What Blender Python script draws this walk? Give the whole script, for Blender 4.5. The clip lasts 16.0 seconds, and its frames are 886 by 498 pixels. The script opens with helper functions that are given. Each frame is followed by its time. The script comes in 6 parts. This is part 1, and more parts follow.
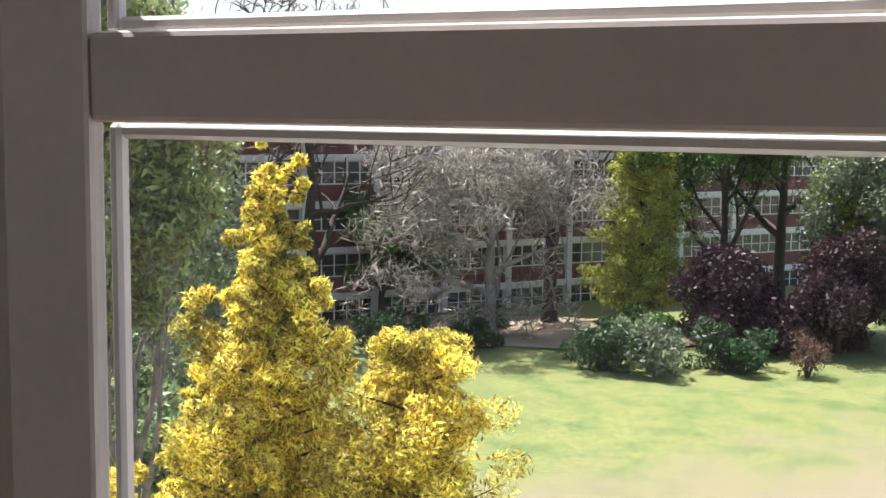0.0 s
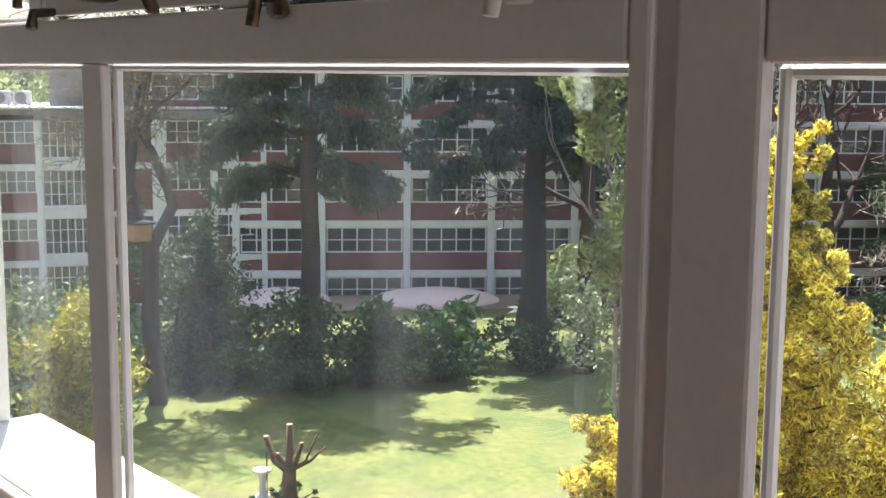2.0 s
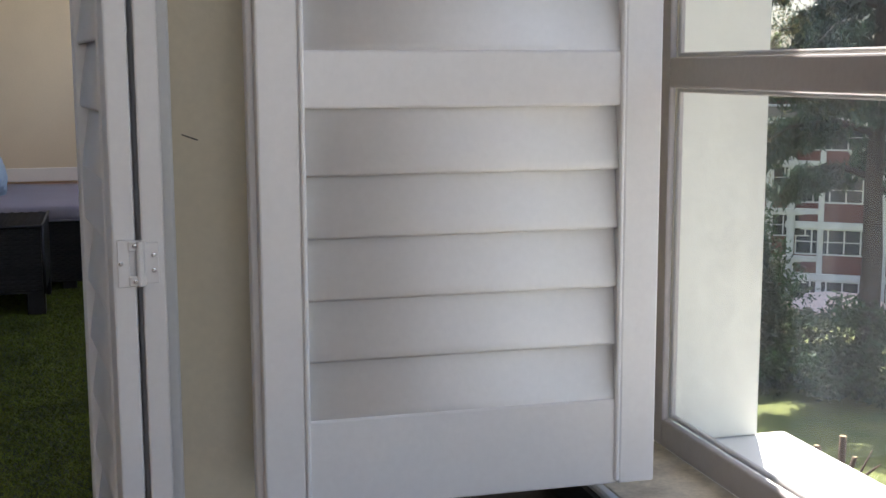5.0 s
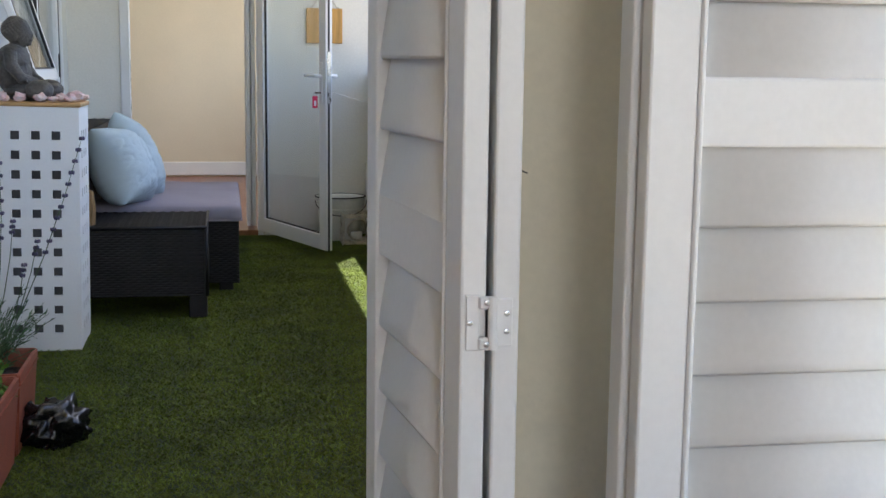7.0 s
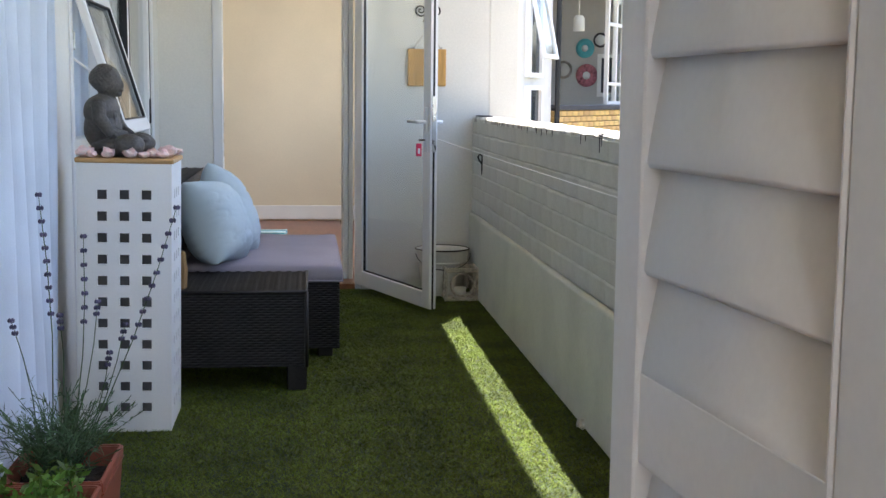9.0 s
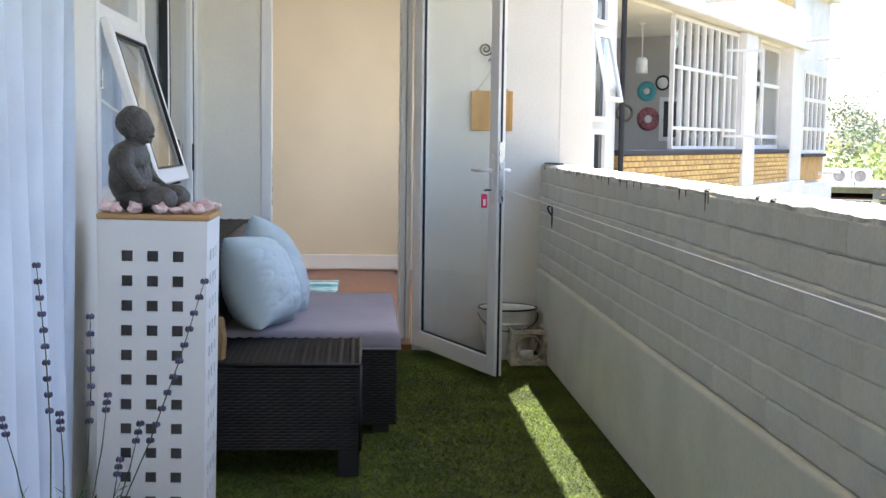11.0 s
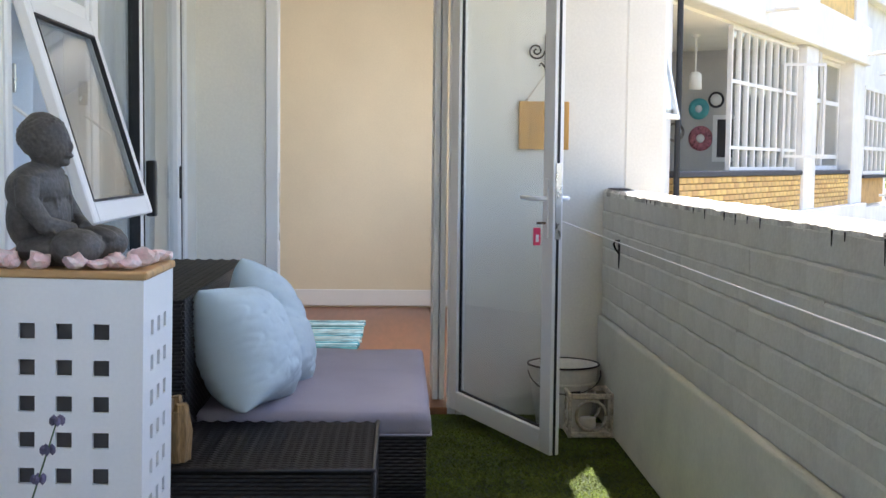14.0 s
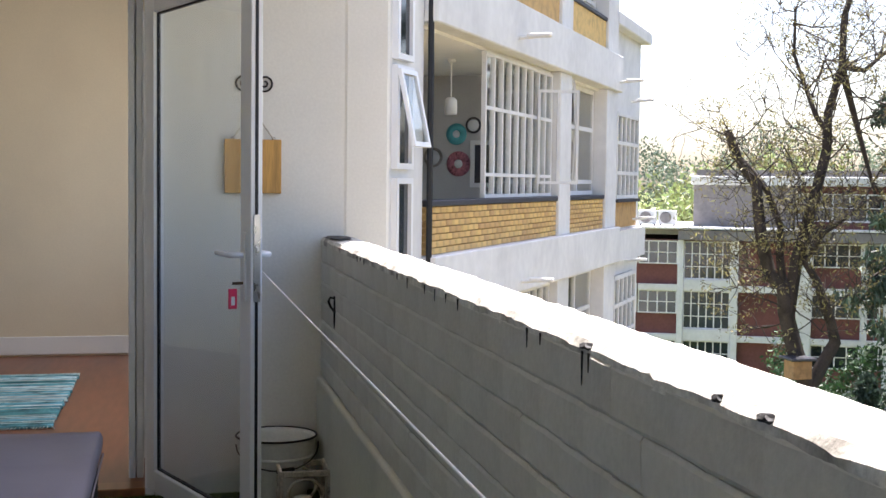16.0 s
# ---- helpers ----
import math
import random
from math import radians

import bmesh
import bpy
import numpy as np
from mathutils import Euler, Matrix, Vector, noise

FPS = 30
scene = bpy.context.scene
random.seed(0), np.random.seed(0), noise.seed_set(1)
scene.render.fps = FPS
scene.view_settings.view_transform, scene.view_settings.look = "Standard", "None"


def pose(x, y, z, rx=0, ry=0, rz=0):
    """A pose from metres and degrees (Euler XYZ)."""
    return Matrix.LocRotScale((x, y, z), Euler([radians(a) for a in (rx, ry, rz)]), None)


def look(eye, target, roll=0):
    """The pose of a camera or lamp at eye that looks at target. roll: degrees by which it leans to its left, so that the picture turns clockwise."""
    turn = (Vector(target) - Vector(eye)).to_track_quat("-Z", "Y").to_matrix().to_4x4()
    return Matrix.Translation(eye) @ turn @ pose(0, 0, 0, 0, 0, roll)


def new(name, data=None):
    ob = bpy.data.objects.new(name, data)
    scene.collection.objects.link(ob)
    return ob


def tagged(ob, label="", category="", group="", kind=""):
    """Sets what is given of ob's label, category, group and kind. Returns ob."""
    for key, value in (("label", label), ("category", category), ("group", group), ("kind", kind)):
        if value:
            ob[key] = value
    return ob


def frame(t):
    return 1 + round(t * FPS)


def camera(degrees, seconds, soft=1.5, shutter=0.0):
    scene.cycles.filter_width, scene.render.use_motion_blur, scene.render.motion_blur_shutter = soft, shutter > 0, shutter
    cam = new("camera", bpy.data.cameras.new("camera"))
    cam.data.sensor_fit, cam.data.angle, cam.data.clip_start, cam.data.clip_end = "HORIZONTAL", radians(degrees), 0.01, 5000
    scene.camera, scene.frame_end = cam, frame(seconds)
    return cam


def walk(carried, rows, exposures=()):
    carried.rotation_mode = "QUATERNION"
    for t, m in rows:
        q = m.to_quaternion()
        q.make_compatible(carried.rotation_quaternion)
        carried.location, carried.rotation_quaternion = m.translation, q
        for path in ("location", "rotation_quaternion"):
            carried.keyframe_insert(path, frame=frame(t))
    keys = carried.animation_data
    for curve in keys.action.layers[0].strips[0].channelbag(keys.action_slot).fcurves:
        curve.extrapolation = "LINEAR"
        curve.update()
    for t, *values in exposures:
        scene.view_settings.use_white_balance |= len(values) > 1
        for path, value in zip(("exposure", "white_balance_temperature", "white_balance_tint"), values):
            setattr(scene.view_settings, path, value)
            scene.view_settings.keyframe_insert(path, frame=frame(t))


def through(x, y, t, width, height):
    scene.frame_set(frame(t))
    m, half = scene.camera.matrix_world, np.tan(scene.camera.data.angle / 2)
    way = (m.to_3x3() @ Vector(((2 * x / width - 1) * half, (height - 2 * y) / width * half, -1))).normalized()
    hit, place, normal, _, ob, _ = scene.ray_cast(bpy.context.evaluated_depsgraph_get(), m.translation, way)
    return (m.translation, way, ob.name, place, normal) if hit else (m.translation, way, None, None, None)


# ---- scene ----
cam = camera(39.9, 16.0)
PATH = [
    (0, (0.767, -0.193, 1.085), (2.557, 0.671, 0.863), 0.7),
    (0.5, (0.759, -0.179, 1.071), (2.417, 0.913, 0.834), 0.9),
    (1, (0.744, -0.17, 1.067), (2.27, 1.098, 0.813), 0.8),
    (1.5, (0.722, -0.166, 1.067), (2.129, 1.229, 0.799), 0.8),
    (2, (0.695, -0.159, 1.073), (1.983, 1.345, 0.788), 0.5),
    (2.5, (0.658, -0.151, 1.078), (1.828, 1.444, 0.779), 0.5),
    (3, (0.623, -0.145, 1.085), (1.662, 1.537, 0.787), 0.3),
    (3.5, (0.572, -0.126, 1.092), (1.47, 1.636, 0.795), 0.0),
    (4, (0.524, -0.092, 1.096), (1.265, 1.742, 0.798), 0.0),
    (4.5, (0.484, -0.049, 1.101), (1.087, 1.834, 0.803), -0.1),
    (5, (0.426, -0.001, 1.107), (0.943, 1.909, 0.814), -0.2),
    (7.3, (0.182, 0.364, 1.146), (0.508, 2.315, 0.848), 0.7),
    (7.5, (0.176, 0.42, 1.154), (0.486, 2.375, 0.862), 0.6),
    (8, (0.162, 0.532, 1.171), (0.433, 2.494, 0.897), 0.5),
    (8.5, (0.143, 0.665, 1.182), (0.386, 2.634, 0.925), 0.5),
    (9, (0.117, 0.843, 1.196), (0.335, 2.815, 0.949), 0.6),
    (9.5, (0.104, 1.002, 1.203), (0.299, 2.979, 0.97), 0.7),
    (12, (0.11, 1.831, 1.212), (0.217, 3.822, 1.061), 0.6),
    (12.5, (0.123, 2.043, 1.21), (0.221, 4.035, 1.065), 0.5),
    (13, (0.12, 2.236, 1.201), (0.207, 4.229, 1.056), 0.6),
    (13.5, (0.123, 2.45, 1.193), (0.201, 4.443, 1.048), 0.6),
    (14, (0.166, 2.654, 1.207), (0.238, 4.648, 1.062), 0.6),
    (14.5, (0.257, 2.833, 1.25), (0.335, 4.827, 1.11), 0.5),
    (15, (0.355, 2.984, 1.302), (0.485, 4.975, 1.163), 0.5),
    (15.5, (0.429, 3.115, 1.32), (0.676, 5.095, 1.19), 0.6),
    (16, (0.498, 3.231, 1.322), (0.936, 5.18, 1.211), 0.7),
]
EXPOSURES = [(0.0, 1.45, 6250, 17), (1.0, 1.62, 6250, 17), (3.0, 1.72, 6250, 17), (5.2, 1.6, 6200, 17), (7.3, 2.5, 6200, 13), (9.5, 2.55, 6200, 14), (12.5, 2.6, 6200, 14), (14.5, 2.5, 6200, 15), (16.0, 1.82, 6300, 17)]
walk(cam, [(t, look(eye, target, roll)) for t, eye, target, roll in PATH], EXPOSURES)

# ---- light ----
SUN_ELEVATION, SUN_AZIMUTH = 67.0, 25.5  # azimuth from +y towards +x
world = bpy.data.worlds.new("sky")
scene.world = world
world.use_nodes = True
wn = world.node_tree.nodes
sky = wn.new("ShaderNodeTexSky")
sky.sky_type, sky.sun_disc = "NISHITA", False
sky.sun_elevation, sky.sun_rotation = radians(SUN_ELEVATION), radians(SUN_AZIMUTH)
sky.air_density, sky.dust_density = 1.0, 2.5
world.node_tree.links.new(sky.outputs[0], wn["Background"].inputs[0])
wn["Background"].inputs[1].default_value = 0.11
sun = new("sun", bpy.data.lights.new("sun", "SUN"))
sun.data.energy, sun.data.angle, sun.data.color = 4.8, radians(0.5), (1.0, 0.95, 0.86)
TO_SUN = Vector((math.sin(radians(SUN_AZIMUTH)) * math.cos(radians(SUN_ELEVATION)),
                 math.cos(radians(SUN_AZIMUTH)) * math.cos(radians(SUN_ELEVATION)), math.sin(radians(SUN_ELEVATION))))
sun.matrix_world = look((30, 30, 60), Vector((30, 30, 60)) - TO_SUN)


def fill_lamp(name, eye, target, width, height, watts, color=(0.93, 0.97, 1.0)):
    """An added area lamp, out of view, that brightens a room like sky light."""
    lamp = new(name, bpy.data.lights.new(name, "AREA"))
    lamp.data.shape, lamp.data.size, lamp.data.size_y = "RECTANGLE", width, height
    lamp.data.energy, lamp.data.color = watts, color
    lamp.matrix_world = look(eye, target)


# Fill lamps added to three rooms; no window is known at these spots.
fill_lamp("south_fill_lamp", (0.45, -3.19, 1.5), (0.45, 0.0, 1.4), 1.0, 1.3, 7)
fill_lamp("far_room_fill_lamp", (1.09, 10.5, 1.55), (-1.0, 10.5, 1.4), 1.9, 1.25, 6.5)
fill_lamp("bedroom_fill_lamp", (-4.18, 5.0, 1.5), (-1.0, 5.0, 1.4), 2.0, 1.3, 12)

# ---- materials ----
def mat(name, color, rough=0.6, metal=0.0, vary=0.12, coarse=2.0, fine=40.0, bump=0.15, spec=0.4, dark=None, wear=0.0, island=0.0, rand=0.0, translucent=0.0, stretch=(1, 1, 1)):
    """A surface with variation at two scales and fine relief; coarse and fine are cycles per metre."""
    m = bpy.data.materials.new(name)
    m.use_nodes = True
    t = m.node_tree
    n, lk = t.nodes, t.links
    p = n["Principled BSDF"]
    p.inputs["Roughness"].default_value, p.inputs["Metallic"].default_value = rough, metal
    p.inputs["Specular IOR Level"].default_value = spec
    co = n.new("ShaderNodeTexCoord")
    mp = n.new("ShaderNodeMapping")
    mp.inputs["Scale"].default_value = stretch
    lk.new(co.outputs["Object"], mp.inputs[0])

    def noise_at(scale, detail=4.0):
        x = n.new("ShaderNodeTexNoise")
        x.inputs["Scale"].default_value, x.inputs["Detail"].default_value = scale, detail
        lk.new(mp.outputs[0], x.inputs["Vector"])
        return x

    a, b = noise_at(coarse, 5.0), noise_at(fine, 3.0)
    c1 = n.new("ShaderNodeMix")
    c1.data_type = "RGBA"
    dk = dark or tuple(v * (1 - 2.2 * vary) for v in color)
    c1.inputs["A"].default_value, c1.inputs["B"].default_value = (*dk, 1), (*color, 1)
    r1 = n.new("ShaderNodeMapRange")
    r1.inputs[1].default_value, r1.inputs[2].default_value = 0.32, 0.56
    lk.new(a.outputs[0], r1.inputs[0])
    lk.new(r1.outputs[0], c1.inputs[0])
    hsv = n.new("ShaderNodeHueSaturation")
    lk.new(c1.outputs["Result"], hsv.inputs["Color"])
    v = n.new("ShaderNodeMapRange")
    v.inputs[1].default_value, v.inputs[2].default_value = 0.25, 0.75
    v.inputs[3].default_value, v.inputs[4].default_value = 1 - vary, 1 + vary
    lk.new(b.outputs[0], v.inputs[0])
    last = v.outputs[0]
    for amount, node, out in ((rand, "ShaderNodeObjectInfo", "Random"), (island, "ShaderNodeNewGeometry", "Random Per Island")):
        if amount:
            g = n.new(node)
            q = n.new("ShaderNodeMapRange")
            q.inputs[3].default_value, q.inputs[4].default_value = 1 - amount, 1 + amount
            lk.new(g.outputs[out], q.inputs[0])
            k = n.new("ShaderNodeMath")
            k.operation = "MULTIPLY"
            lk.new(last, k.inputs[0])
            lk.new(q.outputs[0], k.inputs[1])
            last = k.outputs[0]
            h = n.new("ShaderNodeMapRange")
            h.inputs[3].default_value, h.inputs[4].default_value = 0.5 - amount * 0.05, 0.5 + amount * 0.05
            lk.new(g.outputs[out], h.inputs[0])
            lk.new(h.outputs[0], hsv.inputs["Hue"])
    lk.new(last, hsv.inputs["Value"])
    lk.new(hsv.outputs[0], p.inputs["Base Color"])
    rr = n.new("ShaderNodeMapRange")
    rr.inputs[3].default_value, rr.inputs[4].default_value = max(0.02, rough - 0.1), min(1, rough + 0.1)
    lk.new(a.outputs[0], rr.inputs[0])
    lk.new(rr.outputs[0], p.inputs["Roughness"])
    if bump:
        bp = n.new("ShaderNodeBump")
        bp.inputs["Strength"].default_value, bp.inputs["Distance"].default_value = bump, 0.004
        lk.new(b.outputs[0], bp.inputs["Height"])
        lk.new(bp.outputs[0], p.inputs["Normal"])
    if translucent:
        tr = n.new("ShaderNodeBsdfTranslucent")
        lk.new(hsv.outputs[0], tr.inputs[0])
        mx = n.new("ShaderNodeMixShader")
        mx.inputs[0].default_value = translucent
        lk.new(p.outputs[0], mx.inputs[1])
        lk.new(tr.outputs[0], mx.inputs[2])
        lk.new(mx.outputs[0], n["Material Output"].inputs[0])
    return m


def glass(name, dust=0.03, tint=(0.96, 0.98, 0.97)):
    """A thin clear pane: it lets light straight through, mirrors by Fresnel and carries a film of dust."""
    m = bpy.data.materials.new(name)
    m.use_nodes = True
    n, lk = m.node_tree.nodes, m.node_tree.links
    n.remove(n["Principled BSDF"])
    tr, gl, df = n.new("ShaderNodeBsdfTransparent"), n.new("ShaderNodeBsdfGlossy"), n.new("ShaderNodeBsdfDiffuse")
    tr.inputs[0].default_value = (*tint, 1)
    gl.inputs["Roughness"].default_value = 0.01
    fr = n.new("ShaderNodeLayerWeight")
    pw, ml = n.new("ShaderNodeMath"), n.new("ShaderNodeMath")
    pw.operation, ml.operation = "POWER", "MULTIPLY_ADD"
    pw.inputs[1].default_value = 5.0
    ml.inputs[1].default_value, ml.inputs[2].default_value = 0.9, 0.035
    lk.new(fr.outputs["Facing"], pw.inputs[0])
    lk.new(pw.outputs[0], ml.inputs[0])
    a, b = n.new("ShaderNodeMixShader"), n.new("ShaderNodeMixShader")
    lk.new(ml.outputs[0], a.inputs[0])
    lk.new(tr.outputs[0], a.inputs[1])
    lk.new(gl.outputs[0], a.inputs[2])
    tl = n.new("ShaderNodeBsdfTranslucent")
    ad = n.new("ShaderNodeMixShader")
    ad.inputs[0].default_value = 0.5
    lk.new(df.outputs[0], ad.inputs[1])
    lk.new(tl.outputs[0], ad.inputs[2])
    co, nz, mr = n.new("ShaderNodeTexCoord"), n.new("ShaderNodeTexNoise"), n.new("ShaderNodeMapRange")
    mp = n.new("ShaderNodeMapping")
    mp.inputs["Scale"].default_value = (1, 2.2, 0.5)
    lk.new(co.outputs["Object"], mp.inputs[0])
    lk.new(mp.outputs[0], nz.inputs["Vector"])
    nz.inputs["Scale"].default_value, nz.inputs["Detail"].default_value = 7.0, 6.0
    mr.inputs[1].default_value, mr.inputs[2].default_value = 0.35, 0.75
    mr.inputs[3].default_value, mr.inputs[4].default_value = dust * 0.3, dust * 1.8
    lk.new(nz.outputs[0], mr.inputs[0])
    lk.new(mr.outputs[0], b.inputs[0])
    lk.new(a.outputs[0], b.inputs[1])
    lk.new(ad.outputs[0], b.inputs[2])
    lk.new(b.outputs[0], n["Material Output"].inputs[0])
    return m


CREAM = mat("cream_wall_paint", (0.74, 0.66, 0.50), 0.7, vary=0.03, coarse=1.5, fine=90, bump=0.12)
WHITE_WALL = mat("offwhite_wall_paint", (0.78, 0.76, 0.70), 0.75, vary=0.04, coarse=1.2, fine=90, bump=0.08)
REVEAL_PAINT = mat("reveal_paint", (0.80, 0.79, 0.70), 0.8, vary=0.05, coarse=3, fine=50, bump=0.3)
CEILING = mat("ceiling_paint", (0.82, 0.81, 0.78), 0.8, vary=0.02, fine=80)
# White enamel toned down to grey-brown: the frame's backlit shade is in this colour.
STEEL_PAINT = mat("backlit_window_enamel", (0.465, 0.425, 0.405), 0.38, vary=0.04, coarse=9, fine=120, bump=0.05)
SHUTTER = mat("shutter_white_satin", (0.80, 0.80, 0.79), 0.4, vary=0.02, coarse=3, fine=120, bump=0.04)
ALU = mat("white_powder_coat", (0.80, 0.80, 0.80), 0.35, vary=0.02, fine=200, bump=0.03)
BRASS = mat("aged_brass", (0.10, 0.07, 0.045), 0.42, 0.8, vary=0.3, coarse=40, fine=300)
SILL = mat("cream_stone_sill", (0.62, 0.55, 0.42), 0.55, vary=0.14, coarse=18, fine=140, bump=0.2, dark=(0.42, 0.36, 0.27))
PARAPET_PAINT = mat("grey_cream_masonry_paint", (0.62, 0.60, 0.54), 0.85, vary=0.05, coarse=4, fine=60, bump=0.5, rand=0.03, dark=(0.55, 0.53, 0.47))
PARAPET_TOP = mat("weathered_coping_paint", (0.74, 0.72, 0.66), 0.85, vary=0.18, coarse=9, fine=60, bump=0.8, dark=(0.30, 0.28, 0.25))
PLASTER = mat("smooth_plaster_dado", (0.64, 0.62, 0.53), 0.8, vary=0.05, coarse=3, fine=60, bump=0.25)
DARK_STAIN = mat("bitumen_stain", (0.035, 0.033, 0.035), 0.7, vary=0.3, coarse=30, fine=120, bump=0.6)
TURF_BASE = mat("turf_backing", (0.020, 0.034, 0.010), 0.9, vary=0.25, coarse=12, fine=200, bump=0.8)
TURF = mat("artificial_grass", (0.115, 0.150, 0.018), 0.9, vary=0.2, coarse=3, fine=60, bump=0, island=0.35, translucent=0.2)
WOOD_FLOOR = mat("varnished_parquet", (0.30, 0.12, 0.055), 0.3, vary=0.2, coarse=2, fine=30, bump=0.06, rand=0.18, stretch=(1, 0.15, 1))
GLASS = glass("window_glass", 0.005)
GLASS_DUSTY = glass("dusty_window_glass", 0.024)
GLASS_DOOR = glass("door_glass", 0.02)
BLACK = mat("black_plastic", (0.012, 0.012, 0.013), 0.4, vary=0.1, fine=200, bump=0.05)
GASKET = mat("rubber_gasket", (0.015, 0.015, 0.017), 0.6, vary=0.1, bump=0)
CHROME = mat("brushed_steel", (0.55, 0.55, 0.54), 0.28, 0.95, vary=0.08, coarse=20, fine=300, bump=0.05)
CURTAIN = mat("pale_sheer_curtain", (0.74, 0.80, 0.88), 0.85, vary=0.04, coarse=4, fine=300, bump=0.15, translucent=0.4)


# ---- building helpers ----
def tidy(me, material, smooth=False):
    me.materials.append(material)
    if smooth:
        me.polygons.foreach_set("use_smooth", [True] * len(me.polygons))


def part(name, bm, material, parent=None, label="", smooth=False, place=None):
    """Links a bmesh as one mesh object, under a thing or a part if given."""
    me = bpy.data.meshes.new(name)
    bm.normal_update()
    bm.to_mesh(me)
    bm.free()
    tidy(me, material, smooth)
    ob = new(name, me)
    if parent:
        ob.parent = parent
    if place is not None:
        ob.matrix_basis = place
    if label:
        ob["label"] = label
    return ob


def piece(name, me, parent, place):
    """One more object on a mesh that is shared."""
    ob = new(name, me)
    ob.parent = parent
    ob.matrix_basis = place
    return ob


def shared(name, bm, material, smooth=False):
    me = bpy.data.meshes.new(name)
    bm.normal_update()
    bm.to_mesh(me)
    bm.free()
    tidy(me, material, smooth)
    return me


def thing(name, place, label, category, group="", kind=""):
    ob = new(name)
    ob.empty_display_size = 0.1
    ob.matrix_basis = place if isinstance(place, Matrix) else Matrix.Translation(place)
    return tagged(ob, label, category, group, kind)


def box(*ranges, bevel=0.0, bm=None, segs=1):
    """A box from x0, x1, y0, y1, z0, z1, with rounded edges; added to bm if given."""
    x0, x1, y0, y1, z0, z1 = ranges
    b = bmesh.new()
    m = Matrix.LocRotScale(((x0 + x1) / 2, (y0 + y1) / 2, (z0 + z1) / 2), None, (abs(x1 - x0), abs(y1 - y0), abs(z1 - z0)))
    bmesh.ops.create_cube(b, size=1, matrix=m)
    if bevel:
        bmesh.ops.bevel(b, geom=list(b.edges), offset=bevel, segments=segs, profile=0.5, affect="EDGES", clamp_overlap=True)
    return merged(b, bm)


def merged(b, bm):
    if bm is None:
        return b
    me = bpy.data.meshes.new("t")
    b.to_mesh(me)
    b.free()
    bm.from_mesh(me)
    bpy.data.meshes.remove(me)
    return bm


def tube(points, radii, sides=8, bm=None, closed_ends=True):
    """A round bar along points, with a radius at each."""
    b = bm or bmesh.new()
    pts = [Vector(p) for p in points]
    if not hasattr(radii, "__len__"):
        radii = [radii] * len(pts)
    rings = []
    side = None
    for i, p in enumerate(pts):
        d = (pts[min(i + 1, len(pts) - 1)] - pts[max(i - 1, 0)]).normalized()
        if side is None:
            side = d.orthogonal().normalized()
        side = (side - d * side.dot(d))
        side = side.normalized() if side.length > 1e-5 else d.orthogonal().normalized()
        other = d.cross(side)
        rings.append([b.verts.new(p + (side * math.cos(a) + other * math.sin(a)) * radii[i]) for a in (2 * math.pi * k / sides for k in range(sides))])
    for r, s in zip(rings, rings[1:]):
        for k in range(sides):
            b.faces.new((r[k], r[(k + 1) % sides], s[(k + 1) % sides], s[k]))
    if closed_ends:
        b.faces.new(rings[0][::-1])
        b.faces.new(rings[-1])
    return b


def lathe(profile, sides=24, bm=None, at=(0, 0, 0)):
    """A turned shape from (radius, height) pairs."""
    b = bm or bmesh.new()
    rings = [[b.verts.new((at[0] + r * math.cos(2 * math.pi * k / sides), at[1] + r * math.sin(2 * math.pi * k / sides), at[2] + z)) for k in range(sides)] for r, z in profile]
    for r, s in zip(rings, rings[1:]):
        for k in range(sides):
            b.faces.new((r[k], r[(k + 1) % sides], s[(k + 1) % sides], s[k]))
    b.faces.new(rings[0][::-1])
    b.faces.new(rings[-1])
    return b


def blob(rx, ry, rz, rough=0.0, scale=2.0, detail=3, at=(0, 0, 0), bm=None, seed=0):
    """A lumpy rounded mass."""
    b = bmesh.new()
    bmesh.ops.create_icosphere(b, subdivisions=detail, radius=1)
    for v in b.verts:
        k = 1 + rough * noise.noise(v.co * scale + Vector((seed * 7.3, seed * 3.1, 0)))
        v.co = Vector((v.co.x * rx * k + at[0], v.co.y * ry * k + at[1], v.co.z * rz * k + at[2]))
    return merged(b, bm)


def structure(name, bm, material, label="", smooth=False):
    return tagged(part(name, bm, material, None, label, smooth), kind="structure")


def from_arrays(name, verts, faces, material, smooth=False):
    """A mesh object from numpy arrays of vertices and of faces of one size."""
    me = bpy.data.meshes.new(name)
    k = faces.shape[1]
    me.vertices.add(len(verts))
    me.vertices.foreach_set("co", np.asarray(verts, np.float32).ravel())
    me.loops.add(len(faces) * k)
    me.loops.foreach_set("vertex_index", np.asarray(faces, np.int32).ravel())
    me.polygons.add(len(faces))
    me.polygons.foreach_set("loop_start", np.arange(0, len(faces) * k, k, dtype=np.int32))
    me.polygons.foreach_set("loop_total", np.full(len(faces), k, dtype=np.int32))
    me.update(calc_edges=True)
    tidy(me, material, smooth)
    return new(name, me)


# ---- the flat: room, cross wall, window ----
FLOOR_Z = 0.0
CROSS_Y = 1.64   # room face of the wall between room and balcony
WIN_X = 1.19     # room face of the window frame
GROUND_Z = -9.9

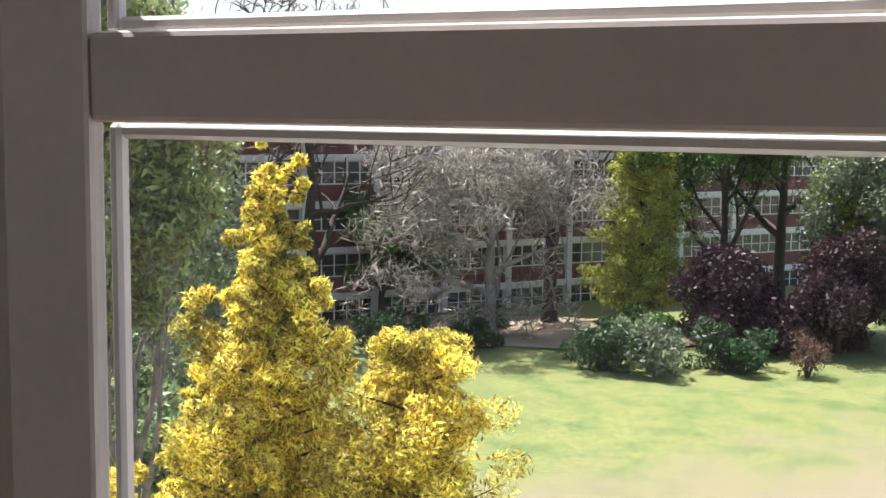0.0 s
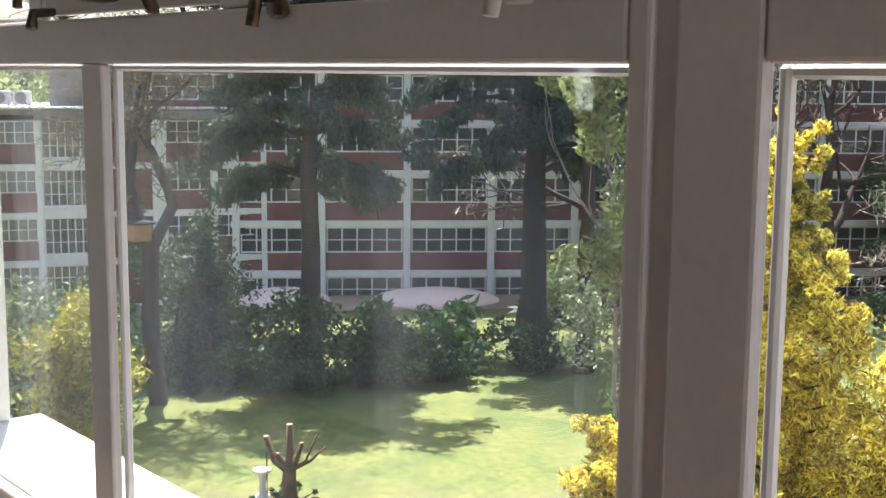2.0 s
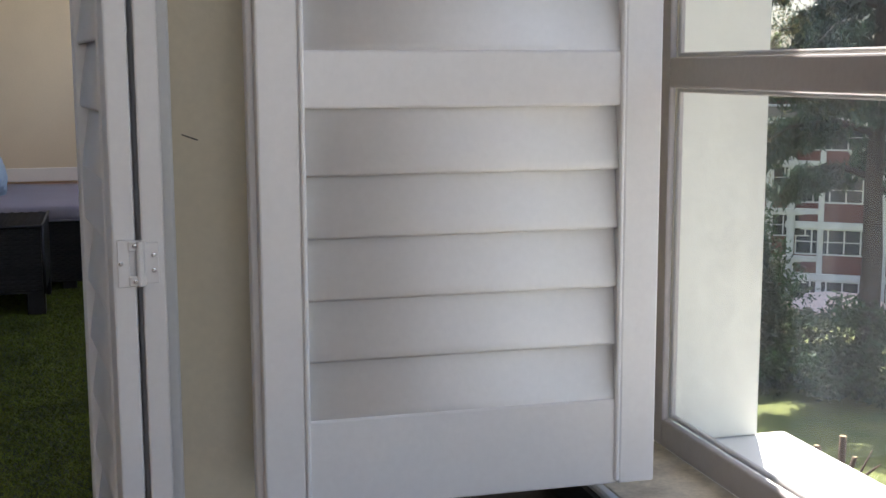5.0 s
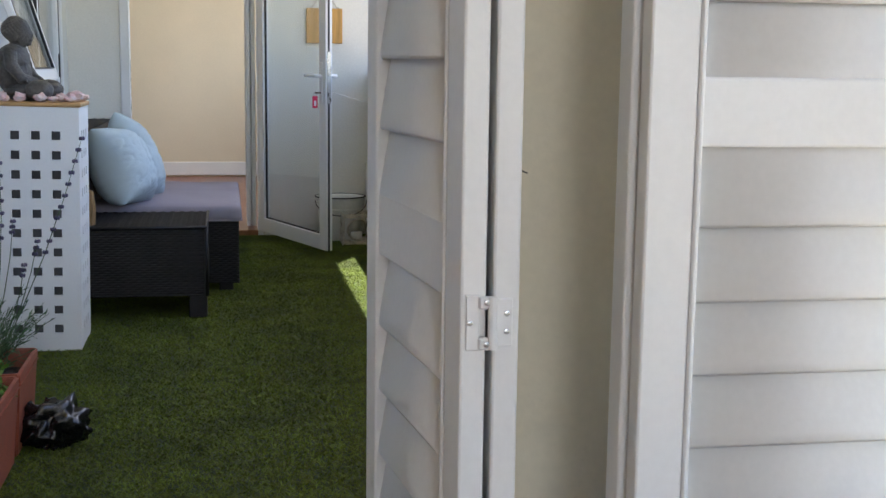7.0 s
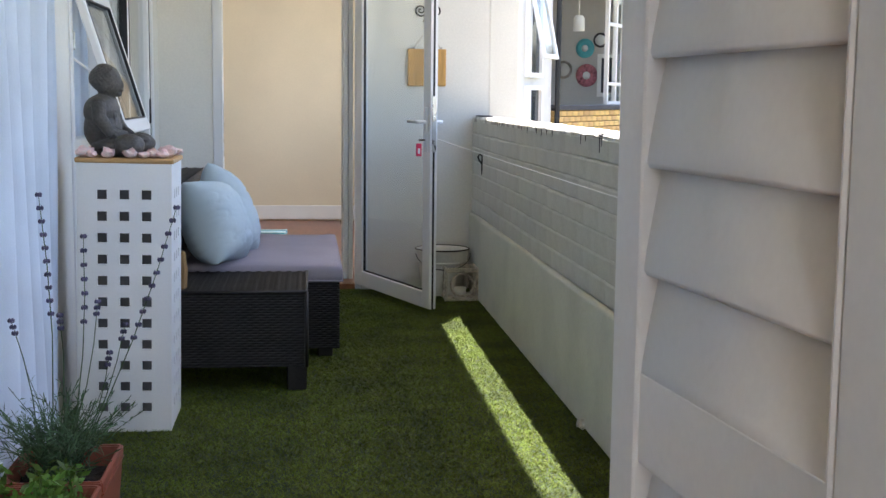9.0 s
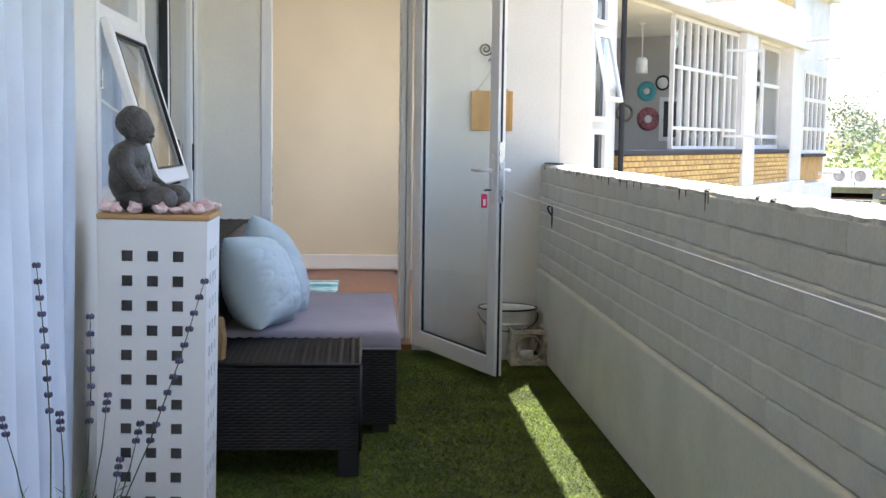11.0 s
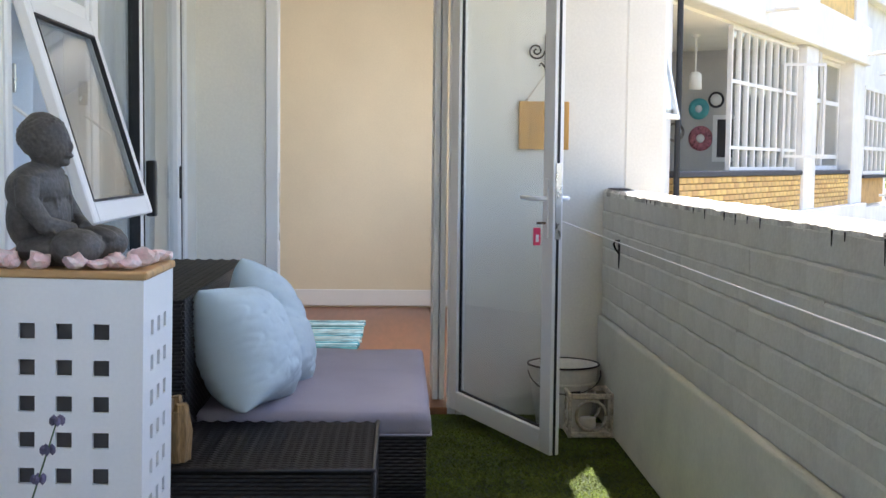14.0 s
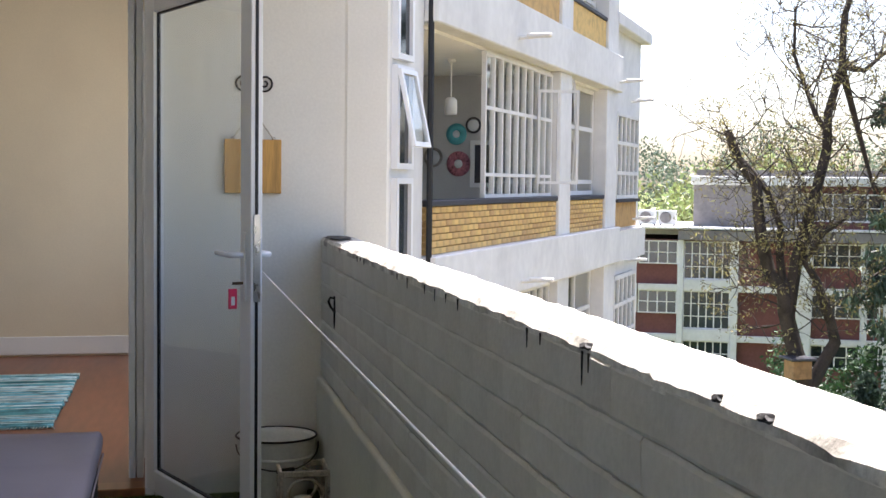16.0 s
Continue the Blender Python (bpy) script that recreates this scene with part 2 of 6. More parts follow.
structure("floor_room", box(-3.2, 1.07, -3.2, CROSS_Y + 0.2, -0.2, -0.012), WOOD_FLOOR, "dark varnished wooden floor of the room")
structure("ceiling_room", box(-3.4, 1.36, -3.4, 1.84, 2.62, 2.85), CEILING, "white painted ceiling of the room")
structure("wall_west", box(-3.4, -3.2, -3.4, 1.84, -0.2, 2.62), CREAM, "cream painted room wall")
# The opening behind the south fill lamp is unseen and made up.
bm = box(-3.2, -2.0, -3.4, -3.2, -0.2, 2.62)
box(1.0, 1.36, -3.4, -3.2, -0.2, 2.62, bm=bm)
box(-2.0, -0.1, -3.4, -3.2, -0.2, 2.62, bm=bm)
box(-0.1, 1.0, -3.4, -3.2, -0.2, 0.82, bm=bm)
box(-0.1, 1.0, -3.4, -3.2, 2.2, 2.62, bm=bm)
structure("wall_south", bm, CREAM, "cream painted room wall")
bm = box(-3.2, -0.98, CROSS_Y, 1.84, -0.2, 2.62)
box(0.46, 1.36, CROSS_Y, 1.84, -0.2, 2.62, bm=bm)
box(-0.98, 0.46, CROSS_Y, 1.84, 2.16, 2.62, bm=bm)
structure("wall_north", bm, CREAM, "cream wall with the doorway to the balcony")
bm = box(1.07, 1.36, -3.2, CROSS_Y, -0.2, 0.52)
box(1.07, 1.36, -3.2, -1.75, 0.52, 2.62, bm=bm)
box(1.07, 1.36, -1.75, CROSS_Y, 2.14, 2.62, bm=bm)
structure("wall_east", bm, WHITE_WALL, "white painted wall under and above the window")
structure("window_sill_inside", box(1.045, 1.198, -1.75, CROSS_Y - 0.003, 0.523, 0.552, bevel=0.004), SILL, "worn cream stone window sill")
structure("window_sill_outside", box(1.215, 1.42, -1.75, CROSS_Y - 0.003, 0.523, 0.548, bevel=0.006), WHITE_WALL, "white painted outside sill")
structure("reveal_render", box(1.222, 1.363, CROSS_Y - 0.018, CROSS_Y - 0.002, 0.55, 2.14), REVEAL_PAINT, "cream rendered window reveal outside the glass")
# Box added to give the dark brown surface below the shutter panels.
DARK_BROWN = mat("dark_brown_surface", (0.035, 0.022, 0.016), 0.45, vary=0.2, coarse=6, fine=60, bump=0.1, stretch=(1, 0.2, 1))
sill_box = thing("dark_sill_box", (0.80, 1.18, 0), "dark brown box under the window sill", "cabinet")
part("body", box(-0.26, 0.23, -0.42, 0.42, 0.0, 0.47, bevel=0.004), DARK_BROWN, sill_box)
part("top", box(-0.275, 0.24, -0.435, 0.435, 0.47, 0.50, bevel=0.006, segs=2), DARK_BROWN, sill_box)
structure("shutter_track", box(1.028, 1.044, -1.75, CROSS_Y - 0.003, 0.505, 0.556, bevel=0.003), SHUTTER, "white shutter track along the sill")
# Solid black strip painted in for the shade of the gap by the track.
structure("track_gap", box(1.018, 1.0275, -1.75, CROSS_Y - 0.003, 0.505, 0.548), GASKET, "black strip standing in for the shaded gap beside the shutter track")
structure("door_casing", box(0.452, 0.502, CROSS_Y - 0.022, CROSS_Y - 0.002, -0.01, 2.2, bevel=0.003), SHUTTER, "painted casing of the balcony doorway")


def bar(y0, y1, z0, z1, x0=WIN_X, x1=WIN_X + 0.011, bevel=0.003):
    return box(x0, x1, y0, y1, z0, z1, bevel=bevel, segs=2)


def make_window():
    w = thing("window_1", (0, 0, 0), "white painted steel casement window with dusty panes and brass stays", "window", kind="structure")
    TOP, BOT = 2.13, 0.555
    bars = {"jamb": (1.594, 1.637, BOT, TOP), "mullion": (0.904, 0.946, 0.596, 1.079), "post": (0.187, 0.240, BOT, TOP), "side_post": (0.256, 0.272, BOT, TOP),
            "bottom_rail": (-1.75, 1.594, BOT, 0.596), "transom": (0.272, 1.594, 1.079, 1.121), "top_rail": (-1.75, 1.594, 2.09, TOP),
            "side_transom": (-1.75, 0.187, 1.079, 1.119), "far_jamb": (-1.75, -1.70, 0.596, 2.09), "far_mullion": (-0.62, -0.56, 0.596, 2.09)}
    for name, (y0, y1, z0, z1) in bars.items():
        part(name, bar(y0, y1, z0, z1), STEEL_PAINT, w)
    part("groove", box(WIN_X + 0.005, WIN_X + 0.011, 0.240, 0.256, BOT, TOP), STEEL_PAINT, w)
    # a thin glazing bead stands behind each opening
    panes = [(0.946, 1.594, 0.596, 1.079, GLASS_DUSTY), (0.272, 0.904, 0.596, 1.079, GLASS_DUSTY), (-0.56, 0.187, 0.596, 1.079, GLASS), (-1.70, -0.62, 0.596, 1.079, GLASS),
             (1.065, 1.594, 1.121, 2.09, GLASS), (-0.56, 0.187, 1.119, 2.09, GLASS), (-1.70, -0.62, 1.119, 2.09, GLASS)]
    for y0, y1, z0, z1, g in panes:
        p = part("pane", box(WIN_X + 0.006, WIN_X + 0.009, y0 - 0.004, y1 + 0.004, z0 - 0.004, z1 + 0.004), g, w)
        p.visible_shadow = False
        d = 0.007
        for k, q in enumerate(((y0, y0 + d, z0, z1), (y1 - d, y1, z0, z1), (y0 + d, y1 - d, z0, z0 + d), (y0 + d, y1 - d, z1 - d, z1))):
            b = box(WIN_X + 0.0115, WIN_X + 0.020, q[0], q[1], q[2], q[3], bevel=0.002)
            for v in b.verts:
                v.co.x += 0.0008 * noise.noise(v.co * 31)
                v.co.z += 0.0012 * noise.noise(v.co * 23)
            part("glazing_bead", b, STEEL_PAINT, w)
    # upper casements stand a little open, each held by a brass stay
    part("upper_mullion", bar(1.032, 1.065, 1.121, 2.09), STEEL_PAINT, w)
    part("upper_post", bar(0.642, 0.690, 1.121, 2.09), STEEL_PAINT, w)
    for y0, y1 in ((0.694, 1.028), (0.276, 0.638)):
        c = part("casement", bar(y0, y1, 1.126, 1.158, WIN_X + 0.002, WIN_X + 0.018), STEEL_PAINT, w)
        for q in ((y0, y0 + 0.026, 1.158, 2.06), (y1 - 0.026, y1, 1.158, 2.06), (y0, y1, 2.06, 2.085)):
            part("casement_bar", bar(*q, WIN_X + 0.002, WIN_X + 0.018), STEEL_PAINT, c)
        g = part("pane", box(WIN_X + 0.010, WIN_X + 0.013, y0 + 0.026, y1 - 0.026, 1.158, 2.06), GLASS, c)
        g.visible_shadow = False
    stay = part("window_stay", tube([(WIN_X - 0.022, 1.045, 1.150), (WIN_X - 0.022, 0.80, 1.143), (WIN_X - 0.016, 0.783, 1.140), (WIN_X - 0.010, 0.778, 1.122)], [0.0055, 0.0055, 0.006, 0.006], 8), BRASS, w, "aged brass window stay", True)
    b = box(WIN_X - 0.034, WIN_X - 0.002, 0.848, 0.880, 1.132, 1.163, bevel=0.006, segs=2)
    tube([(WIN_X - 0.03, 0.864, 1.155), (WIN_X - 0.045, 0.864, 1.170)], [0.005, 0.004], 8, bm=b)
    part("stay_block", b, BRASS, stay, "", True)
    b = tube([(WIN_X - 0.004, 1.016, 1.152), (WIN_X - 0.03, 1.016, 1.150), (WIN_X - 0.032, 1.012, 1.132)], [0.006, 0.007, 0.005], 8)
    tube([(WIN_X - 0.004, 0.992, 1.128), (WIN_X - 0.026, 0.990, 1.126), (WIN_X - 0.03, 0.985, 1.112)], [0.004, 0.005, 0.006], 8, bm=b)
    part("stay_bracket", b, BRASS, stay, "", True)
    for y in (0.60, 0.35):
        b = box(WIN_X - 0.008, WIN_X, y - 0.012, y + 0.012, 1.112, 1.150, bevel=0.003)
        tube([(WIN_X - 0.004, y, 1.128), (WIN_X - 0.022, y, 1.126), (WIN_X - 0.026, y, 1.105)], [0.006, 0.006, 0.005], 8, bm=b)
        part("latch", b, STEEL_PAINT if y < 0.5 else BRASS, w, "small window latch", True)
    return w


make_window()


# ---- louvred shutters ----
def louvre_mesh(width, depth, flip):
    """An elliptical blade, tilted nearly shut; its lower edge stands towards the viewer."""
    b = bmesh.new()
    n = 16
    ang = radians(80)
    rings = []
    for x in (0, width):
        ring = []
        for k in range(n):
            a = 2 * math.pi * k / n
            w, t = math.cos(a) * depth / 2, math.copysign(abs(math.sin(a)) ** 0.35, math.sin(a)) * 0.0042
            y, z = w * math.cos(ang) + t * math.sin(ang), w * math.sin(ang) - t * math.cos(ang)
            ring.append(b.verts.new((x, y * flip, z)))
        rings.append(ring)
    for k in range(n):
        b.faces.new((rings[0][k], rings[0][(k + 1) % n], rings[1][(k + 1) % n], rings[1][k]))
    b.faces.new(rings[0][::-1])
    b.faces.new(rings[1])
    bmesh.ops.recalc_face_normals(b, faces=b.faces)
    return shared("louvre", b, SHUTTER, True)


def shutter_panel(place, width, z0, z1, rail, pitch, bottom, label, flip=1, stile=0.048, group="shutter panels"):
    """A hinged panel: x along its width, y out of its face, z up. rail: the z range of its middle rail."""
    t = 0.027
    th = thing("shutter_panel", place, label, "shutter", group)
    for x in (0.0, width - stile):
        s = part("stile", box(x, x + stile, -t / 2, t / 2, z0, z1, bevel=0.003, segs=2), SHUTTER, th)
        e = x + stile if x == 0 else x
        sg = -1 if x == 0 else 1
        part("bead", box(min(e, e - sg * 0.006), max(e, e - sg * 0.006), -t / 2 - 0.002, t / 2 + 0.002, z0 + 0.004, z1 - 0.004, bevel=0.002), SHUTTER, s)
    inner0, inner1 = stile + 0.001, width - stile - 0.001
    tops = ((z0, bottom), rail, (z1 - 0.11, z1))
    for a, b in tops:
        part("rail", box(inner0, inner1, -t / 2 + 0.002, t / 2 - 0.002, a, b, bevel=0.003, segs=2), SHUTTER, th)
    me = louvre_mesh(inner1 - inner0 - 0.004, pitch * 1.16, flip)
    for a, b in ((bottom, rail[0]), (rail[1], z1 - 0.11)):
        k = max(1, round((b - a) / pitch))
        step = (b - a) / k
        for i in range(k):
            piece("louvre", me, th, Matrix.Translation((inner0 + 0.002, 0, a + (i + 0.5) * step)))
    return th


# window shutters, folded open against the side of the window
win_label = "white louvred window shutter panel folded open beside the window"
panel = shutter_panel(pose(0.583, 1.386, 0, 0, 0, -0.5), 0.490, 0.588, 2.12, (1.062, 1.128), 0.0715, 0.699, win_label)
shutter_panel(pose(0.576, 1.418, 0), 0.490, 0.588, 2.12, (1.062, 1.128), 0.0715, 0.699, win_label)
shutter_panel(pose(0.583, 1.450, 0), 0.490, 0.588, 2.12, (1.062, 1.128), 0.0715, 0.699, win_label)
# door shutters, folded and standing through the doorway; panel x runs along +y
door_label = "white louvred door shutter panel folded back in the doorway"
for x, turn, flip in ((0.4345, 6.2, -1), (0.4675, 1.0, 1)):
    shutter_panel(pose(x, 1.440, 0, 0, 0, 90 + turn), 0.417, 0.02, 2.12, (0.899, 0.977), 0.0885, 0.145, door_label, flip, 0.055)


def hinge(y, z):
    th = thing("hinge", (0.4525, y, z), "white painted butt hinge joining two shutter panels", "hinge", "shutter hinges")
    part("leaf_plate", box(-0.026, -0.012, -0.003, 0.002, -0.028, 0.028, bevel=0.001), SHUTTER, th)
    part("leaf_plate", box(0.004, 0.021, -0.003, 0.002, -0.024, 0.024, bevel=0.001), SHUTTER, th)
    b = box(-0.014, 0.006, -0.007, -0.002, 0.014, 0.027, bevel=0.002)
    box(-0.014, 0.006, -0.007, -0.002, -0.027, -0.014, bevel=0.002, bm=b)
    tube([(0.0, -0.006, -0.026), (0.0, -0.006, 0.026)], 0.0045, 10, bm=b)
    part("knuckle", b, SHUTTER, th)
    for x, zz in ((-0.006, 0.021), (-0.006, -0.021), (0.015, 0.009), (0.015, -0.009), (-0.022, 0.0)):
        part("screw", lathe([(0.0028, 0), (0.0028, 0.0012), (0.0012, 0.0016)], 10), CHROME, th, place=pose(x, -0.0075 if x == -0.006 else -0.003, zz, 90))


for z in (0.885, 0.25, 1.75):
    hinge(1.4395, z)

# ---- balcony shell ----
END_Y = 8.38
LEFT_X = -0.78
structure("floor_balcony", box(LEFT_X - 0.1, 1.13, CROSS_Y + 0.2, END_Y + 0.06, -0.2, 0.0), TURF_BASE, "balcony floor under artificial grass")
structure("ceiling_balcony", box(LEFT_X - 0.2, 1.292, CROSS_Y + 0.2, 8.62, 2.62, 2.9), CEILING, "white painted concrete slab over the balcony")
structure("threshold", box(-0.98, 0.46, 1.66, 1.87, -0.2, 0.012, bevel=0.004), SILL, "stone threshold of the balcony doorway")
# end wall with the doorway into the far room
DOOR_L, DOOR_R = -0.43, 0.41
bm = box(LEFT_X - 0.2, DOOR_L - 0.03, END_Y, END_Y + 0.24, -0.2, 2.62)
box(DOOR_R + 0.03, 1.222, END_Y, END_Y + 0.24, -0.2, 2.62, bm=bm)
box(DOOR_L - 0.03, DOOR_R + 0.03, END_Y, END_Y + 0.24, 2.13, 2.62, bm=bm)
structure("wall_end", bm, WHITE_WALL, "cream white end wall of the balcony")
structure("wall_pier", box(1.224, 1.42, END_Y + 0.02, END_Y + 0.6, -9.9, 9.0, bevel=0.012), WHITE_WALL, "white rendered pier at the balcony corner")
# parapet: smooth plaster below, painted brick above
structure("parapet_core", box(1.143, 1.262, 1.84, END_Y, -0.6, 1.055), PARAPET_PAINT, "painted masonry core of the balcony parapet")
structure("parapet_dado", box(1.108, 1.1425, 1.84, END_Y, 0.0, 0.488, bevel=0.016, segs=4), PLASTER, "smooth plastered lower band of the parapet")
structure("facade_slab_edge", box(1.272, 1.33, -8.0, 8.6, -0.75, -0.15), WHITE_WALL, "white concrete slab edge of the facade")
structure("facade_lower", box(1.262, 1.32, -8.0, 8.6, -9.9, -0.75), WHITE_WALL, "white lower storeys of the building")
structure("facade_upper", box(1.262, 1.29, -8.0, 8.38, 2.9, 8.6), WHITE_WALL, "white upper storeys of the building")

# left wall of the balcony: piers, glazing and rooms behind
bm = box(LEFT_X - 0.2, LEFT_X, 5.02, 5.615, -0.2, 2.62)
box(LEFT_X - 0.2, LEFT_X, 8.08, END_Y, -0.2, 2.62, bm=bm)
box(LEFT_X - 0.2, LEFT_X, 1.84, 2.05, -0.2, 2.62, bm=bm)
box(LEFT_X - 0.2, LEFT_X, 2.05, 8.08, 2.2, 2.62, bm=bm)
structure("wall_left", bm, WHITE_WALL, "cream white wall between the glazed openings")
structure("floor_bedroom", box(-4.2, LEFT_X - 0.1, 1.84, 8.5, -0.2, -0.004), WOOD_FLOOR, "wooden floor of the bedroom")
# The gap in this unseen wall is there only for the bedroom fill lamp.
bm = box(-4.4, -4.2, 1.84, 3.95, -0.2, 2.62)
box(-4.4, -4.2, 6.05, 8.62, -0.2, 2.62, bm=bm)
box(-4.4, -4.2, 3.95, 6.05, -0.2, 0.82, bm=bm)
box(-4.4, -4.2, 3.95, 6.05, 2.2, 2.62, bm=bm)
box(-4.2, LEFT_X - 0.2, 8.42, 8.62, -0.2, 2.62, bm=bm)
structure("wall_bedroom", bm, CREAM, "cream bedroom walls behind the glazing")
structure("ceiling_bedroom", box(-4.4, LEFT_X - 0.2, 1.84, 8.62, 2.62, 2.85), CEILING, "white ceiling of the bedroom")

# far room behind the end wall
ROOM_Z = 0.035
structure("floor_far_room", box(-2.6, 1.1, END_Y + 0.02, 12.6, -0.2, ROOM_Z - 0.012), WOOD_FLOOR, "brown varnished floor under the boards")
# The right side's opening is invented to hold the far room's fill lamp.
bm = box(-2.6, 1.9, 12.42, 12.6, -0.2, 2.62)
box(-2.8, -2.6, 8.62, 12.6, -0.2, 2.62, bm=bm)
box(1.1, 1.3, 8.62, 9.5, -0.2, 2.62, bm=bm)
box(1.1, 1.3, 11.5, 12.42, -0.2, 2.62, bm=bm)
box(1.1, 1.3, 9.5, 11.5, -0.2, 0.9, bm=bm)
box(1.1, 1.3, 9.5, 11.5, 2.2, 2.62, bm=bm)
structure("wall_far_room", bm, CREAM, "plain cream wall of the room past the door")
structure("ceiling_far_room", box(-2.8, 1.3, 8.62, 12.6, 2.62, 2.85), CEILING, "white ceiling of the far room")
structure("baseboard", box(-2.6, 1.1, 12.402, 12.418, ROOM_Z, 0.167, bevel=0.005), SHUTTER, "white painted baseboard")


def frame_bars(th, name, rects, x0, x1, material=ALU, bevel=0.004):
    for y0, y1, z0, z1 in rects:
        part(name, box(x0, x1, y0, y1, z0, z1, bevel=bevel), material, th)


def glazed_left():
    # sliding door by the lavender, with a curtain behind
    d = thing("sliding_door_1", (0, 0, 0), "white aluminium sliding door with a pale curtain behind the glass", "door", kind="structure")
    frame_bars(d, "door_frame", [(2.05, 2.11, 0.0, 2.2), (4.96, 5.02, 0.0, 2.2), (2.11, 4.96, 2.14, 2.2), (2.11, 4.96, 0.0, 0.05)], LEFT_X - 0.06, LEFT_X + 0.012)
    frame_bars(d, "gasket", [(4.950, 4.959, 0.05, 2.14)], LEFT_X - 0.02, LEFT_X + 0.004, GASKET, 0)
    g = part("pane", box(LEFT_X - 0.024, LEFT_X - 0.019, 2.11, 4.95, 0.05, 2.14), GLASS, d)
    g.visible_shadow = False
    # the window behind the plinth: fixed lights and a top-hung leaf that stands open
    w = thing("window_2", (0, 0, 0), "white aluminium window with one top-hung leaf standing open", "window", kind="structure")
    Y0, Y1, HINGE = 5.615, 6.36, 1.60
    frame_bars(w, "window_frame", [(Y0, Y0 + 0.045, 0.0, 2.2), (Y1, Y1 + 0.045, 0.0, 2.2), (Y0 + 0.045, Y1, 2.15, 2.2), (Y0 + 0.045, Y1, HINGE, HINGE + 0.05), (Y0 + 0.045, Y1, 0.97, 1.02), (Y0 + 0.045, Y1, 0.0, 0.05)], LEFT_X - 0.06, LEFT_X + 0.01)
    for z0, z1 in ((0.05, 0.97), (HINGE + 0.05, 2.15)):
        g = part("pane", box(LEFT_X - 0.03, LEFT_X - 0.025, Y0 + 0.045, Y1, z0, z1), GLASS, w)
        g.visible_shadow = False
    W, H = Y1 - Y0 - 0.05, 0.59
    leaf = part("leaf", box(0, 0.03, 0, 0.05, -H, 0, bevel=0.004), ALU, w, "open top-hung window leaf", place=pose(LEFT_X + 0.004, Y0 + 0.047, HINGE - 0.002, 0, -17, 0))
    for y0, y1, z0, z1 in ((W - 0.05, W, -H, 0), (0.05, W - 0.05, -0.05, 0), (0.05, W - 0.05, -H, 0.055 - H)):
        part("leaf_bar", box(0, 0.03, y0, y1, z0, z1, bevel=0.004), ALU, leaf)
    for y0, y1, z0, z1 in ((0.05, 0.056, 0.055 - H, -0.05), (W - 0.056, W - 0.05, 0.055 - H, -0.05), (0.056, W - 0.056, -0.056, -0.05), (0.056, W - 0.056, 0.055 - H, 0.061 - H)):
        part("gasket", box(0.018, 0.0312, y0, y1, z0, z1), GASKET, leaf)
    g = part("pane", box(0.012, 0.016, 0.05, W - 0.05, 0.055 - H, -0.05), GLASS_DOOR, leaf)
    g.visible_shadow = False
    for y in (Y0 + 0.052, Y1 - 0.008):
        arm = part("stay_arm", tube([(LEFT_X + 0.004, y, 1.33), (LEFT_X + 0.085, y, 1.27)], 0.005, 6), ALU, w)
        part("stay_plate", box(LEFT_X - 0.012, LEFT_X + 0.016, y - 0.004, y + 0.003, 1.36, 1.43, bevel=0.002), CHROME, arm)
    # second sliding door with black pulls
    s = thing("sliding_door_2", (0, 0, 0), "white aluminium sliding door with a black pull handle", "door", kind="structure")
    frame_bars(s, "door_frame", [(6.42, 6.50, 0.0, 2.2), (8.02, 8.08, 0.0, 2.2), (6.50, 8.02, 2.14, 2.2), (6.50, 8.02, 0.0, 0.05)], LEFT_X - 0.07, LEFT_X + 0.012)
    frame_bars(s, "door_stile", [(7.16, 7.23, 0.05, 2.14), (7.94, 8.015, 0.05, 2.14)], LEFT_X - 0.05, LEFT_X - 0.004)
    frame_bars(s, "gasket", [(7.150, 7.159, 0.05, 2.14), (7.231, 7.239, 0.05, 2.14), (8.016, 8.02, 0.05, 2.14)], LEFT_X - 0.04, LEFT_X - 0.001, GASKET, 0)
    for y0, y1 in ((6.50, 7.15), (7.239, 7.94)):
        g = part("pane", box(LEFT_X - 0.03, LEFT_X - 0.025, y0, y1, 0.05, 2.14), GLASS, s)
        g.visible_shadow = False
    part("pull_handle", box(LEFT_X - 0.004, LEFT_X + 0.034, 7.262, 7.305, 0.985, 1.195, bevel=0.008, segs=2), BLACK, s, "black plastic pull handle")
    part("lock_plate", box(LEFT_X - 0.004, LEFT_X + 0.006, 7.965, 7.985, 1.03, 1.17, bevel=0.002), BLACK, s)


glazed_left()


def curtain(y0, y1, x, folds, label):
    b = bmesh.new()
    n, rows = folds * 8, 10
    grid = []
    for i in range(n + 1):
        f = i / n
        col = []
        for j in range(rows + 1):
            z = 0.03 + 2.1 * j / rows
            k = 1.15 - 0.3 * j / rows
            y = y0 + (y1 - y0) * f + 0.010 * math.sin(f * folds * 5.1 + j * 0.2)
            dx = 0.030 * k * math.sin(2 * math.pi * f * folds + 0.5 * math.sin(j * 0.35)) + 0.012 * math.sin(f * 17 + j * 0.4)
            col.append(b.verts.new((x + dx, y, z)))
        grid.append(col)
    for a, c in zip(grid, grid[1:]):
        for j in range(rows):
            b.faces.new((a[j], c[j], c[j + 1], a[j + 1]))
    ob = part("curtain", b, CURTAIN, None, "", True)
    so = ob.modifiers.new("thick", "SOLIDIFY")
    so.thickness = 0.002
    tagged(ob, label, "curtain", "curtains")


curtain(2.1, 5.0, LEFT_X + 0.055, 15, "pale blue white sheer curtain hanging behind the sliding door")
curtain(5.66, 8.0, LEFT_X - 0.13, 14, "pale blue white sheer curtain behind the open window")


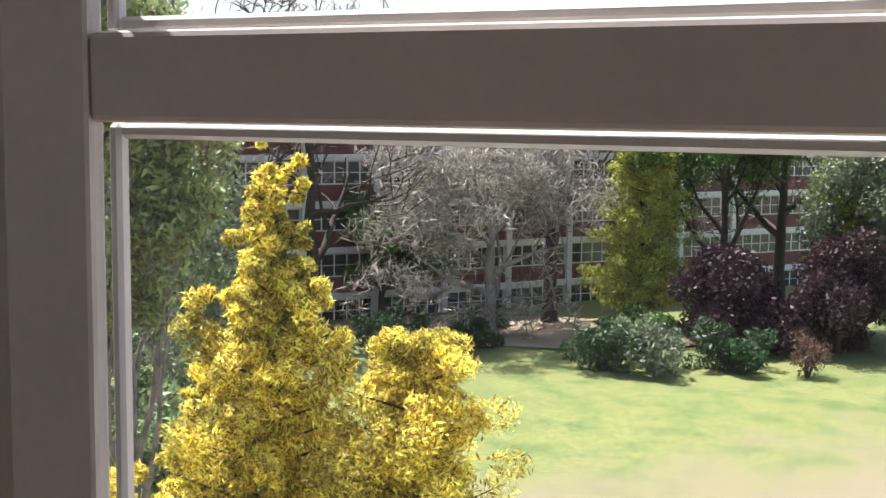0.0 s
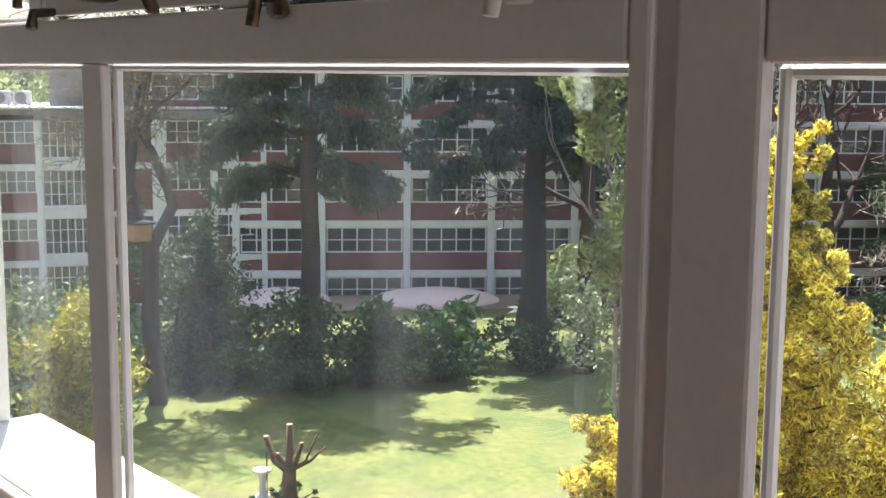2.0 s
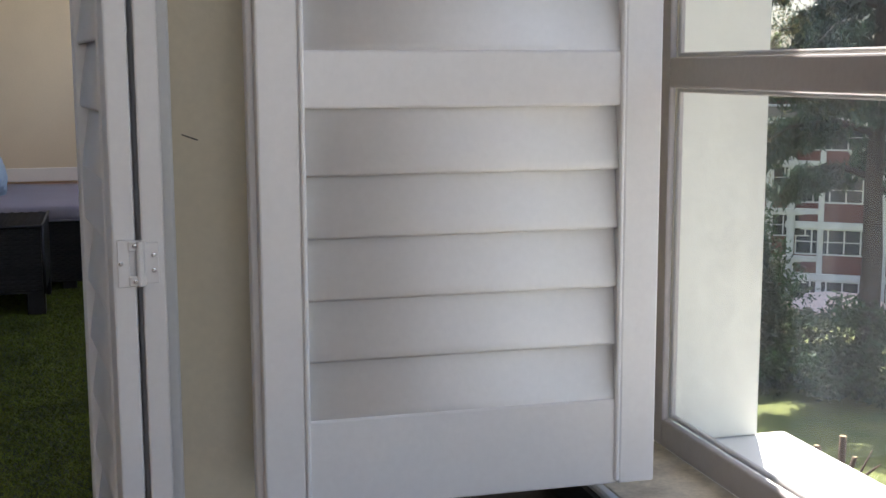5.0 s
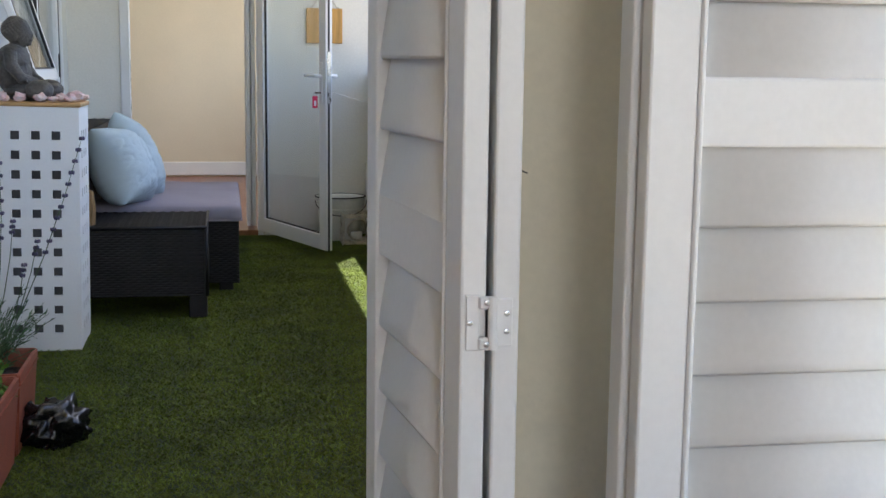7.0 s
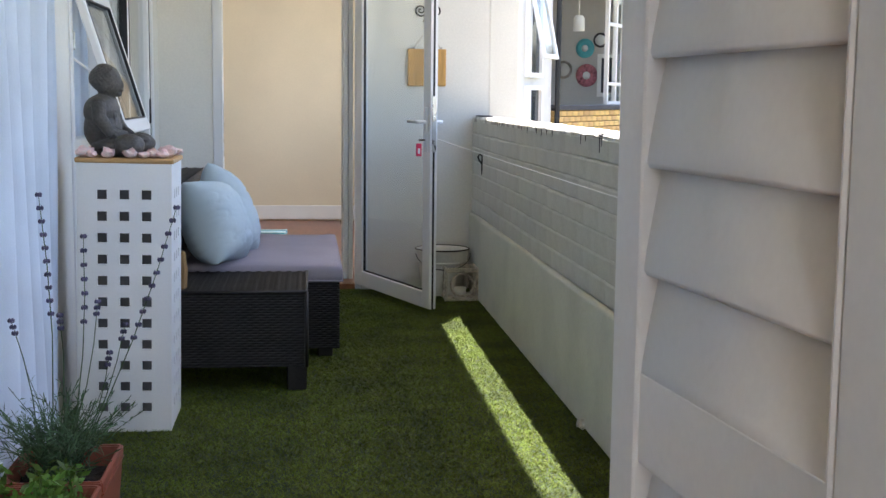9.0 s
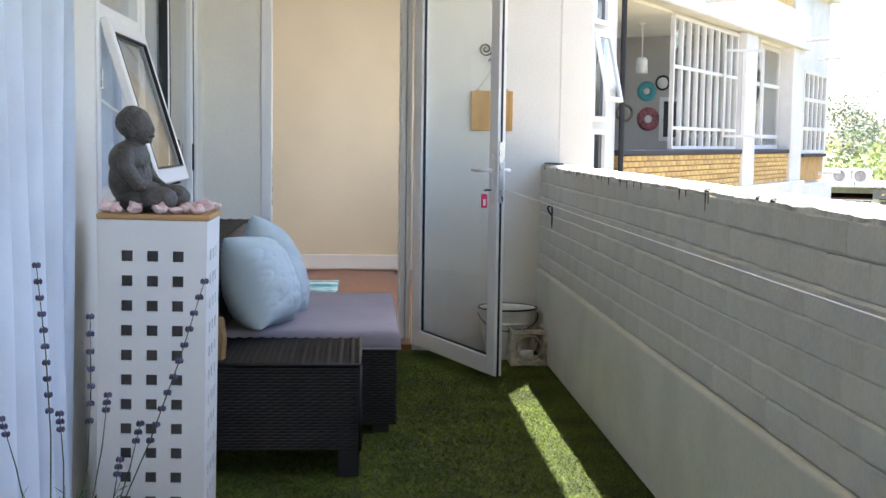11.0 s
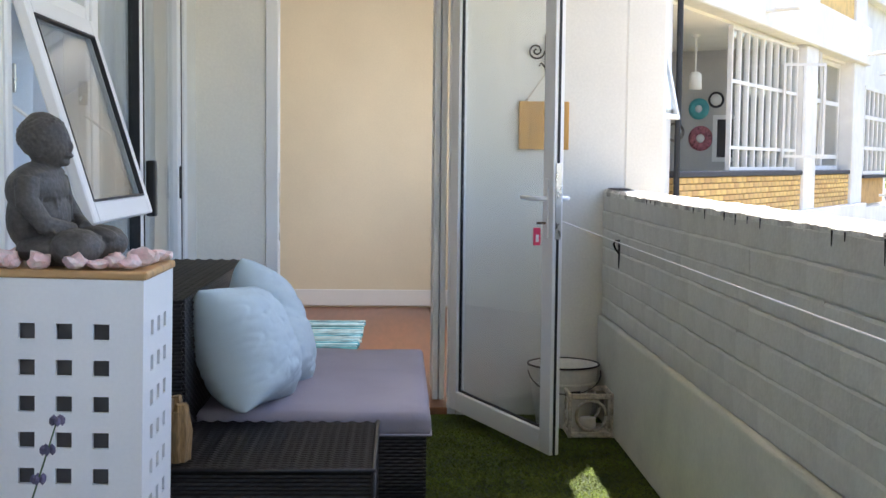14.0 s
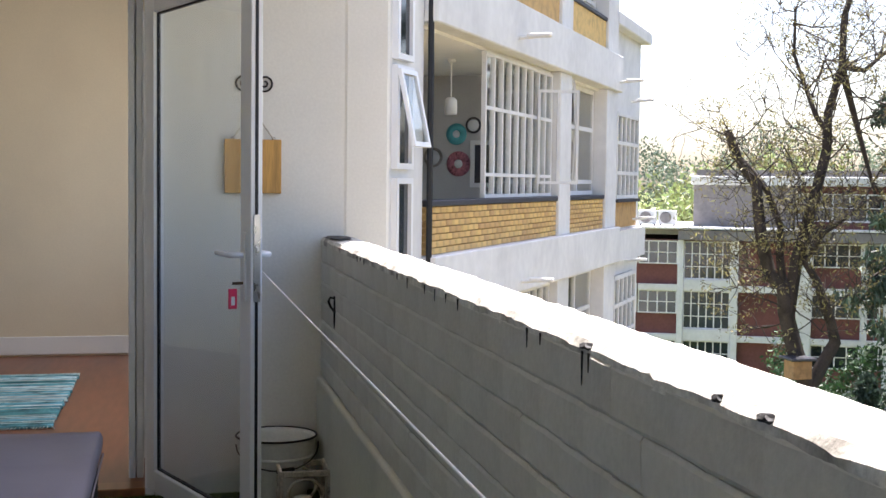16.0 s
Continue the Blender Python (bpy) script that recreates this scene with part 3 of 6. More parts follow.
# ---- far doorway and glass door ----
def far_doorway():
    d = thing("door_frame_1", (0, 0, 0), "white aluminium frame of the open balcony door", "door frame", kind="structure")
    part("jamb", box(DOOR_L - 0.028, DOOR_L + 0.03, END_Y - 0.01, END_Y + 0.10, 0.0, 2.12, bevel=0.004), ALU, d)
    part("jamb", box(DOOR_R - 0.01, DOOR_R + 0.028, END_Y + 0.01, END_Y + 0.10, 0.0, 2.12, bevel=0.004), ALU, d)
    part("head", box(DOOR_L + 0.03, DOOR_R - 0.01, END_Y - 0.01, END_Y + 0.10, 2.07, 2.12, bevel=0.004), ALU, d)
    part("sill", box(DOOR_L + 0.03, DOOR_R - 0.01, END_Y - 0.005, END_Y + 0.12, 0.0, 0.036, bevel=0.004), WOOD_FLOOR, d)
    part("striker", box(DOOR_L + 0.030, DOOR_L + 0.033, END_Y + 0.03, END_Y + 0.06, 0.82, 1.14), CHROME, d)


far_doorway()
# the folded louvre stack in the far doorway
for i in range(2):
    shutter_panel(pose(0.345 + 0.032 * i, END_Y + 0.12, 0, 0, 0, 90), 0.42, 0.05, 2.06, (0.99, 1.06), 0.0885, 0.16, "white louvred shutter panel folded inside the far doorway", 1 if i else -1, 0.05)


def glass_door():
    """An aluminium leaf, hinged at its x = 0 and seen from both sides."""
    a = math.degrees(math.atan2(7.44 - 8.40, 0.79 - 0.425))
    L = math.hypot(0.79 - 0.425, 7.44 - 8.40)
    d = thing("glass_door", pose(0.425, 8.40, 0, 0, 0, a), "open white aluminium glass door with lever handle and key", "door")
    t, s = 0.022, 0.088
    for x0, x1 in ((0, s), (L - s, L)):
        part("stile", box(x0, x1, -t, t, 0.035, 2.07, bevel=0.004, segs=2), ALU, d)
    part("bottom_rail", box(s, L - s, -t, t, 0.035, 0.125, bevel=0.004), ALU, d)
    part("top_rail", box(s, L - s, -t, t, 1.985, 2.07, bevel=0.004), ALU, d)
    for q in ((s, s + 0.004, 0.125, 1.985), (L - s - 0.004, L - s, 0.125, 1.985), (s, L - s, 0.125, 0.132), (s, L - s, 1.978, 1.985)):
        part("gasket", box(q[0], q[1], -0.007, 0.007, q[2], q[3]), GASKET, d)
    g = part("pane", box(s + 0.004, L - s - 0.004, -0.003, 0.003, 0.128, 1.982), GLASS_DOOR, d)
    g.visible_shadow = False
    part("weather_seal", box(L, L + 0.004, -0.006, 0.004, 0.035, 2.07), GASKET, d)
    lx = L - 0.045
    lock = part("lock_plate", box(L, L + 0.0052, -0.0125, 0.0125, 0.90, 1.20, bevel=0.001), CHROME, d, "steel lock plate on the door edge")
    part("bolt", box(L + 0.005, L + 0.010, -0.006, 0.006, 1.06, 1.09, bevel=0.001), CHROME, lock)
    for sg in (-1, 1):
        p = part("handle_plate", box(lx - 0.013, lx + 0.013, sg * t, sg * (t + 0.008), 0.90, 1.14, bevel=0.003), ALU, d)
        part("lever", tube([(lx, sg * (t + 0.006), 1.06), (lx, sg * (t + 0.045), 1.06), (lx - 0.012, sg * (t + 0.052), 1.06), (lx - 0.125, sg * (t + 0.052), 1.062)], [0.010, 0.010, 0.010, 0.0085], 10), ALU, p, "", True)
    k = part("key", box(lx - 0.0015, lx + 0.0015, -t - 0.048, -t - 0.006, 0.958, 0.968, bevel=0.001), BRASS, d, "small brass key in the lock")
    part("key_tag", box(lx - 0.004, lx + 0.004, -t - 0.062, -t - 0.030, 0.875, 0.945, bevel=0.0035, segs=3), mat("pink_plastic", (0.75, 0.05, 0.12), 0.35, vary=0.05), k, "bright pink red plastic key tag")
    part("tag_mark", box(lx + 0.0042, lx + 0.0050, -t - 0.053, -t - 0.040, 0.888, 0.918, bevel=0.0003), SHUTTER, k)


glass_door()
# ---- outdoors: ground, buildings ----
GRASS = mat("dry_lawn", (0.155, 0.17, 0.05), 0.9, vary=0.32, coarse=0.6, fine=5.0, bump=0.6, dark=(0.085, 0.125, 0.030))


def dry_side(m):
    """Bare worn earth takes over from the lawn towards our building, along a ragged line."""
    n, lk = m.node_tree.nodes, m.node_tree.links
    co, dot, nz, add, mr, mx = (n.new("ShaderNode" + k) for k in ("TexCoord", "VectorMath", "TexNoise", "Math", "MapRange", "Mix"))
    dot.operation, add.operation, mx.data_type = "DOT_PRODUCT", "MULTIPLY_ADD", "RGBA"
    dot.inputs[1].default_value = (0.61, 0.79, 0)
    lk.new(co.outputs["Object"], dot.inputs[0])
    lk.new(co.outputs["Object"], nz.inputs["Vector"])
    nz.inputs["Scale"].default_value, nz.inputs["Detail"].default_value = 0.35, 8.0
    add.inputs[1].default_value = 14.0
    lk.new(nz.outputs[0], add.inputs[0])
    lk.new(dot.outputs["Value"], add.inputs[2])
    mr.inputs[1].default_value, mr.inputs[2].default_value = 32.0, 40.0
    lk.new(add.outputs[0], mr.inputs[0])
    lk.new(mr.outputs[0], mx.inputs[0])
    mx.inputs["A"].default_value = (0.19, 0.155, 0.095, 1)
    bs = n["Principled BSDF"].inputs["Base Color"]
    lk.new(bs.links[0].from_socket, mx.inputs["B"])
    lk.new(mx.outputs["Result"], bs)


dry_side(GRASS)
SAND = mat("sandy_ground", (0.32, 0.25, 0.165), 0.95, vary=0.12, coarse=0.3, fine=3, bump=0.5)
RED_BRICK = mat("dark_red_brick", (0.17, 0.066, 0.056), 0.85, vary=0.14, coarse=0.6, fine=9, bump=0.4)
WHITE_CONC = mat("white_painted_concrete", (0.72, 0.71, 0.68), 0.8, vary=0.06, coarse=0.8, fine=6, bump=0.2)
GREY_CONC = mat("grey_roof_concrete", (0.24, 0.22, 0.21), 0.85, vary=0.12, coarse=0.7, fine=6, bump=0.2)
FAR_GLASS = mat("window_glass_reflective", (0.035, 0.042, 0.05), 0.08, vary=0.2, coarse=0.5, fine=3, bump=0, spec=0.8, rand=0.6)
TAN_BRICK = mat("tan_facing_brick", (0.62, 0.40, 0.15), 0.8, vary=0.12, coarse=6, fine=40, bump=0.4, rand=0.16)
MORTAR = mat("tan_mortar", (0.50, 0.38, 0.22), 0.9, vary=0.1, fine=60)
DARK_SILL = mat("dark_slate_sill", (0.05, 0.048, 0.055), 0.6, vary=0.15, fine=40)
ROOM_GREY = mat("grey_room_paint", (0.52, 0.51, 0.50), 0.8, vary=0.03)
BARK = mat("dark_bark", (0.055, 0.042, 0.035), 0.9, vary=0.25, coarse=3, fine=25, bump=1.0)
BARK_GREY = mat("grey_bark", (0.30, 0.26, 0.23), 0.9, vary=0.25, coarse=3, fine=25, bump=1.0)


def leaf_mat(name, color, amount=0.45, dark=None, through=0.3):
    return mat(name, color, 0.55, vary=0.18, coarse=0.8, fine=5, bump=0, island=amount, translucent=through, dark=dark)


YELLOW_LEAF = leaf_mat("golden_conifer_foliage", (0.84, 0.68, 0.13), 0.75, (0.26, 0.24, 0.05), 0.45)
LIME_LEAF = leaf_mat("lime_foliage", (0.29, 0.33, 0.13), 0.6)
GREEN_LEAF = leaf_mat("green_foliage", (0.075, 0.17, 0.03))
DARK_LEAF = leaf_mat("dark_cedar_foliage", (0.045, 0.075, 0.05), 0.6)
BUSH_LEAF = leaf_mat("dark_shrub_foliage", (0.04, 0.085, 0.03))
GREY_LEAF = leaf_mat("grey_green_foliage", (0.17, 0.21, 0.12))
PURPLE_LEAF = leaf_mat("plum_foliage", (0.045, 0.018, 0.026))
TWIG_LEAF = leaf_mat("bare_twig", (0.42, 0.37, 0.32), 0.5)

bm = bmesh.new()
bmesh.ops.create_grid(bm, x_segments=120, y_segments=120, size=1)
for v in bm.verts:
    x, y = v.co.x, v.co.y
    v.co.x = 30 + math.copysign(abs(x) ** 2.6, x) * 1500
    v.co.y = 25 + math.copysign(abs(y) ** 2.6, y) * 1500
    v.co.z = GROUND_Z - 0.06 + 0.12 * noise.noise(Vector((v.co.x, v.co.y, 0)) * 0.09)
structure("ground", bm, GRASS, "sunlit lawn with worn dry patches", True)


def patch(name, cx, cy, rx, ry, turn, material, label, height=0.10, seed=1):
    b = bmesh.new()
    n = 40
    rings = []
    for q in (1.0, 0.9, 0.6):
        rings.append([])
        for k in range(n):
            a = 2 * math.pi * k / n
            r = q * (1 + 0.18 * noise.noise(Vector((math.cos(a) * 1.6, math.sin(a) * 1.6, seed))))
            p = Matrix.Rotation(radians(turn), 3, "Z") @ Vector((r * rx * math.cos(a), r * ry * math.sin(a), 0))
            rings[-1].append(b.verts.new((cx + p.x, cy + p.y, GROUND_Z + (0.0 if q == 1 else height))))
    for r, s in zip(rings, rings[1:]):
        for k in range(n):
            b.faces.new((r[k], r[(k + 1) % n], s[(k + 1) % n], s[k]))
    b.faces.new(rings[-1])
    return structure(name, b, material, label, True)


patch("path", 58.0, 22.5, 10.5, 4.2, -70, SAND, "sandy garden path among the trees", 0.10, 3)
patch("path_far", 36.5, 46.0, 11.0, 2.6, -36, SAND, "pale path in front of the far building", 0.10, 4)


def window_frame_mesh(w, h, cols, rows, t=0.07, d=0.08):
    b = box(0, d, 0, w, 0, t)
    box(0, d, 0, w, h - t, h, bm=b)
    for i in range(cols + 1):
        y = (w - t) * i / cols
        box(0.001, d - 0.001, y, y + t, t, h - t, bm=b)
    for j in range(1, rows):
        z = h * j / rows
        box(0.012, d - 0.012, t, w - t, z - t / 3, z + t / 3, bm=b)
    return shared("window", b, WHITE_CONC)


def slab_building(name, place, label, bays, bay, storeys, z0, storey, depth, roof_label, white=0.33, glass_h=1.26):
    """A slab block; local y runs along its front, local x points out of it."""
    th = thing(name, place, label, "building", kind="structure")
    L = bays * bay
    part("wall", box(-depth, -0.25, 0, L, GROUND_Z - 3, z0 + storeys * storey), RED_BRICK, th)
    part("roof", box(-depth - 0.4, 0.35, -0.4, L + 0.4, z0 + storeys * storey, z0 + storeys * storey + 0.42, bevel=0.04), WHITE_CONC, th, roof_label)
    part("roof_slab", box(-depth - 0.2, 0.1, -0.2, L + 0.2, z0 + storeys * storey + 0.42, z0 + storeys * storey + 0.7), GREY_CONC, th)
    frame_me = window_frame_mesh(bay - 0.42, glass_h, 5, 2)
    pane_me = shared("pane", box(0.02, 0.05, 0.02, bay - 0.44, 0.02, glass_h - 0.02), FAR_GLASS)
    for s in range(storeys):
        z = z0 + s * storey
        part("slab_band", box(-0.25, 0.1, 0, L, z - white, z, bevel=0.02), WHITE_CONC, th)
        part("brick_band", box(-0.25, -0.02, 0, L, z, z + storey - white - glass_h, bevel=0.0), RED_BRICK, th)
        for i in range(bays):
            w = piece("window", frame_me, th, Matrix.Translation((-0.12, i * bay + 0.21, z + storey - white - glass_h)))
            piece("pane", pane_me, w, Matrix.Translation((-0.01, 0, 0)))
    for i in range(bays + 1):
        part("post", box(-0.24, 0.16, i * bay - 0.17, i * bay + 0.17, GROUND_Z - 3, z0 + storeys * storey, bevel=0.02), WHITE_CONC, th)
    return th


V = Vector((0.809, -0.588))
start = Vector((35.4, 48.0)) - V * 13.4
# local +y along V
far_block = slab_building("far_building", pose(start.x, start.y, 0, 0, 0, math.degrees(math.atan2(-V.x, V.y))), "long red brick apartment block with white concrete bands", 20, 4.15, 5, -11.0, 2.46, 9, "white edged flat roof")
part("end_wall", box(-0.2, 0.20, -0.3, 4.3, GROUND_Z - 3, -11.0 + 5 * 2.46 + 0.3, bevel=0.02), GREY_CONC, far_block, "plain grey rendered end wall")
W2 = Vector((0.909, -0.416))


def low_block(place):
    """A low block of uneven bays; local y runs along its front, local x points out of it."""
    th = thing("low_building", place, "low red brick block with white bands and tall gridded windows", "building", kind="structure")
    top, L = -1.18, 31.0
    part("wall", box(-8, -0.25, -4, L, GROUND_Z - 3, top), RED_BRICK, th)
    part("fascia", box(-8.2, 0.30, 6.5, L, top, -0.74, bevel=0.02), GREY_CONC, th, "dark grey roof fascia")
    part("fascia", box(-8.2, -0.05, -4, 6.5, top + 0.22, -0.70, bevel=0.02), GREY_CONC, th, "dark grey roof fascia")
    part("roof", box(-8.3, 0.36, -4.1, L + 0.1, -0.70, -0.60, bevel=0.02), WHITE_CONC, th, "white edged flat roof")
    bays = [(-3.9, 1.0, 1), (1.1, 4.7, 1), (4.75, 6.5, 1), (6.77, 8.85, 2), (9.18, 11.7, 0)] + [(12.35 + 2.36 * k, 14.45 + 2.36 * k, 1) for k in range(7)]
    for s0, s1, kind in bays:
        h = 1.72 if kind == 2 else 1.06
        if kind:
            frame_me = window_frame_mesh(s1 - s0, h, 6 if kind == 2 else 4, 3 if kind == 2 else 2, 0.055)
            pane_me = shared("pane", box(0.02, 0.05, 0.02, s1 - s0 - 0.02, 0.02, h - 0.02), FAR_GLASS)
        for k in range(5):
            z = top - 0.06 - 2.25 * k
            if kind:
                w = piece("window", frame_me, th, Matrix.Translation((-0.2, s0, z - h)))
                piece("pane", pane_me, w, Matrix.Translation((-0.01, 0, 0)))
                part("slab_band", box(-0.25, 0.02, s0, s1, z - 2.25, z - (h if kind == 2 else 1.98), bevel=0.01), WHITE_CONC, th)
            else:
                part("slab_band", box(-0.25, 0.02, s0, s1, z - 2.25, z - 1.97, bevel=0.01), WHITE_CONC, th)
    ends = [b[0] for b in bays[3:]] + [bays[-1][1] + 0.3]
    for a, b in zip([b[1] for b in bays[2:]], ends):
        part("post", box(-0.24, 0.10, a, b, GROUND_Z - 3, top, bevel=0.02), WHITE_CONC, th)


low_block(pose(17.0, 57.3, 0, 0, 0, math.degrees(math.atan2(-W2.x, W2.y))))


def aircon(place):
    th = thing("aircon_unit", place, "white rooftop air conditioner with a round fan grille", "air conditioner", "rooftop air conditioners")
    part("case", box(-0.2, 0.2, -0.42, 0.42, 0.08, 0.72, bevel=0.03), WHITE_CONC, th)
    part("fan_grille", lathe([(0.26, 0), (0.26, 0.03), (0.20, 0.05), (0.05, 0.05)], 20), GREY_CONC, th, place=pose(0.2, -0.08, 0.4, 0, 90, 0))
    for y in (-0.3, 0.3):
        part("foot", box(-0.2, 0.2, y - 0.04, y + 0.04, 0, 0.08), GREY_CONC, th)


for s in (4.95, 5.85, 6.75):
    p = Vector((17.0, 57.3)) + W2 * s
    aircon(pose(p.x - W2.y * -1.0, p.y + W2.x * 1.0, -0.60, 0, 0, math.degrees(math.atan2(-W2.x, W2.y))))

# the angled wing of our own building; local y runs along its front, x out of it
WING = pose(3.2, 16.2, 0, 0, 0, -31.7)
wing = thing("apartment_wing", WING, "white rendered apartment wing with tan brick bands and steel windows", "building", kind="structure")
part("wall_side", box(-6, -0.02, -3.2, -0.02, GROUND_Z, 8.6), WHITE_CONC, wing)
part("back_wall", box(-6, -4.2, 0, 10.6, GROUND_Z, 8.0), WHITE_CONC, wing)
part("drainpipe", tube([(0.05, 0.02, GROUND_Z), (0.05, 0.02, 8.4)], 0.035, 8), GASKET, wing, "dark drainpipe")


def grille(parent, x, y0, y1, z0, z1, cols, rows=(0.42,), t=0.045):
    f = part("window", box(x - 0.04, x + 0.03, y0, y1, z0, z0 + t), WHITE_CONC, parent, "white steel window with many bars")
    part("frame", box(x - 0.04, x + 0.03, y0, y1, z1 - t, z1), WHITE_CONC, f)
    for i in range(cols + 1):
        y = y0 + (y1 - y0 - t) * i / cols
        part("bar", box(x - 0.035, x + 0.025, y, y + t, z0 + t, z1 - t), WHITE_CONC, f)
    for r in rows:
        z = z0 + (z1 - z0) * r
        part("crossbar", box(x - 0.03, x + 0.02, y0 + t, y1 - t, z - t / 2, z + t / 2), WHITE_CONC, f)
    g = part("pane", box(x - 0.012, x - 0.006, y0, y1, z0, z1), GLASS, f)
    g.visible_shadow = False
    return f


for k in range(-3, 3):
    o = 3.2 * k
    part("slab_band", box(-0.6, 0.14, -0.0, 10.55, o - 0.17, o + 0.5, bevel=0.015), WHITE_CONC, wing)
    part("floor", box(-4.2, -0.6, 0.0, 10.55, o + 0.1, o + 0.4), WHITE_CONC, wing)
    for y0, y1 in ((5.98, 6.72), (9.55, 10.5)):
        part("column", box(-0.5, 0.05, y0, y1, o + 0.5, o + 3.03, bevel=0.015), WHITE_CONC, wing)
    for y0, y1 in ((0.06, 5.98), (6.72, 9.55)):
        part("brick_core", box(-0.22, -0.075, y0, y1, o + 0.5, o + 1.04), MORTAR, wing)
        part("sill", box(-0.24, 0.03, y0, y1, o + 1.04, o + 1.11, bevel=0.01), DARK_SILL, wing, "dark slate sill")
    part("party_wall", box(-4.2, -0.1, 5.985, 6.10, o + 0.4, o + 3.03), ROOM_GREY, wing)
    part("ceiling", box(-4.2, -0.12, 0.06, 10.5, o + 2.99, o + 3.03), CEILING, wing)
    part("room_wall", box(-4.2, -4.1, 0.0, 10.5, o + 0.4, o + 3.03), CREAM, wing)
    if k >= -1:
        grille(wing, -0.10, 2.45, 5.93, o + 1.115, o + 2.98, 9, (0.16, 0.62))
        grille(wing, -0.22, 6.95, 9.50, o + 1.115, o + 2.98, 2, (0.12, 0.62), 0.07)
    if k == 0:
        leaf = part("open_casement", box(-0.02, 0.02, 0, 0.04, 1.30, 2.68), WHITE_CONC, wing, "white casement swung outwards", place=pose(-0.06, 5.0, 0, 0, 0, -62))
        for q in ((0, 0.62, 1.30, 1.34), (0, 0.62, 2.64, 2.68), (0.58, 0.62, 1.34, 2.64), (0.29, 0.325, 1.34, 2.64)):
            part("bar", box(-0.018, 0.018, *q), WHITE_CONC, leaf)
for z0, y0, y1, rot in ((1.44, -0.95, -0.48, 0), (0.30, -0.95, -0.48, 0), (2.55, -0.95, -0.48, 0)):
    f = part("side_window", box(-0.03, 0.05, y0, y0 + 0.06, z0, z0 + 1.05), ALU, wing)
    for q in ((y1 - 0.06, y1, z0, z0 + 1.05), (y0 + 0.06, y1 - 0.06, z0, z0 + 0.06), (y0 + 0.06, y1 - 0.06, z0 + 0.99, z0 + 1.05)):
        part("frame", box(-0.03, 0.05, *q), ALU, f)
    part("pane", box(0.0, 0.01, y0 + 0.05, y1 - 0.05, z0 + 0.05, z0 + 1.0), FAR_GLASS, f)
# one top-hung light stands open
f = part("open_leaf", box(-0.02, 0.02, 0, 0.05, -0.80, 0), ALU, wing, "open top-hung window", place=pose(0.06, -0.95, 2.45, 0, -12, 0))
for q in ((0.42, 0.47, -0.80, 0), (0.05, 0.42, -0.05, 0), (0.05, 0.42, -0.80, -0.75)):
    part("bar", box(-0.02, 0.02, *q), ALU, f)
part("pane", box(-0.004, 0.004, 0.05, 0.42, -0.75, -0.05), GLASS_DOOR, f).visible_shadow = False
# end part of the wing, set back with a lower roof
part("end_block", box(-6, -0.12, 10.55, 13.85, GROUND_Z, 4.3), WHITE_CONC, wing)
part("end_roof", box(-6.2, 0.08, 10.4, 14.05, 4.3, 4.55, bevel=0.02), WHITE_CONC, wing)
for k in range(-3, 2):
    o = 3.2 * k - 0.3
    if o + 1.3 < 4.0:
        part("brick_band", box(-0.12, -0.06, 10.9, 13.3, o + 0.75, o + 1.25), TAN_BRICK, wing)
        part("sill", box(-0.12, 0.02, 10.9, 13.3, o + 1.25, o + 1.31), DARK_SILL, wing)
        grille(wing, -0.05, 10.95, 13.25, o + 1.32, min(o + 3.0, 4.1), 5, (0.3, 0.65), 0.07)
        part("window_back", box(-0.118, -0.11, 10.95, 13.25, o + 1.32, min(o + 3.0, 4.1)), FAR_GLASS, wing)
        part("slab_band", box(-0.12, 0.05, 10.56, 13.85, o + 0.1, o + 0.7), WHITE_CONC, wing)
for u, z in ((3.2, 3.22), (3.5, -0.02), (10.2, 3.2), (11.9, 2.95), (12.3, 0.6), (11.5, -0.2)):
    lamp = thing("wall_lamp", WING @ pose(0.14 if u < 10.5 else 0.05, u, z), "white tubular lamp arm on the facade", "lamp", "facade lamps")
    part("arm", tube([(0, 0, 0), (0.30, 0, 0.02)], 0.025, 8), WHITE_CONC, lamp)
    part("tube_case", box(0.12, 0.45, -0.05, 0.05, 0.0, 0.06, bevel=0.015), WHITE_CONC, lamp)

# what hangs in the open bay
TURQ = mat("turquoise_glaze", (0.10, 0.42, 0.46), 0.3, vary=0.1)
PINK_GLAZE = mat("pink_glaze", (0.45, 0.16, 0.20), 0.3, vary=0.3, coarse=30)
for r, x, z, m1, label in ((0.17, -1.64, 2.07, TURQ, "turquoise plate hanging on the grey wall"), (0.13, -1.36, 2.21, DARK_SILL, "white patterned plate hanging on the wall"),
                           (0.20, -1.60, 1.60, PINK_GLAZE, "pink patterned plate hanging on the wall"), (0.16, -2.03, 1.70, BARK_GREY, "round grey ring plate on the wall")):
    inner = 0.76 if m1 in (BARK_GREY, DARK_SILL) else 0.38
    t = thing("wall_plate", WING @ pose(x, 5.983, z, 90), label, "plate", "plates on the wall")
    part("rim", lathe([(r, 0.0), (r, 0.012), (r * inner, 0.020), (r * (inner - 0.02), 0.014)], 28), m1, t, "", True)
    part("centre", lathe([(r * (inner - 0.03), 0.0), (r * (inner - 0.03), 0.016), (r * 0.10, 0.018), (0.0005, 0.018)], 24), SHUTTER if m1 is not BARK_GREY else ROOM_GREY, t, "", True)
t = thing("picture_frame", WING @ pose(-1.20, 5.983, 1.60, 90), "white picture frame with a dark picture", "picture")
b = box(-0.20, 0.20, 0.30, 0.37, 0, 0.03)
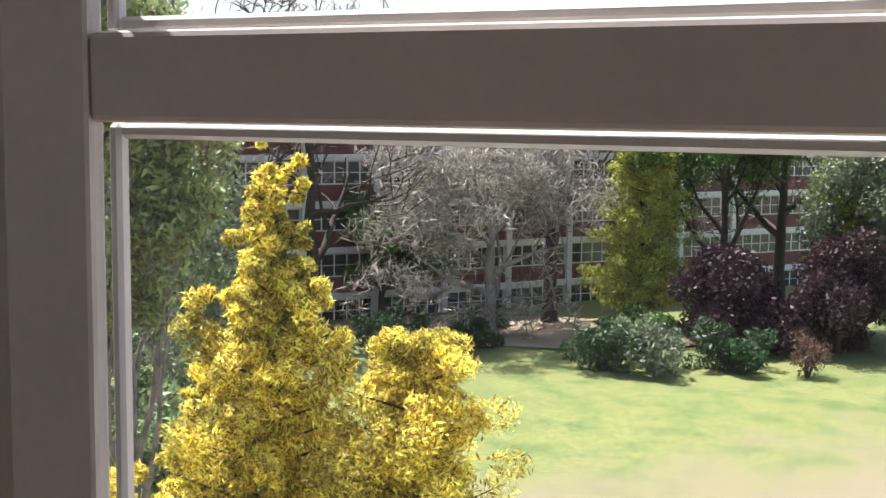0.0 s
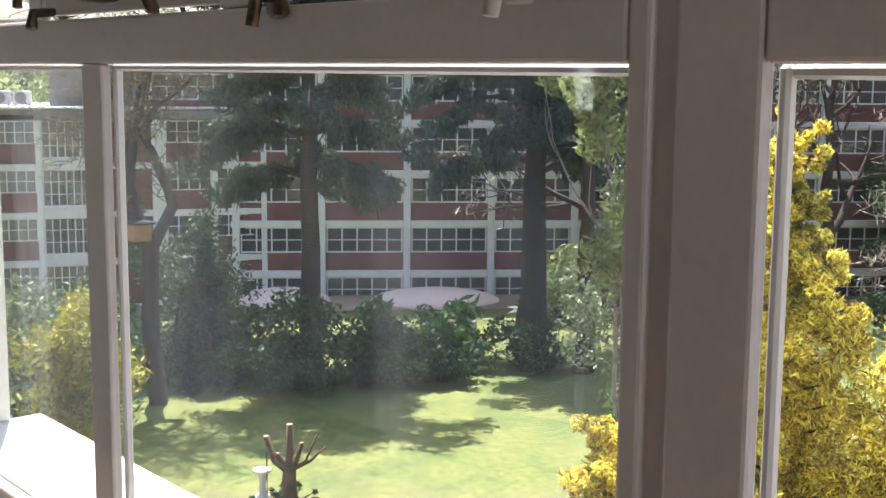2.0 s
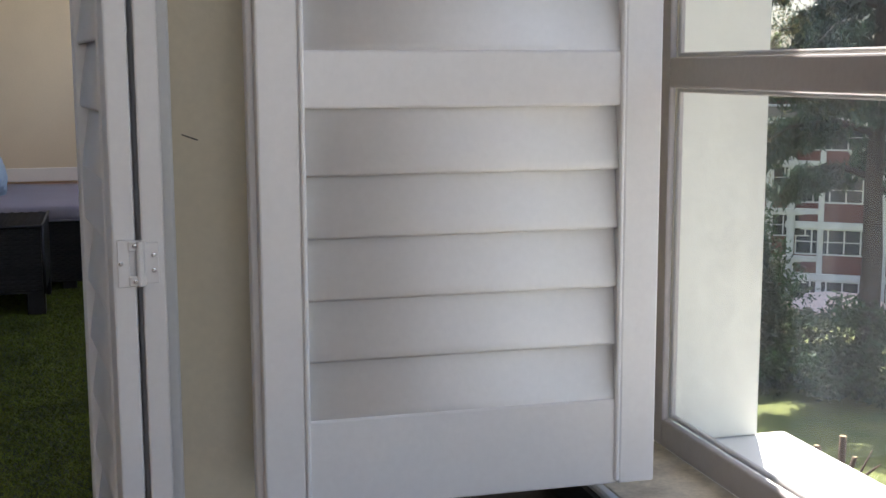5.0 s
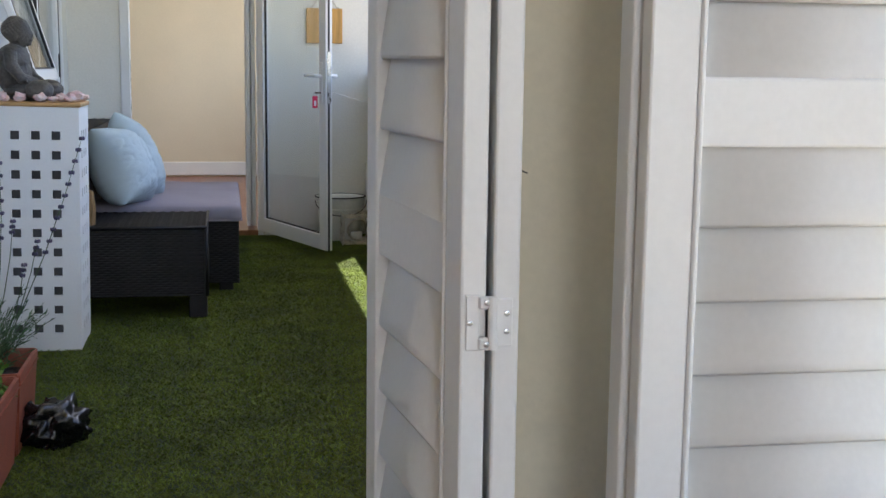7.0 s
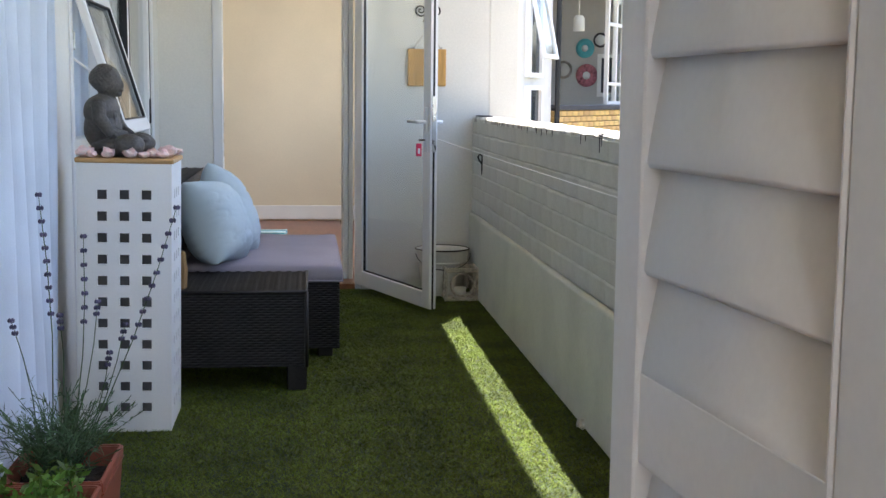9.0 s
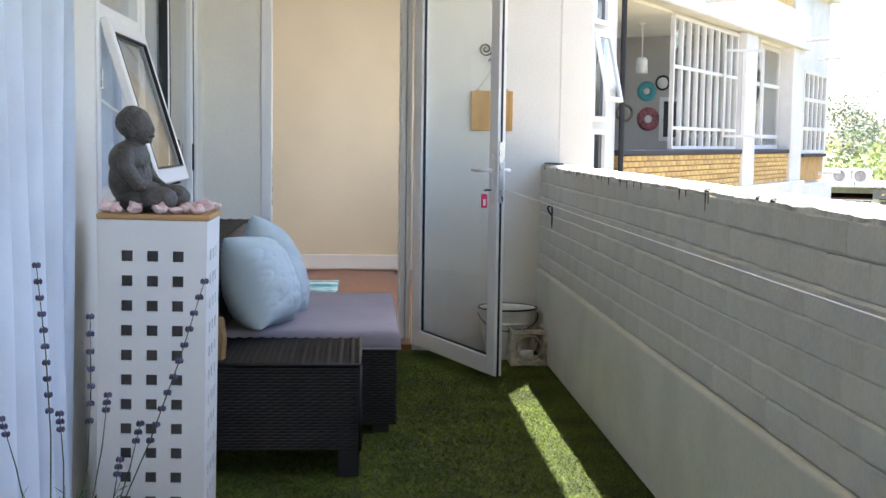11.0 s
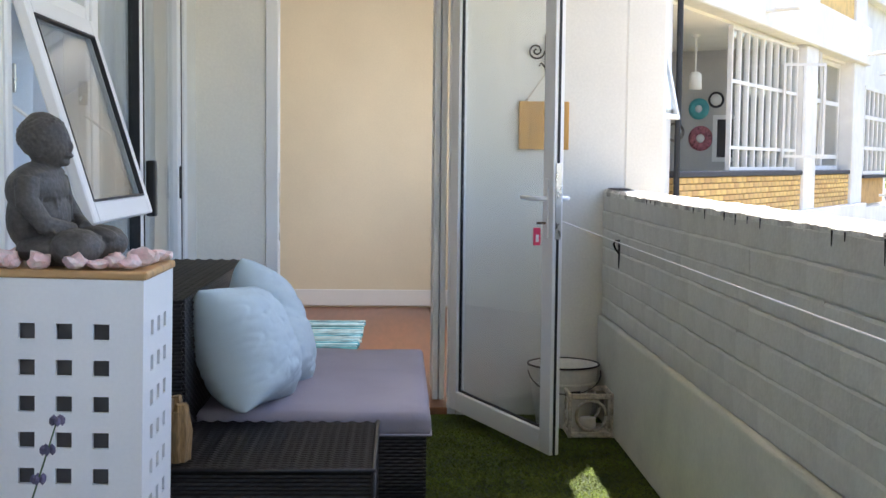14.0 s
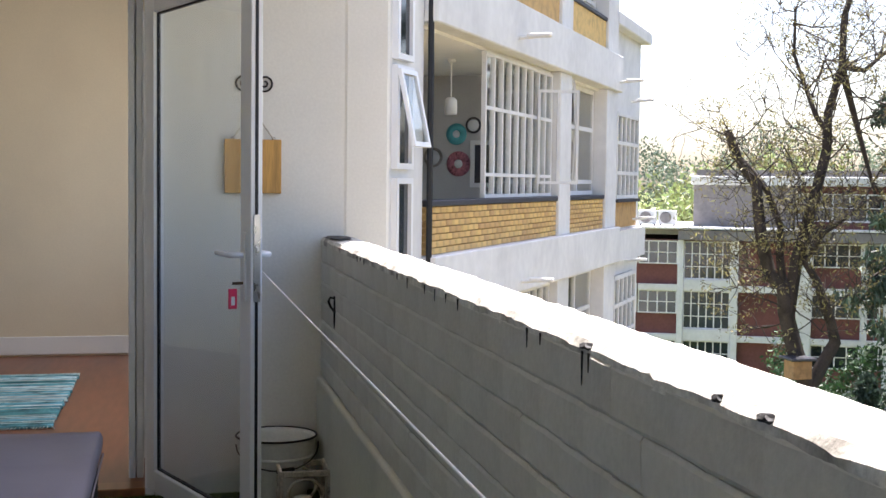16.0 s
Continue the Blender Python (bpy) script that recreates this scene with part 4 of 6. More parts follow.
box(-0.20, 0.20, -0.37, -0.30, 0, 0.03, bm=b)
box(-0.20, -0.13, -0.30, 0.30, 0, 0.03, bm=b)
box(0.13, 0.20, -0.30, 0.30, 0, 0.03, bm=b)
part("frame", b, SHUTTER, t)
part("picture", box(-0.13, 0.13, -0.30, 0.30, 0.002, 0.012), DARK_SILL, t)
t = thing("pendant_lamp", WING @ pose(-0.9, 3.5, 2.99), "white glass pendant lamp on a cord", "lamp")
part("cord", tube([(0, 0, 0), (0, 0, -0.55)], 0.012, 6), WHITE_CONC, t)
part("shade", lathe([(0.05, -0.52), (0.085, -0.56), (0.09, -0.76), (0.03, -0.76)], 16), SHUTTER, t, "", True)
t = thing("ceiling_rose", WING @ pose(-0.9, 3.5, 2.99), "white ceiling rose of the pendant lamp", "ceiling rose")
part("cup", lathe([(0.02, -0.05), (0.06, -0.03), (0.06, -0.001)], 12), WHITE_CONC, t)
for dx in (0.0, 0.1):
    b = tube([(0.02, 6.9 + dx, 3.0), (0.06, 6.95 + dx, 2.2), (0.0, 7.0 + dx * 1.6, 1.2)], 0.012, 6)
    tagged(part("hanging_cord", b, WHITE_CONC, place=WING), "white cord hanging in front of the window", "cord", "hanging cords")


# ---- trees ----
def rng(seed):
    return np.random.RandomState(seed)


def leaf_quads(centres, radius, per, size, seed, squash=1.0, droop=0.0, long=1.0):
    """Small bent leaf quads scattered round centres; radius may vary by centre."""
    r = rng(seed)
    c = np.repeat(np.asarray(centres, float), per, axis=0)
    rad = np.repeat(np.broadcast_to(np.asarray(radius, float), (len(centres),)), per)
    d = r.normal(size=(len(c), 3))
    d /= np.linalg.norm(d, axis=1)[:, None]
    d *= (rad * r.uniform(0.25, 1.0, len(c)) ** 0.6)[:, None]
    d[:, 2] *= squash
    p = c + d
    a = r.normal(size=(len(c), 3))
    a[:, 2] -= droop
    a /= np.linalg.norm(a, axis=1)[:, None]
    b = np.cross(a, r.normal(size=(len(c), 3)))
    b /= np.linalg.norm(b, axis=1)[:, None] + 1e-9
    s = size * r.uniform(0.6, 1.4, len(c))[:, None]
    v = np.stack([p - a * s * long, p + b * s * 0.5, p + a * s * long, p - b * s * 0.5], axis=1).reshape(-1, 3)
    return v, np.arange(len(v)).reshape(-1, 4)


def grow(base, height, seed, spread=0.55, levels=4, trunk=0.25, first=0.3, limbs=6, up=0.35, split=3, lean=(0, 0), shrink=0.62, fine=0.006):
    """Limbs as lists of (points, radii): a leader with limbs that fork again. Returns limbs and tips."""
    r = rng(seed)
    out, tips = [], []

    def limb(p, d, length, rad, level):
        pts, rads = [Vector(p)], [rad]
        n = 5
        q = Vector(p)
        for i in range(n):
            d = (d + Vector(r.normal(size=3)) * 0.16 + Vector((0, 0, up * 0.16))).normalized()
            q = q + d * (length / n)
            pts.append(q.copy())
            rads.append(max(rad * (1 - 0.72 * (i + 1) / n), fine))
        out.append((pts, rads, level))
        if level >= levels:
            tips.append((q.copy(), level))
            tips.append((pts[3].copy(), level))
            return
        for k in range(split):
            i = r.randint(2, n + 1)
            side = Vector(r.normal(size=3))
            side = (side - d * side.dot(d)).normalized()
            nd = (d * (1 - spread) + side * spread + Vector((0, 0, up * 0.3))).normalized()
            limb(pts[i], nd, length * shrink * r.uniform(0.75, 1.2), max(rads[i] * 0.7, 0.01, fine), level + 1)

    base = Vector(base)
    top = []
    for i in range(9):
        f = i / 8
        top.append(base + Vector((lean[0] * f + 0.12 * r.normal() * f, lean[1] * f + 0.12 * r.normal() * f, height * 0.8 * f)))
    out.append((top, [trunk * (1.25 if i == 0 else 1) * (1 - 0.8 * i / 8) for i in range(9)], 0))
    for k in range(limbs):
        f = first + (1 - first) * (k + r.uniform(0, 0.8)) / limbs
        i = f * 8
        p = top[int(i)].lerp(top[min(8, int(i) + 1)], i - int(i))
        a = 2.4 * k + r.uniform(-0.5, 0.5)
        d = Vector((math.cos(a) * spread * 1.5, math.sin(a) * spread * 1.5, up + 0.25)).normalized()
        limb(p, d, height * 0.36 * (1.25 - 0.6 * f), max(trunk * (1 - 0.75 * f) * 0.7, 0.03), 1)
    return out, tips


def limb_mesh(limbs, sides=5):
    b = bmesh.new()
    for pts, rads, level in limbs:
        tube(pts, rads, 7 if level == 0 else (sides if level < 3 else 3), bm=b, closed_ends=False)
    return b


def tree(name, base, height, seed, bark, leaf, label, leaf_size=0.12, per=60, clump=0.6, squash=0.8, droop=0.2, long=1.0, category="tree", group="", twigs=0, **kw):
    base = Vector((base[0], base[1], GROUND_Z - 0.1))
    th = thing(name, base, label, category, group)
    limbs, tips = grow((0, 0, 0), height, seed, **kw)
    part("trunk", limb_mesh(limbs), bark, th, "", True)
    if leaf is not None and tips:
        c = np.array([t[0][:] for t in tips])
        v, f = leaf_quads(c, clump, per, leaf_size, seed + 5, squash, droop, long)
        ob = from_arrays("crown", v, f, leaf)
        ob.parent = th
    return th


def conifer(name, base, height, width, seed, leaf, label, leaf_size, per, low=0.04, tiers=16, arms=9, bark=BARK, droop=0.0, power=0.85, clump=0.33, squash=0.7, long=1.0, group="", jitter=0.25):
    """A tapering evergreen of clumps along whorled arms."""
    r = rng(seed)
    th = thing(name, (base[0], base[1], GROUND_Z - 0.1), label, "tree", group)
    b = tube([(0, 0, 0), (0.03, 0.02, height * 0.5), (0, 0, height * 0.97)], [height * 0.017, height * 0.011, 0.01], 8)
    cs, rs = [], []
    for t in range(tiers):
        f = low + (1 - low) * (t + 0.3) / tiers
        reach = width / 2 * (1 - f) ** power + 0.12
        n = max(3, int(arms * (1 - 0.55 * f)))
        for k in range(n):
            a = 2 * math.pi * (k + r.uniform(-0.3, 0.3)) / n + t
            L = reach * r.uniform(1 - jitter * 1.6, 1 + jitter)
            z = f * height
            end = Vector((math.cos(a) * L, math.sin(a) * L, z + L * (0.35 - droop)))
            tube([(0, 0, z), tuple(end * 0.5 + Vector((0, 0, z * 0.5))), tuple(end)], [0.03, 0.02, 0.006], 3, bm=b, closed_ends=False)
            for q in (0.35, 0.62, 0.85, 1.0):
                p = Vector((0, 0, z)).lerp(end, q) + Vector(r.normal(size=3)) * 0.12
                cs.append(p[:])
                rs.append(clump * (0.26 + 0.95 * min(1.0, L / (width / 2))) * r.uniform(0.6, 1.3))
    cs.append((0, 0, height * 0.985))
    rs.append(clump * 0.3)
    cs.append((0, 0, height * 0.94))
    rs.append(clump * 0.4)
    part("trunk", b, bark, th, "", True)
    v, f = leaf_quads(np.array(cs), np.array(rs), per, leaf_size, seed + 3, squash, droop, long)
    ob = from_arrays("crown", v, f, leaf)
    ob.parent = th
    return th


def shrub(base, w, h, seed, leaf, label, n=26, per=110, leaf_size=0.10, name="shrub", group="garden shrubs", dz=0.0, long=1.4):
    r = rng(seed)
    th = thing(name, (base[0], base[1], GROUND_Z + dz), label, "shrub", group)
    cs = r.normal(size=(n, 3)) * 0.5
    cs = np.clip(cs, -0.95, 0.95) * (w / 2, w / 2, h / 2)
    cs[:, 2] += h * 0.5
    b = bmesh.new()
    for c in cs[:14]:
        tube([(c[0] * 0.1, c[1] * 0.1, -0.1 - dz), (c[0] * 0.4, c[1] * 0.4, c[2] * 0.5), tuple(c)], [0.04, 0.025, 0.008], 4, bm=b, closed_ends=False)
    part("stems", b, BARK, th, "", True)
    v, f = leaf_quads(cs, min(w, h) * 0.30, per, leaf_size, seed + 1, 0.9, 0.2, long)
    ob = from_arrays("foliage", v, f, leaf)
    ob.parent = th
    return th


# golden conifers near the building
conifer("golden_conifer", (15.66, 9.82), 10.3, 4.0, 11, YELLOW_LEAF, "tall golden yellow conifer in full sun", 0.028, 250, tiers=30, arms=12, long=2.2, power=0.86, clump=0.27, jitter=0.4, droop=-0.1, squash=0.9)
conifer("golden_conifer", (16.2, 7.7), 7.9, 3.4, 12, YELLOW_LEAF, "golden yellow conifer with rounded side growth", 0.030, 240, tiers=18, arms=11, long=2.0, power=0.42, clump=0.42, jitter=0.35)
conifer("golden_conifer", (13.2, 10.9), 6.4, 1.5, 13, YELLOW_LEAF, "smaller golden yellow conifer", 0.030, 220, tiers=12, arms=8, long=1.7, power=0.55, clump=0.26)
conifer("golden_conifer", (16.4, 11.6), 6.8, 1.8, 15, YELLOW_LEAF, "small golden conifer with a pointed top", 0.030, 220, tiers=12, arms=8, long=1.7, power=0.8, clump=0.26)
tree("yellow_shrub_tree", (12.4, 26.6), 4.8, 14, BARK_GREY, leaf_mat("yellow_green_foliage", (0.42, 0.40, 0.05)), "loose yellow green shrub tree", 0.06, 70, 0.6, levels=3, trunk=0.10, first=0.08, limbs=9, spread=0.3, up=0.9, long=1.8)
# feathery light green poplar-like tree
tree("willowy_tree", (22.1, 17.9), 12.5, 21, BARK_GREY, LIME_LEAF, "tall slender tree with sparse light green leaves", 0.085, 30, 0.46, levels=4, trunk=0.16, first=0.10, limbs=13, spread=0.26, up=1.0, long=1.5, shrink=0.55, droop=0.4)
tree("leafy_tree", (28.0, 20.6), 8.0, 22, BARK_GREY, GREY_LEAF, "grey green leafy tree", 0.09, 60, 0.75, levels=3, trunk=0.16, first=0.15, limbs=9, spread=0.4, up=0.7)
# two big cedars before the far building
def cedar(base, height, seed, label, lean=(0, 0), trunk=0.42, low=0.36, reach=5.0):
    r = rng(seed)
    th = thing("cedar_tree", (base[0], base[1], GROUND_Z - 0.1), label, "tree", "cedars")
    top = [Vector((lean[0] * i / 8 + 0.1 * r.normal(), lean[1] * i / 8, height * i / 8)) for i in range(9)]
    b = tube(top, [trunk * (1.3 if i == 0 else 1 - 0.09 * i) for i in range(9)], 10)
    cs = []
    for k in range(26):
        f = low + (0.98 - low) * (k + r.uniform(0, 1)) / 26
        p = top[int(f * 8)].lerp(top[min(8, int(f * 8) + 1)], f * 8 - int(f * 8))
        a = 2.4 * k + r.uniform(-0.4, 0.4)
        L = reach * (1.1 - 0.55 * f) * r.uniform(0.55, 1.1)
        d = Vector((math.cos(a), math.sin(a), 0))
        pts = [p, p + d * L * 0.35 + Vector((0, 0, 0.10 * L)), p + d * L * 0.7 + Vector((0, 0, 0.06 * L)), p + d * L + Vector((0, 0, -0.12 * L))]
        tube(pts, [0.16, 0.11, 0.06, 0.015], 5, bm=b, closed_ends=False)
        for q in np.linspace(0.3, 1.0, 9):
            i = min(2, int(q * 3))
            c = pts[i].lerp(pts[i + 1], q * 3 - i)
            for s in range(3):
                side = d.cross(Vector((0, 0, 1))) * r.uniform(-0.9, 0.9) * q
                e = c + side + Vector((0, 0, -r.uniform(0.05, 0.75)))
                tube([c, e], [0.015, 0.004], 3, bm=b, closed_ends=False)
                cs.append(e[:])
    part("trunk", b, BARK, th, "", True)
    v, f = leaf_quads(np.array(cs), 0.52, 46, 0.085, seed + 2, 0.5, 1.6, 2.6)
    ob = from_arrays("crown", v, f, DARK_LEAF)
    ob.parent = th


cedar((25.8, 36.6), 18.5, 31, "tall dark cedar with drooping boughs", reach=6.6)
cedar((35.0, 34.4), 18.0, 32, "broad dark cedar with a heavy trunk", (0.6, 0.4), 0.62, 0.38, 7.6)
cedar((33.6, 30.2), 17.0, 36, "tall dark cedar behind the slender tree", (0.2, 0.1), 0.35, 0.55, 3.2)
# bare spreading trees
tree("bare_tree", (55.4, 23.6), 11.0, 41, BARK_GREY, TWIG_LEAF, "leafless spreading tree with a dense crown of twigs", 0.055, 10, 0.9, levels=5, fine=0.026, trunk=0.36, first=0.16, limbs=10, spread=0.62, up=0.25, long=6.0, shrink=0.66)
for i, (x, y, h) in enumerate(((46.1, 32.7, 14.5), (50.0, 30.5, 15.0), (60.6, 22.4, 15.0), (68.5, 12.0, 14.0), (42.0, 36.4, 13.5))):
    tree("bare_tree", (x, y), h, 50 + i, BARK, TWIG_LEAF, "tall leafless tree with dark winding limbs", 0.05, 4, 0.8, long=6.0, levels=4, fine=0.032, trunk=0.42, first=0.28, limbs=8, spread=0.6, up=0.35, shrink=0.68)
# the tall budding tree beside the wing
def limbed_tree(name, paths, seed, bark, leaf, label, length=1.9, fine=0.012):
    """A tree of given main limbs, each a list of points with its thickness; twigs fork off all along them."""
    r = rng(seed)
    th = thing(name, paths[0][1][0], label, "tree")
    base = Vector(paths[0][1][0])
    out, tips = [], []

    def twig(p, d, size, rad, level):
        pts, rads, q = [Vector(p)], [rad], Vector(p)
        for i in range(4):
            d = (d + Vector(r.normal(size=3)) * 0.24 + Vector((0, 0, 0.05))).normalized()
            q = q + d * size / 4
            pts.append(q.copy())
            rads.append(max(rad * (1 - 0.2 * (i + 1)), fine * 0.8))
        out.append((pts, rads, 2 + level))
        tips.append(q[:])
        if level < 3:
            for k in range(4):
                nd = (d + Vector(r.normal(size=3)) * 0.75).normalized()
                twig(pts[r.randint(1, 5)], nd, size * r.uniform(0.5, 0.8), max(rad * 0.6, fine), level + 1)

    for wide, line in paths:
        pts = [Vector(p) - base + Vector((0, 0.25 * noise.noise(Vector(p) * 0.7), 0)) for p in line]
        n = len(pts)
        out.append((pts, [wide * (1 - 0.62 * i / (n - 1)) for i in range(n)], 1))
        for a, b in zip(pts, pts[1:]):
            if a.z + base.z < -4:
                continue
            for k in range(2 if wide > 0.13 else 3):
                d = Vector(r.normal(size=3)) + Vector((0, 0, 0.5)) + (b - a).normalized() * 0.4
                twig(a.lerp(b, r.uniform(0, 1)), d.normalized(), length * r.uniform(0.6, 1.2), 0.035, 1)
    part("trunk", limb_mesh(out), bark, th, "", True)
    v, f = leaf_quads(np.array(tips), 0.28, 7, 0.035, seed + 5, 0.8, 0.2, 2.0)
    ob = from_arrays("crown", v, f, leaf)
    ob.parent = th


TY = 36.5
limbed_tree("budding_tree", [
    (0.34, [(19.4, TY, GROUND_Z - 0.1), (19.3, TY, -7.5), (19.3, TY, -4.8), (18.9, TY, -3.7), (18.5, TY, -2.5), (18.4, TY, -1.7), (18.0, TY, -1.4), (17.6, TY, -0.1), (17.5, TY, 1.3), (17.0, TY, 1.9), (16.5, TY, 2.9)]),
    (0.15, [(18.4, TY, -1.7), (18.3, TY, -0.9), (18.3, TY, 0.1), (17.9, TY, 1.1), (17.2, TY, 1.9), (16.6, TY, 2.2)]),
    (0.22, [(18.6, TY, -2.5), (18.8, TY, -0.9), (19.3, TY, 0.6), (19.7, TY, 2.4), (19.7, TY, 3.5), (20.1, TY, 4.9), (20.2, TY, 6.4), (20.6, TY, 7.8)]),
    (0.24, [(19.3, TY, -4.8), (20.2, TY, -3.4), (19.9, TY, -2.7), (19.4, TY, -1.5), (19.0, TY, -0.9)]),
    (0.13, [(19.0, TY, -1.0), (19.7, TY, -0.1), (20.3, TY, 0.3), (21.0, TY, 0.8)]),
    (0.10, [(19.7, TY, 2.9), (19.3, TY, 3.4), (19.0, TY, 4.2), (18.6, TY, 5.2), (18.5, TY, 6.6)]),
    (0.13, [(20.1, TY, 4.9), (20.6, TY, 3.6), (21.0, TY, 2.3), (21.4, TY, 1.1)]),
    (0.10, [(20.1, TY, 4.9), (20.9, TY, 4.8), (21.6, TY, 5.4), (22.3, TY, 6.4)])],
    61, BARK, leaf_mat("budding_foliage", (0.26, 0.22, 0.09)), "tall bare tree with a few budding leaves")
conifer("weeping_conifer", (22.0, 37.6), 5.4, 2.4, 62, DARK_LEAF, "dark green drooping conifer", 0.08, 26, droop=0.65, tiers=12, clump=0.5, long=2.2)
# evergreens and shrubs
tree("round_tree", (57.5, 30.8), 6.6, 71, BARK, GREEN_LEAF, "small dense round green tree", 0.10, 150, 0.9, levels=3, trunk=0.2, first=0.2, limbs=8, spread=0.55, up=0.3)
tree("round_tree", (44.5, 34.0), 6.4, 77, BARK, GREEN_LEAF, "small green tree beside the bare tree", 0.09, 90, 0.8, levels=3, trunk=0.15, first=0.15, limbs=8, spread=0.45, up=0.6)
conifer("green_conifer", (63.0, 18.2), 13.2, 4.8, 72, leaf_mat("yellow_green_conifer", (0.44, 0.45, 0.075)), "tall yellow green conifer", 0.085, 110, power=0.35, tiers=20, clump=0.5)
conifer("green_conifer", (65.0, 8.2), 12.8, 3.6, 73, leaf_mat("yellow_green_conifer_far", (0.42, 0.44, 0.08)), "tall yellow green conifer at the lawn's edge", 0.085, 110, power=0.35, tiers=18, clump=0.5)
tree("leafy_tree", (66.0, 14.5), 12.5, 74, BARK, GREEN_LEAF, "large bright green leafy tree", 0.13, 130, 1.3, levels=3, trunk=0.3, first=0.2, limbs=10, spread=0.5, up=0.5)
tree("leafy_tree", (64.0, 5.2), 10.0, 75, BARK, GREY_LEAF, "grey green leafy tree at the lawn's edge", 0.13, 130, 1.2, levels=3, trunk=0.3, first=0.1, limbs=10, spread=0.5, up=0.4)
tree("plum_tree", (58.8, 12.4), 4.6, 76, BARK, PURPLE_LEAF, "wide purple leaved plum tree", 0.12, 120, 1.1, levels=3, trunk=0.25, first=0.02, limbs=14, spread=0.66, up=0.12)
tree("plum_tree", (59.5, 7.6), 5.0, 78, BARK, PURPLE_LEAF, "purple leaved plum tree", 0.12, 110, 1.0, levels=3, trunk=0.2, first=0.02, limbs=13, spread=0.66, up=0.12)
shrub((53.6, 8.0), 1.5, 1.7, 80, leaf_mat("rust_foliage", (0.16, 0.09, 0.06)), "small rust coloured shrub on the lawn", 16, 60, 0.07)
SAGE_LEAF = leaf_mat("sage_foliage", (0.22, 0.30, 0.13))
r = rng(5)
for i, (x, y, w, h, m1, lab) in enumerate((
        (22.6, 37.6, 3.2, 2.3, BUSH_LEAF, "broad dark green shrub under the cedars"), (25.0, 36.0, 3.0, 2.6, BUSH_LEAF, "broad dark green shrub"), (27.4, 34.7, 3.0, 2.3, BUSH_LEAF, "broad dark green shrub"),
        (29.6, 33.4, 2.8, 2.0, GREEN_LEAF, "glossy green flowering shrub"), (21.0, 39.2, 2.6, 2.0, GREY_LEAF, "low grey green shrub"), (32.5, 31.5, 2.6, 1.9, BUSH_LEAF, "dark green shrub under the cedar"),
        (51.2, 16.2, 3.6, 2.0, BUSH_LEAF, "dark green border shrub"), (51.6, 14.0, 3.4, 2.2, GREY_LEAF, "silvery green border shrub"), (53.6, 11.4, 3.2, 1.8, BUSH_LEAF, "dark green border shrub"),
        (56.5, 24.6, 2.6, 1.3, BUSH_LEAF, "low dark shrub under the bare tree"), (52.8, 23.4, 2.6, 1.2, BUSH_LEAF, "low dark shrub under the bare tree"), (50.5, 26.5, 3.0, 1.7, BUSH_LEAF, "low dark green shrub"),
        (17.0, 38.0, 3.6, 3.4, GREEN_LEAF, "tall loose green shrub"), (15.0, 36.0, 3.4, 4.2, GREY_LEAF, "tall grey green shrub"), (19.2, 40.2, 2.6, 3.6, BUSH_LEAF, "tall dark green shrub"),
        (60.5, 3.2, 3.4, 3.4, GREY_LEAF, "silvery shrub at the lawn's edge"), (56.6, 16.6, 2.6, 1.8, GREEN_LEAF, "bright green border shrub"),
        (23.8, 35.2, 3.4, 1.7, BUSH_LEAF, "low dark green shrub under the cedars"), (26.2, 33.8, 3.6, 1.6, BUSH_LEAF, "low dark green shrub under the cedars"),
        (28.6, 32.4, 3.4, 1.5, BUSH_LEAF, "low dark green shrub under the cedars"), (30.8, 35.0, 3.0, 1.7, BUSH_LEAF, "dark green shrub under the cedars"), (40.0, 37.5, 2.6, 3.0, LIME_LEAF, "light green shrub by the path"), (29.5, 22.6, 2.6, 4.0, GREY_LEAF, "tall grey green shrub beside the slender tree"),
        (30.0, 21.2, 3.4, 8.0, SAGE_LEAF, "tall sage green bush behind the golden conifer"), (25.6, 19.4, 2.6, 5.6, SAGE_LEAF, "upright sage green bush"), (33.0, 24.6, 3.0, 6.4, GREEN_LEAF, "tall loose green bush"))):
    shrub((x, y), w, h, 90 + i, m1, lab)
tree("crooked_tree", (21.5, 39.6), 5.6, 83, BARK, BUSH_LEAF, "small crooked dark tree", 0.08, 60, 0.55, levels=3, trunk=0.16, first=0.4, limbs=6, spread=0.6, up=0.2, lean=(0.7, -0.4))

# white shade sails or mounds before the far block
MOUND = mat("pale_membrane", (0.86, 0.68, 0.62), 0.8, vary=0.05, coarse=0.5, fine=6)
for x, y, L in ((32.4, 48.6, 2.3), (38.2, 44.2, 3.2)):
    b = bmesh.new()
    bmesh.ops.create_uvsphere(b, u_segments=32, v_segments=12, radius=1)
    for v in b.verts:
        v.co = Vector((v.co.x * L, v.co.y * 2.0, max(v.co.z, -0.05) * 0.7))
    m1 = part("canopy_dome", b, MOUND, None, "", True, pose(x, y, GROUND_Z, 0, 0, -36))
    tagged(m1, "low pale domed canopy in front of the block", "canopy", "domed canopies")


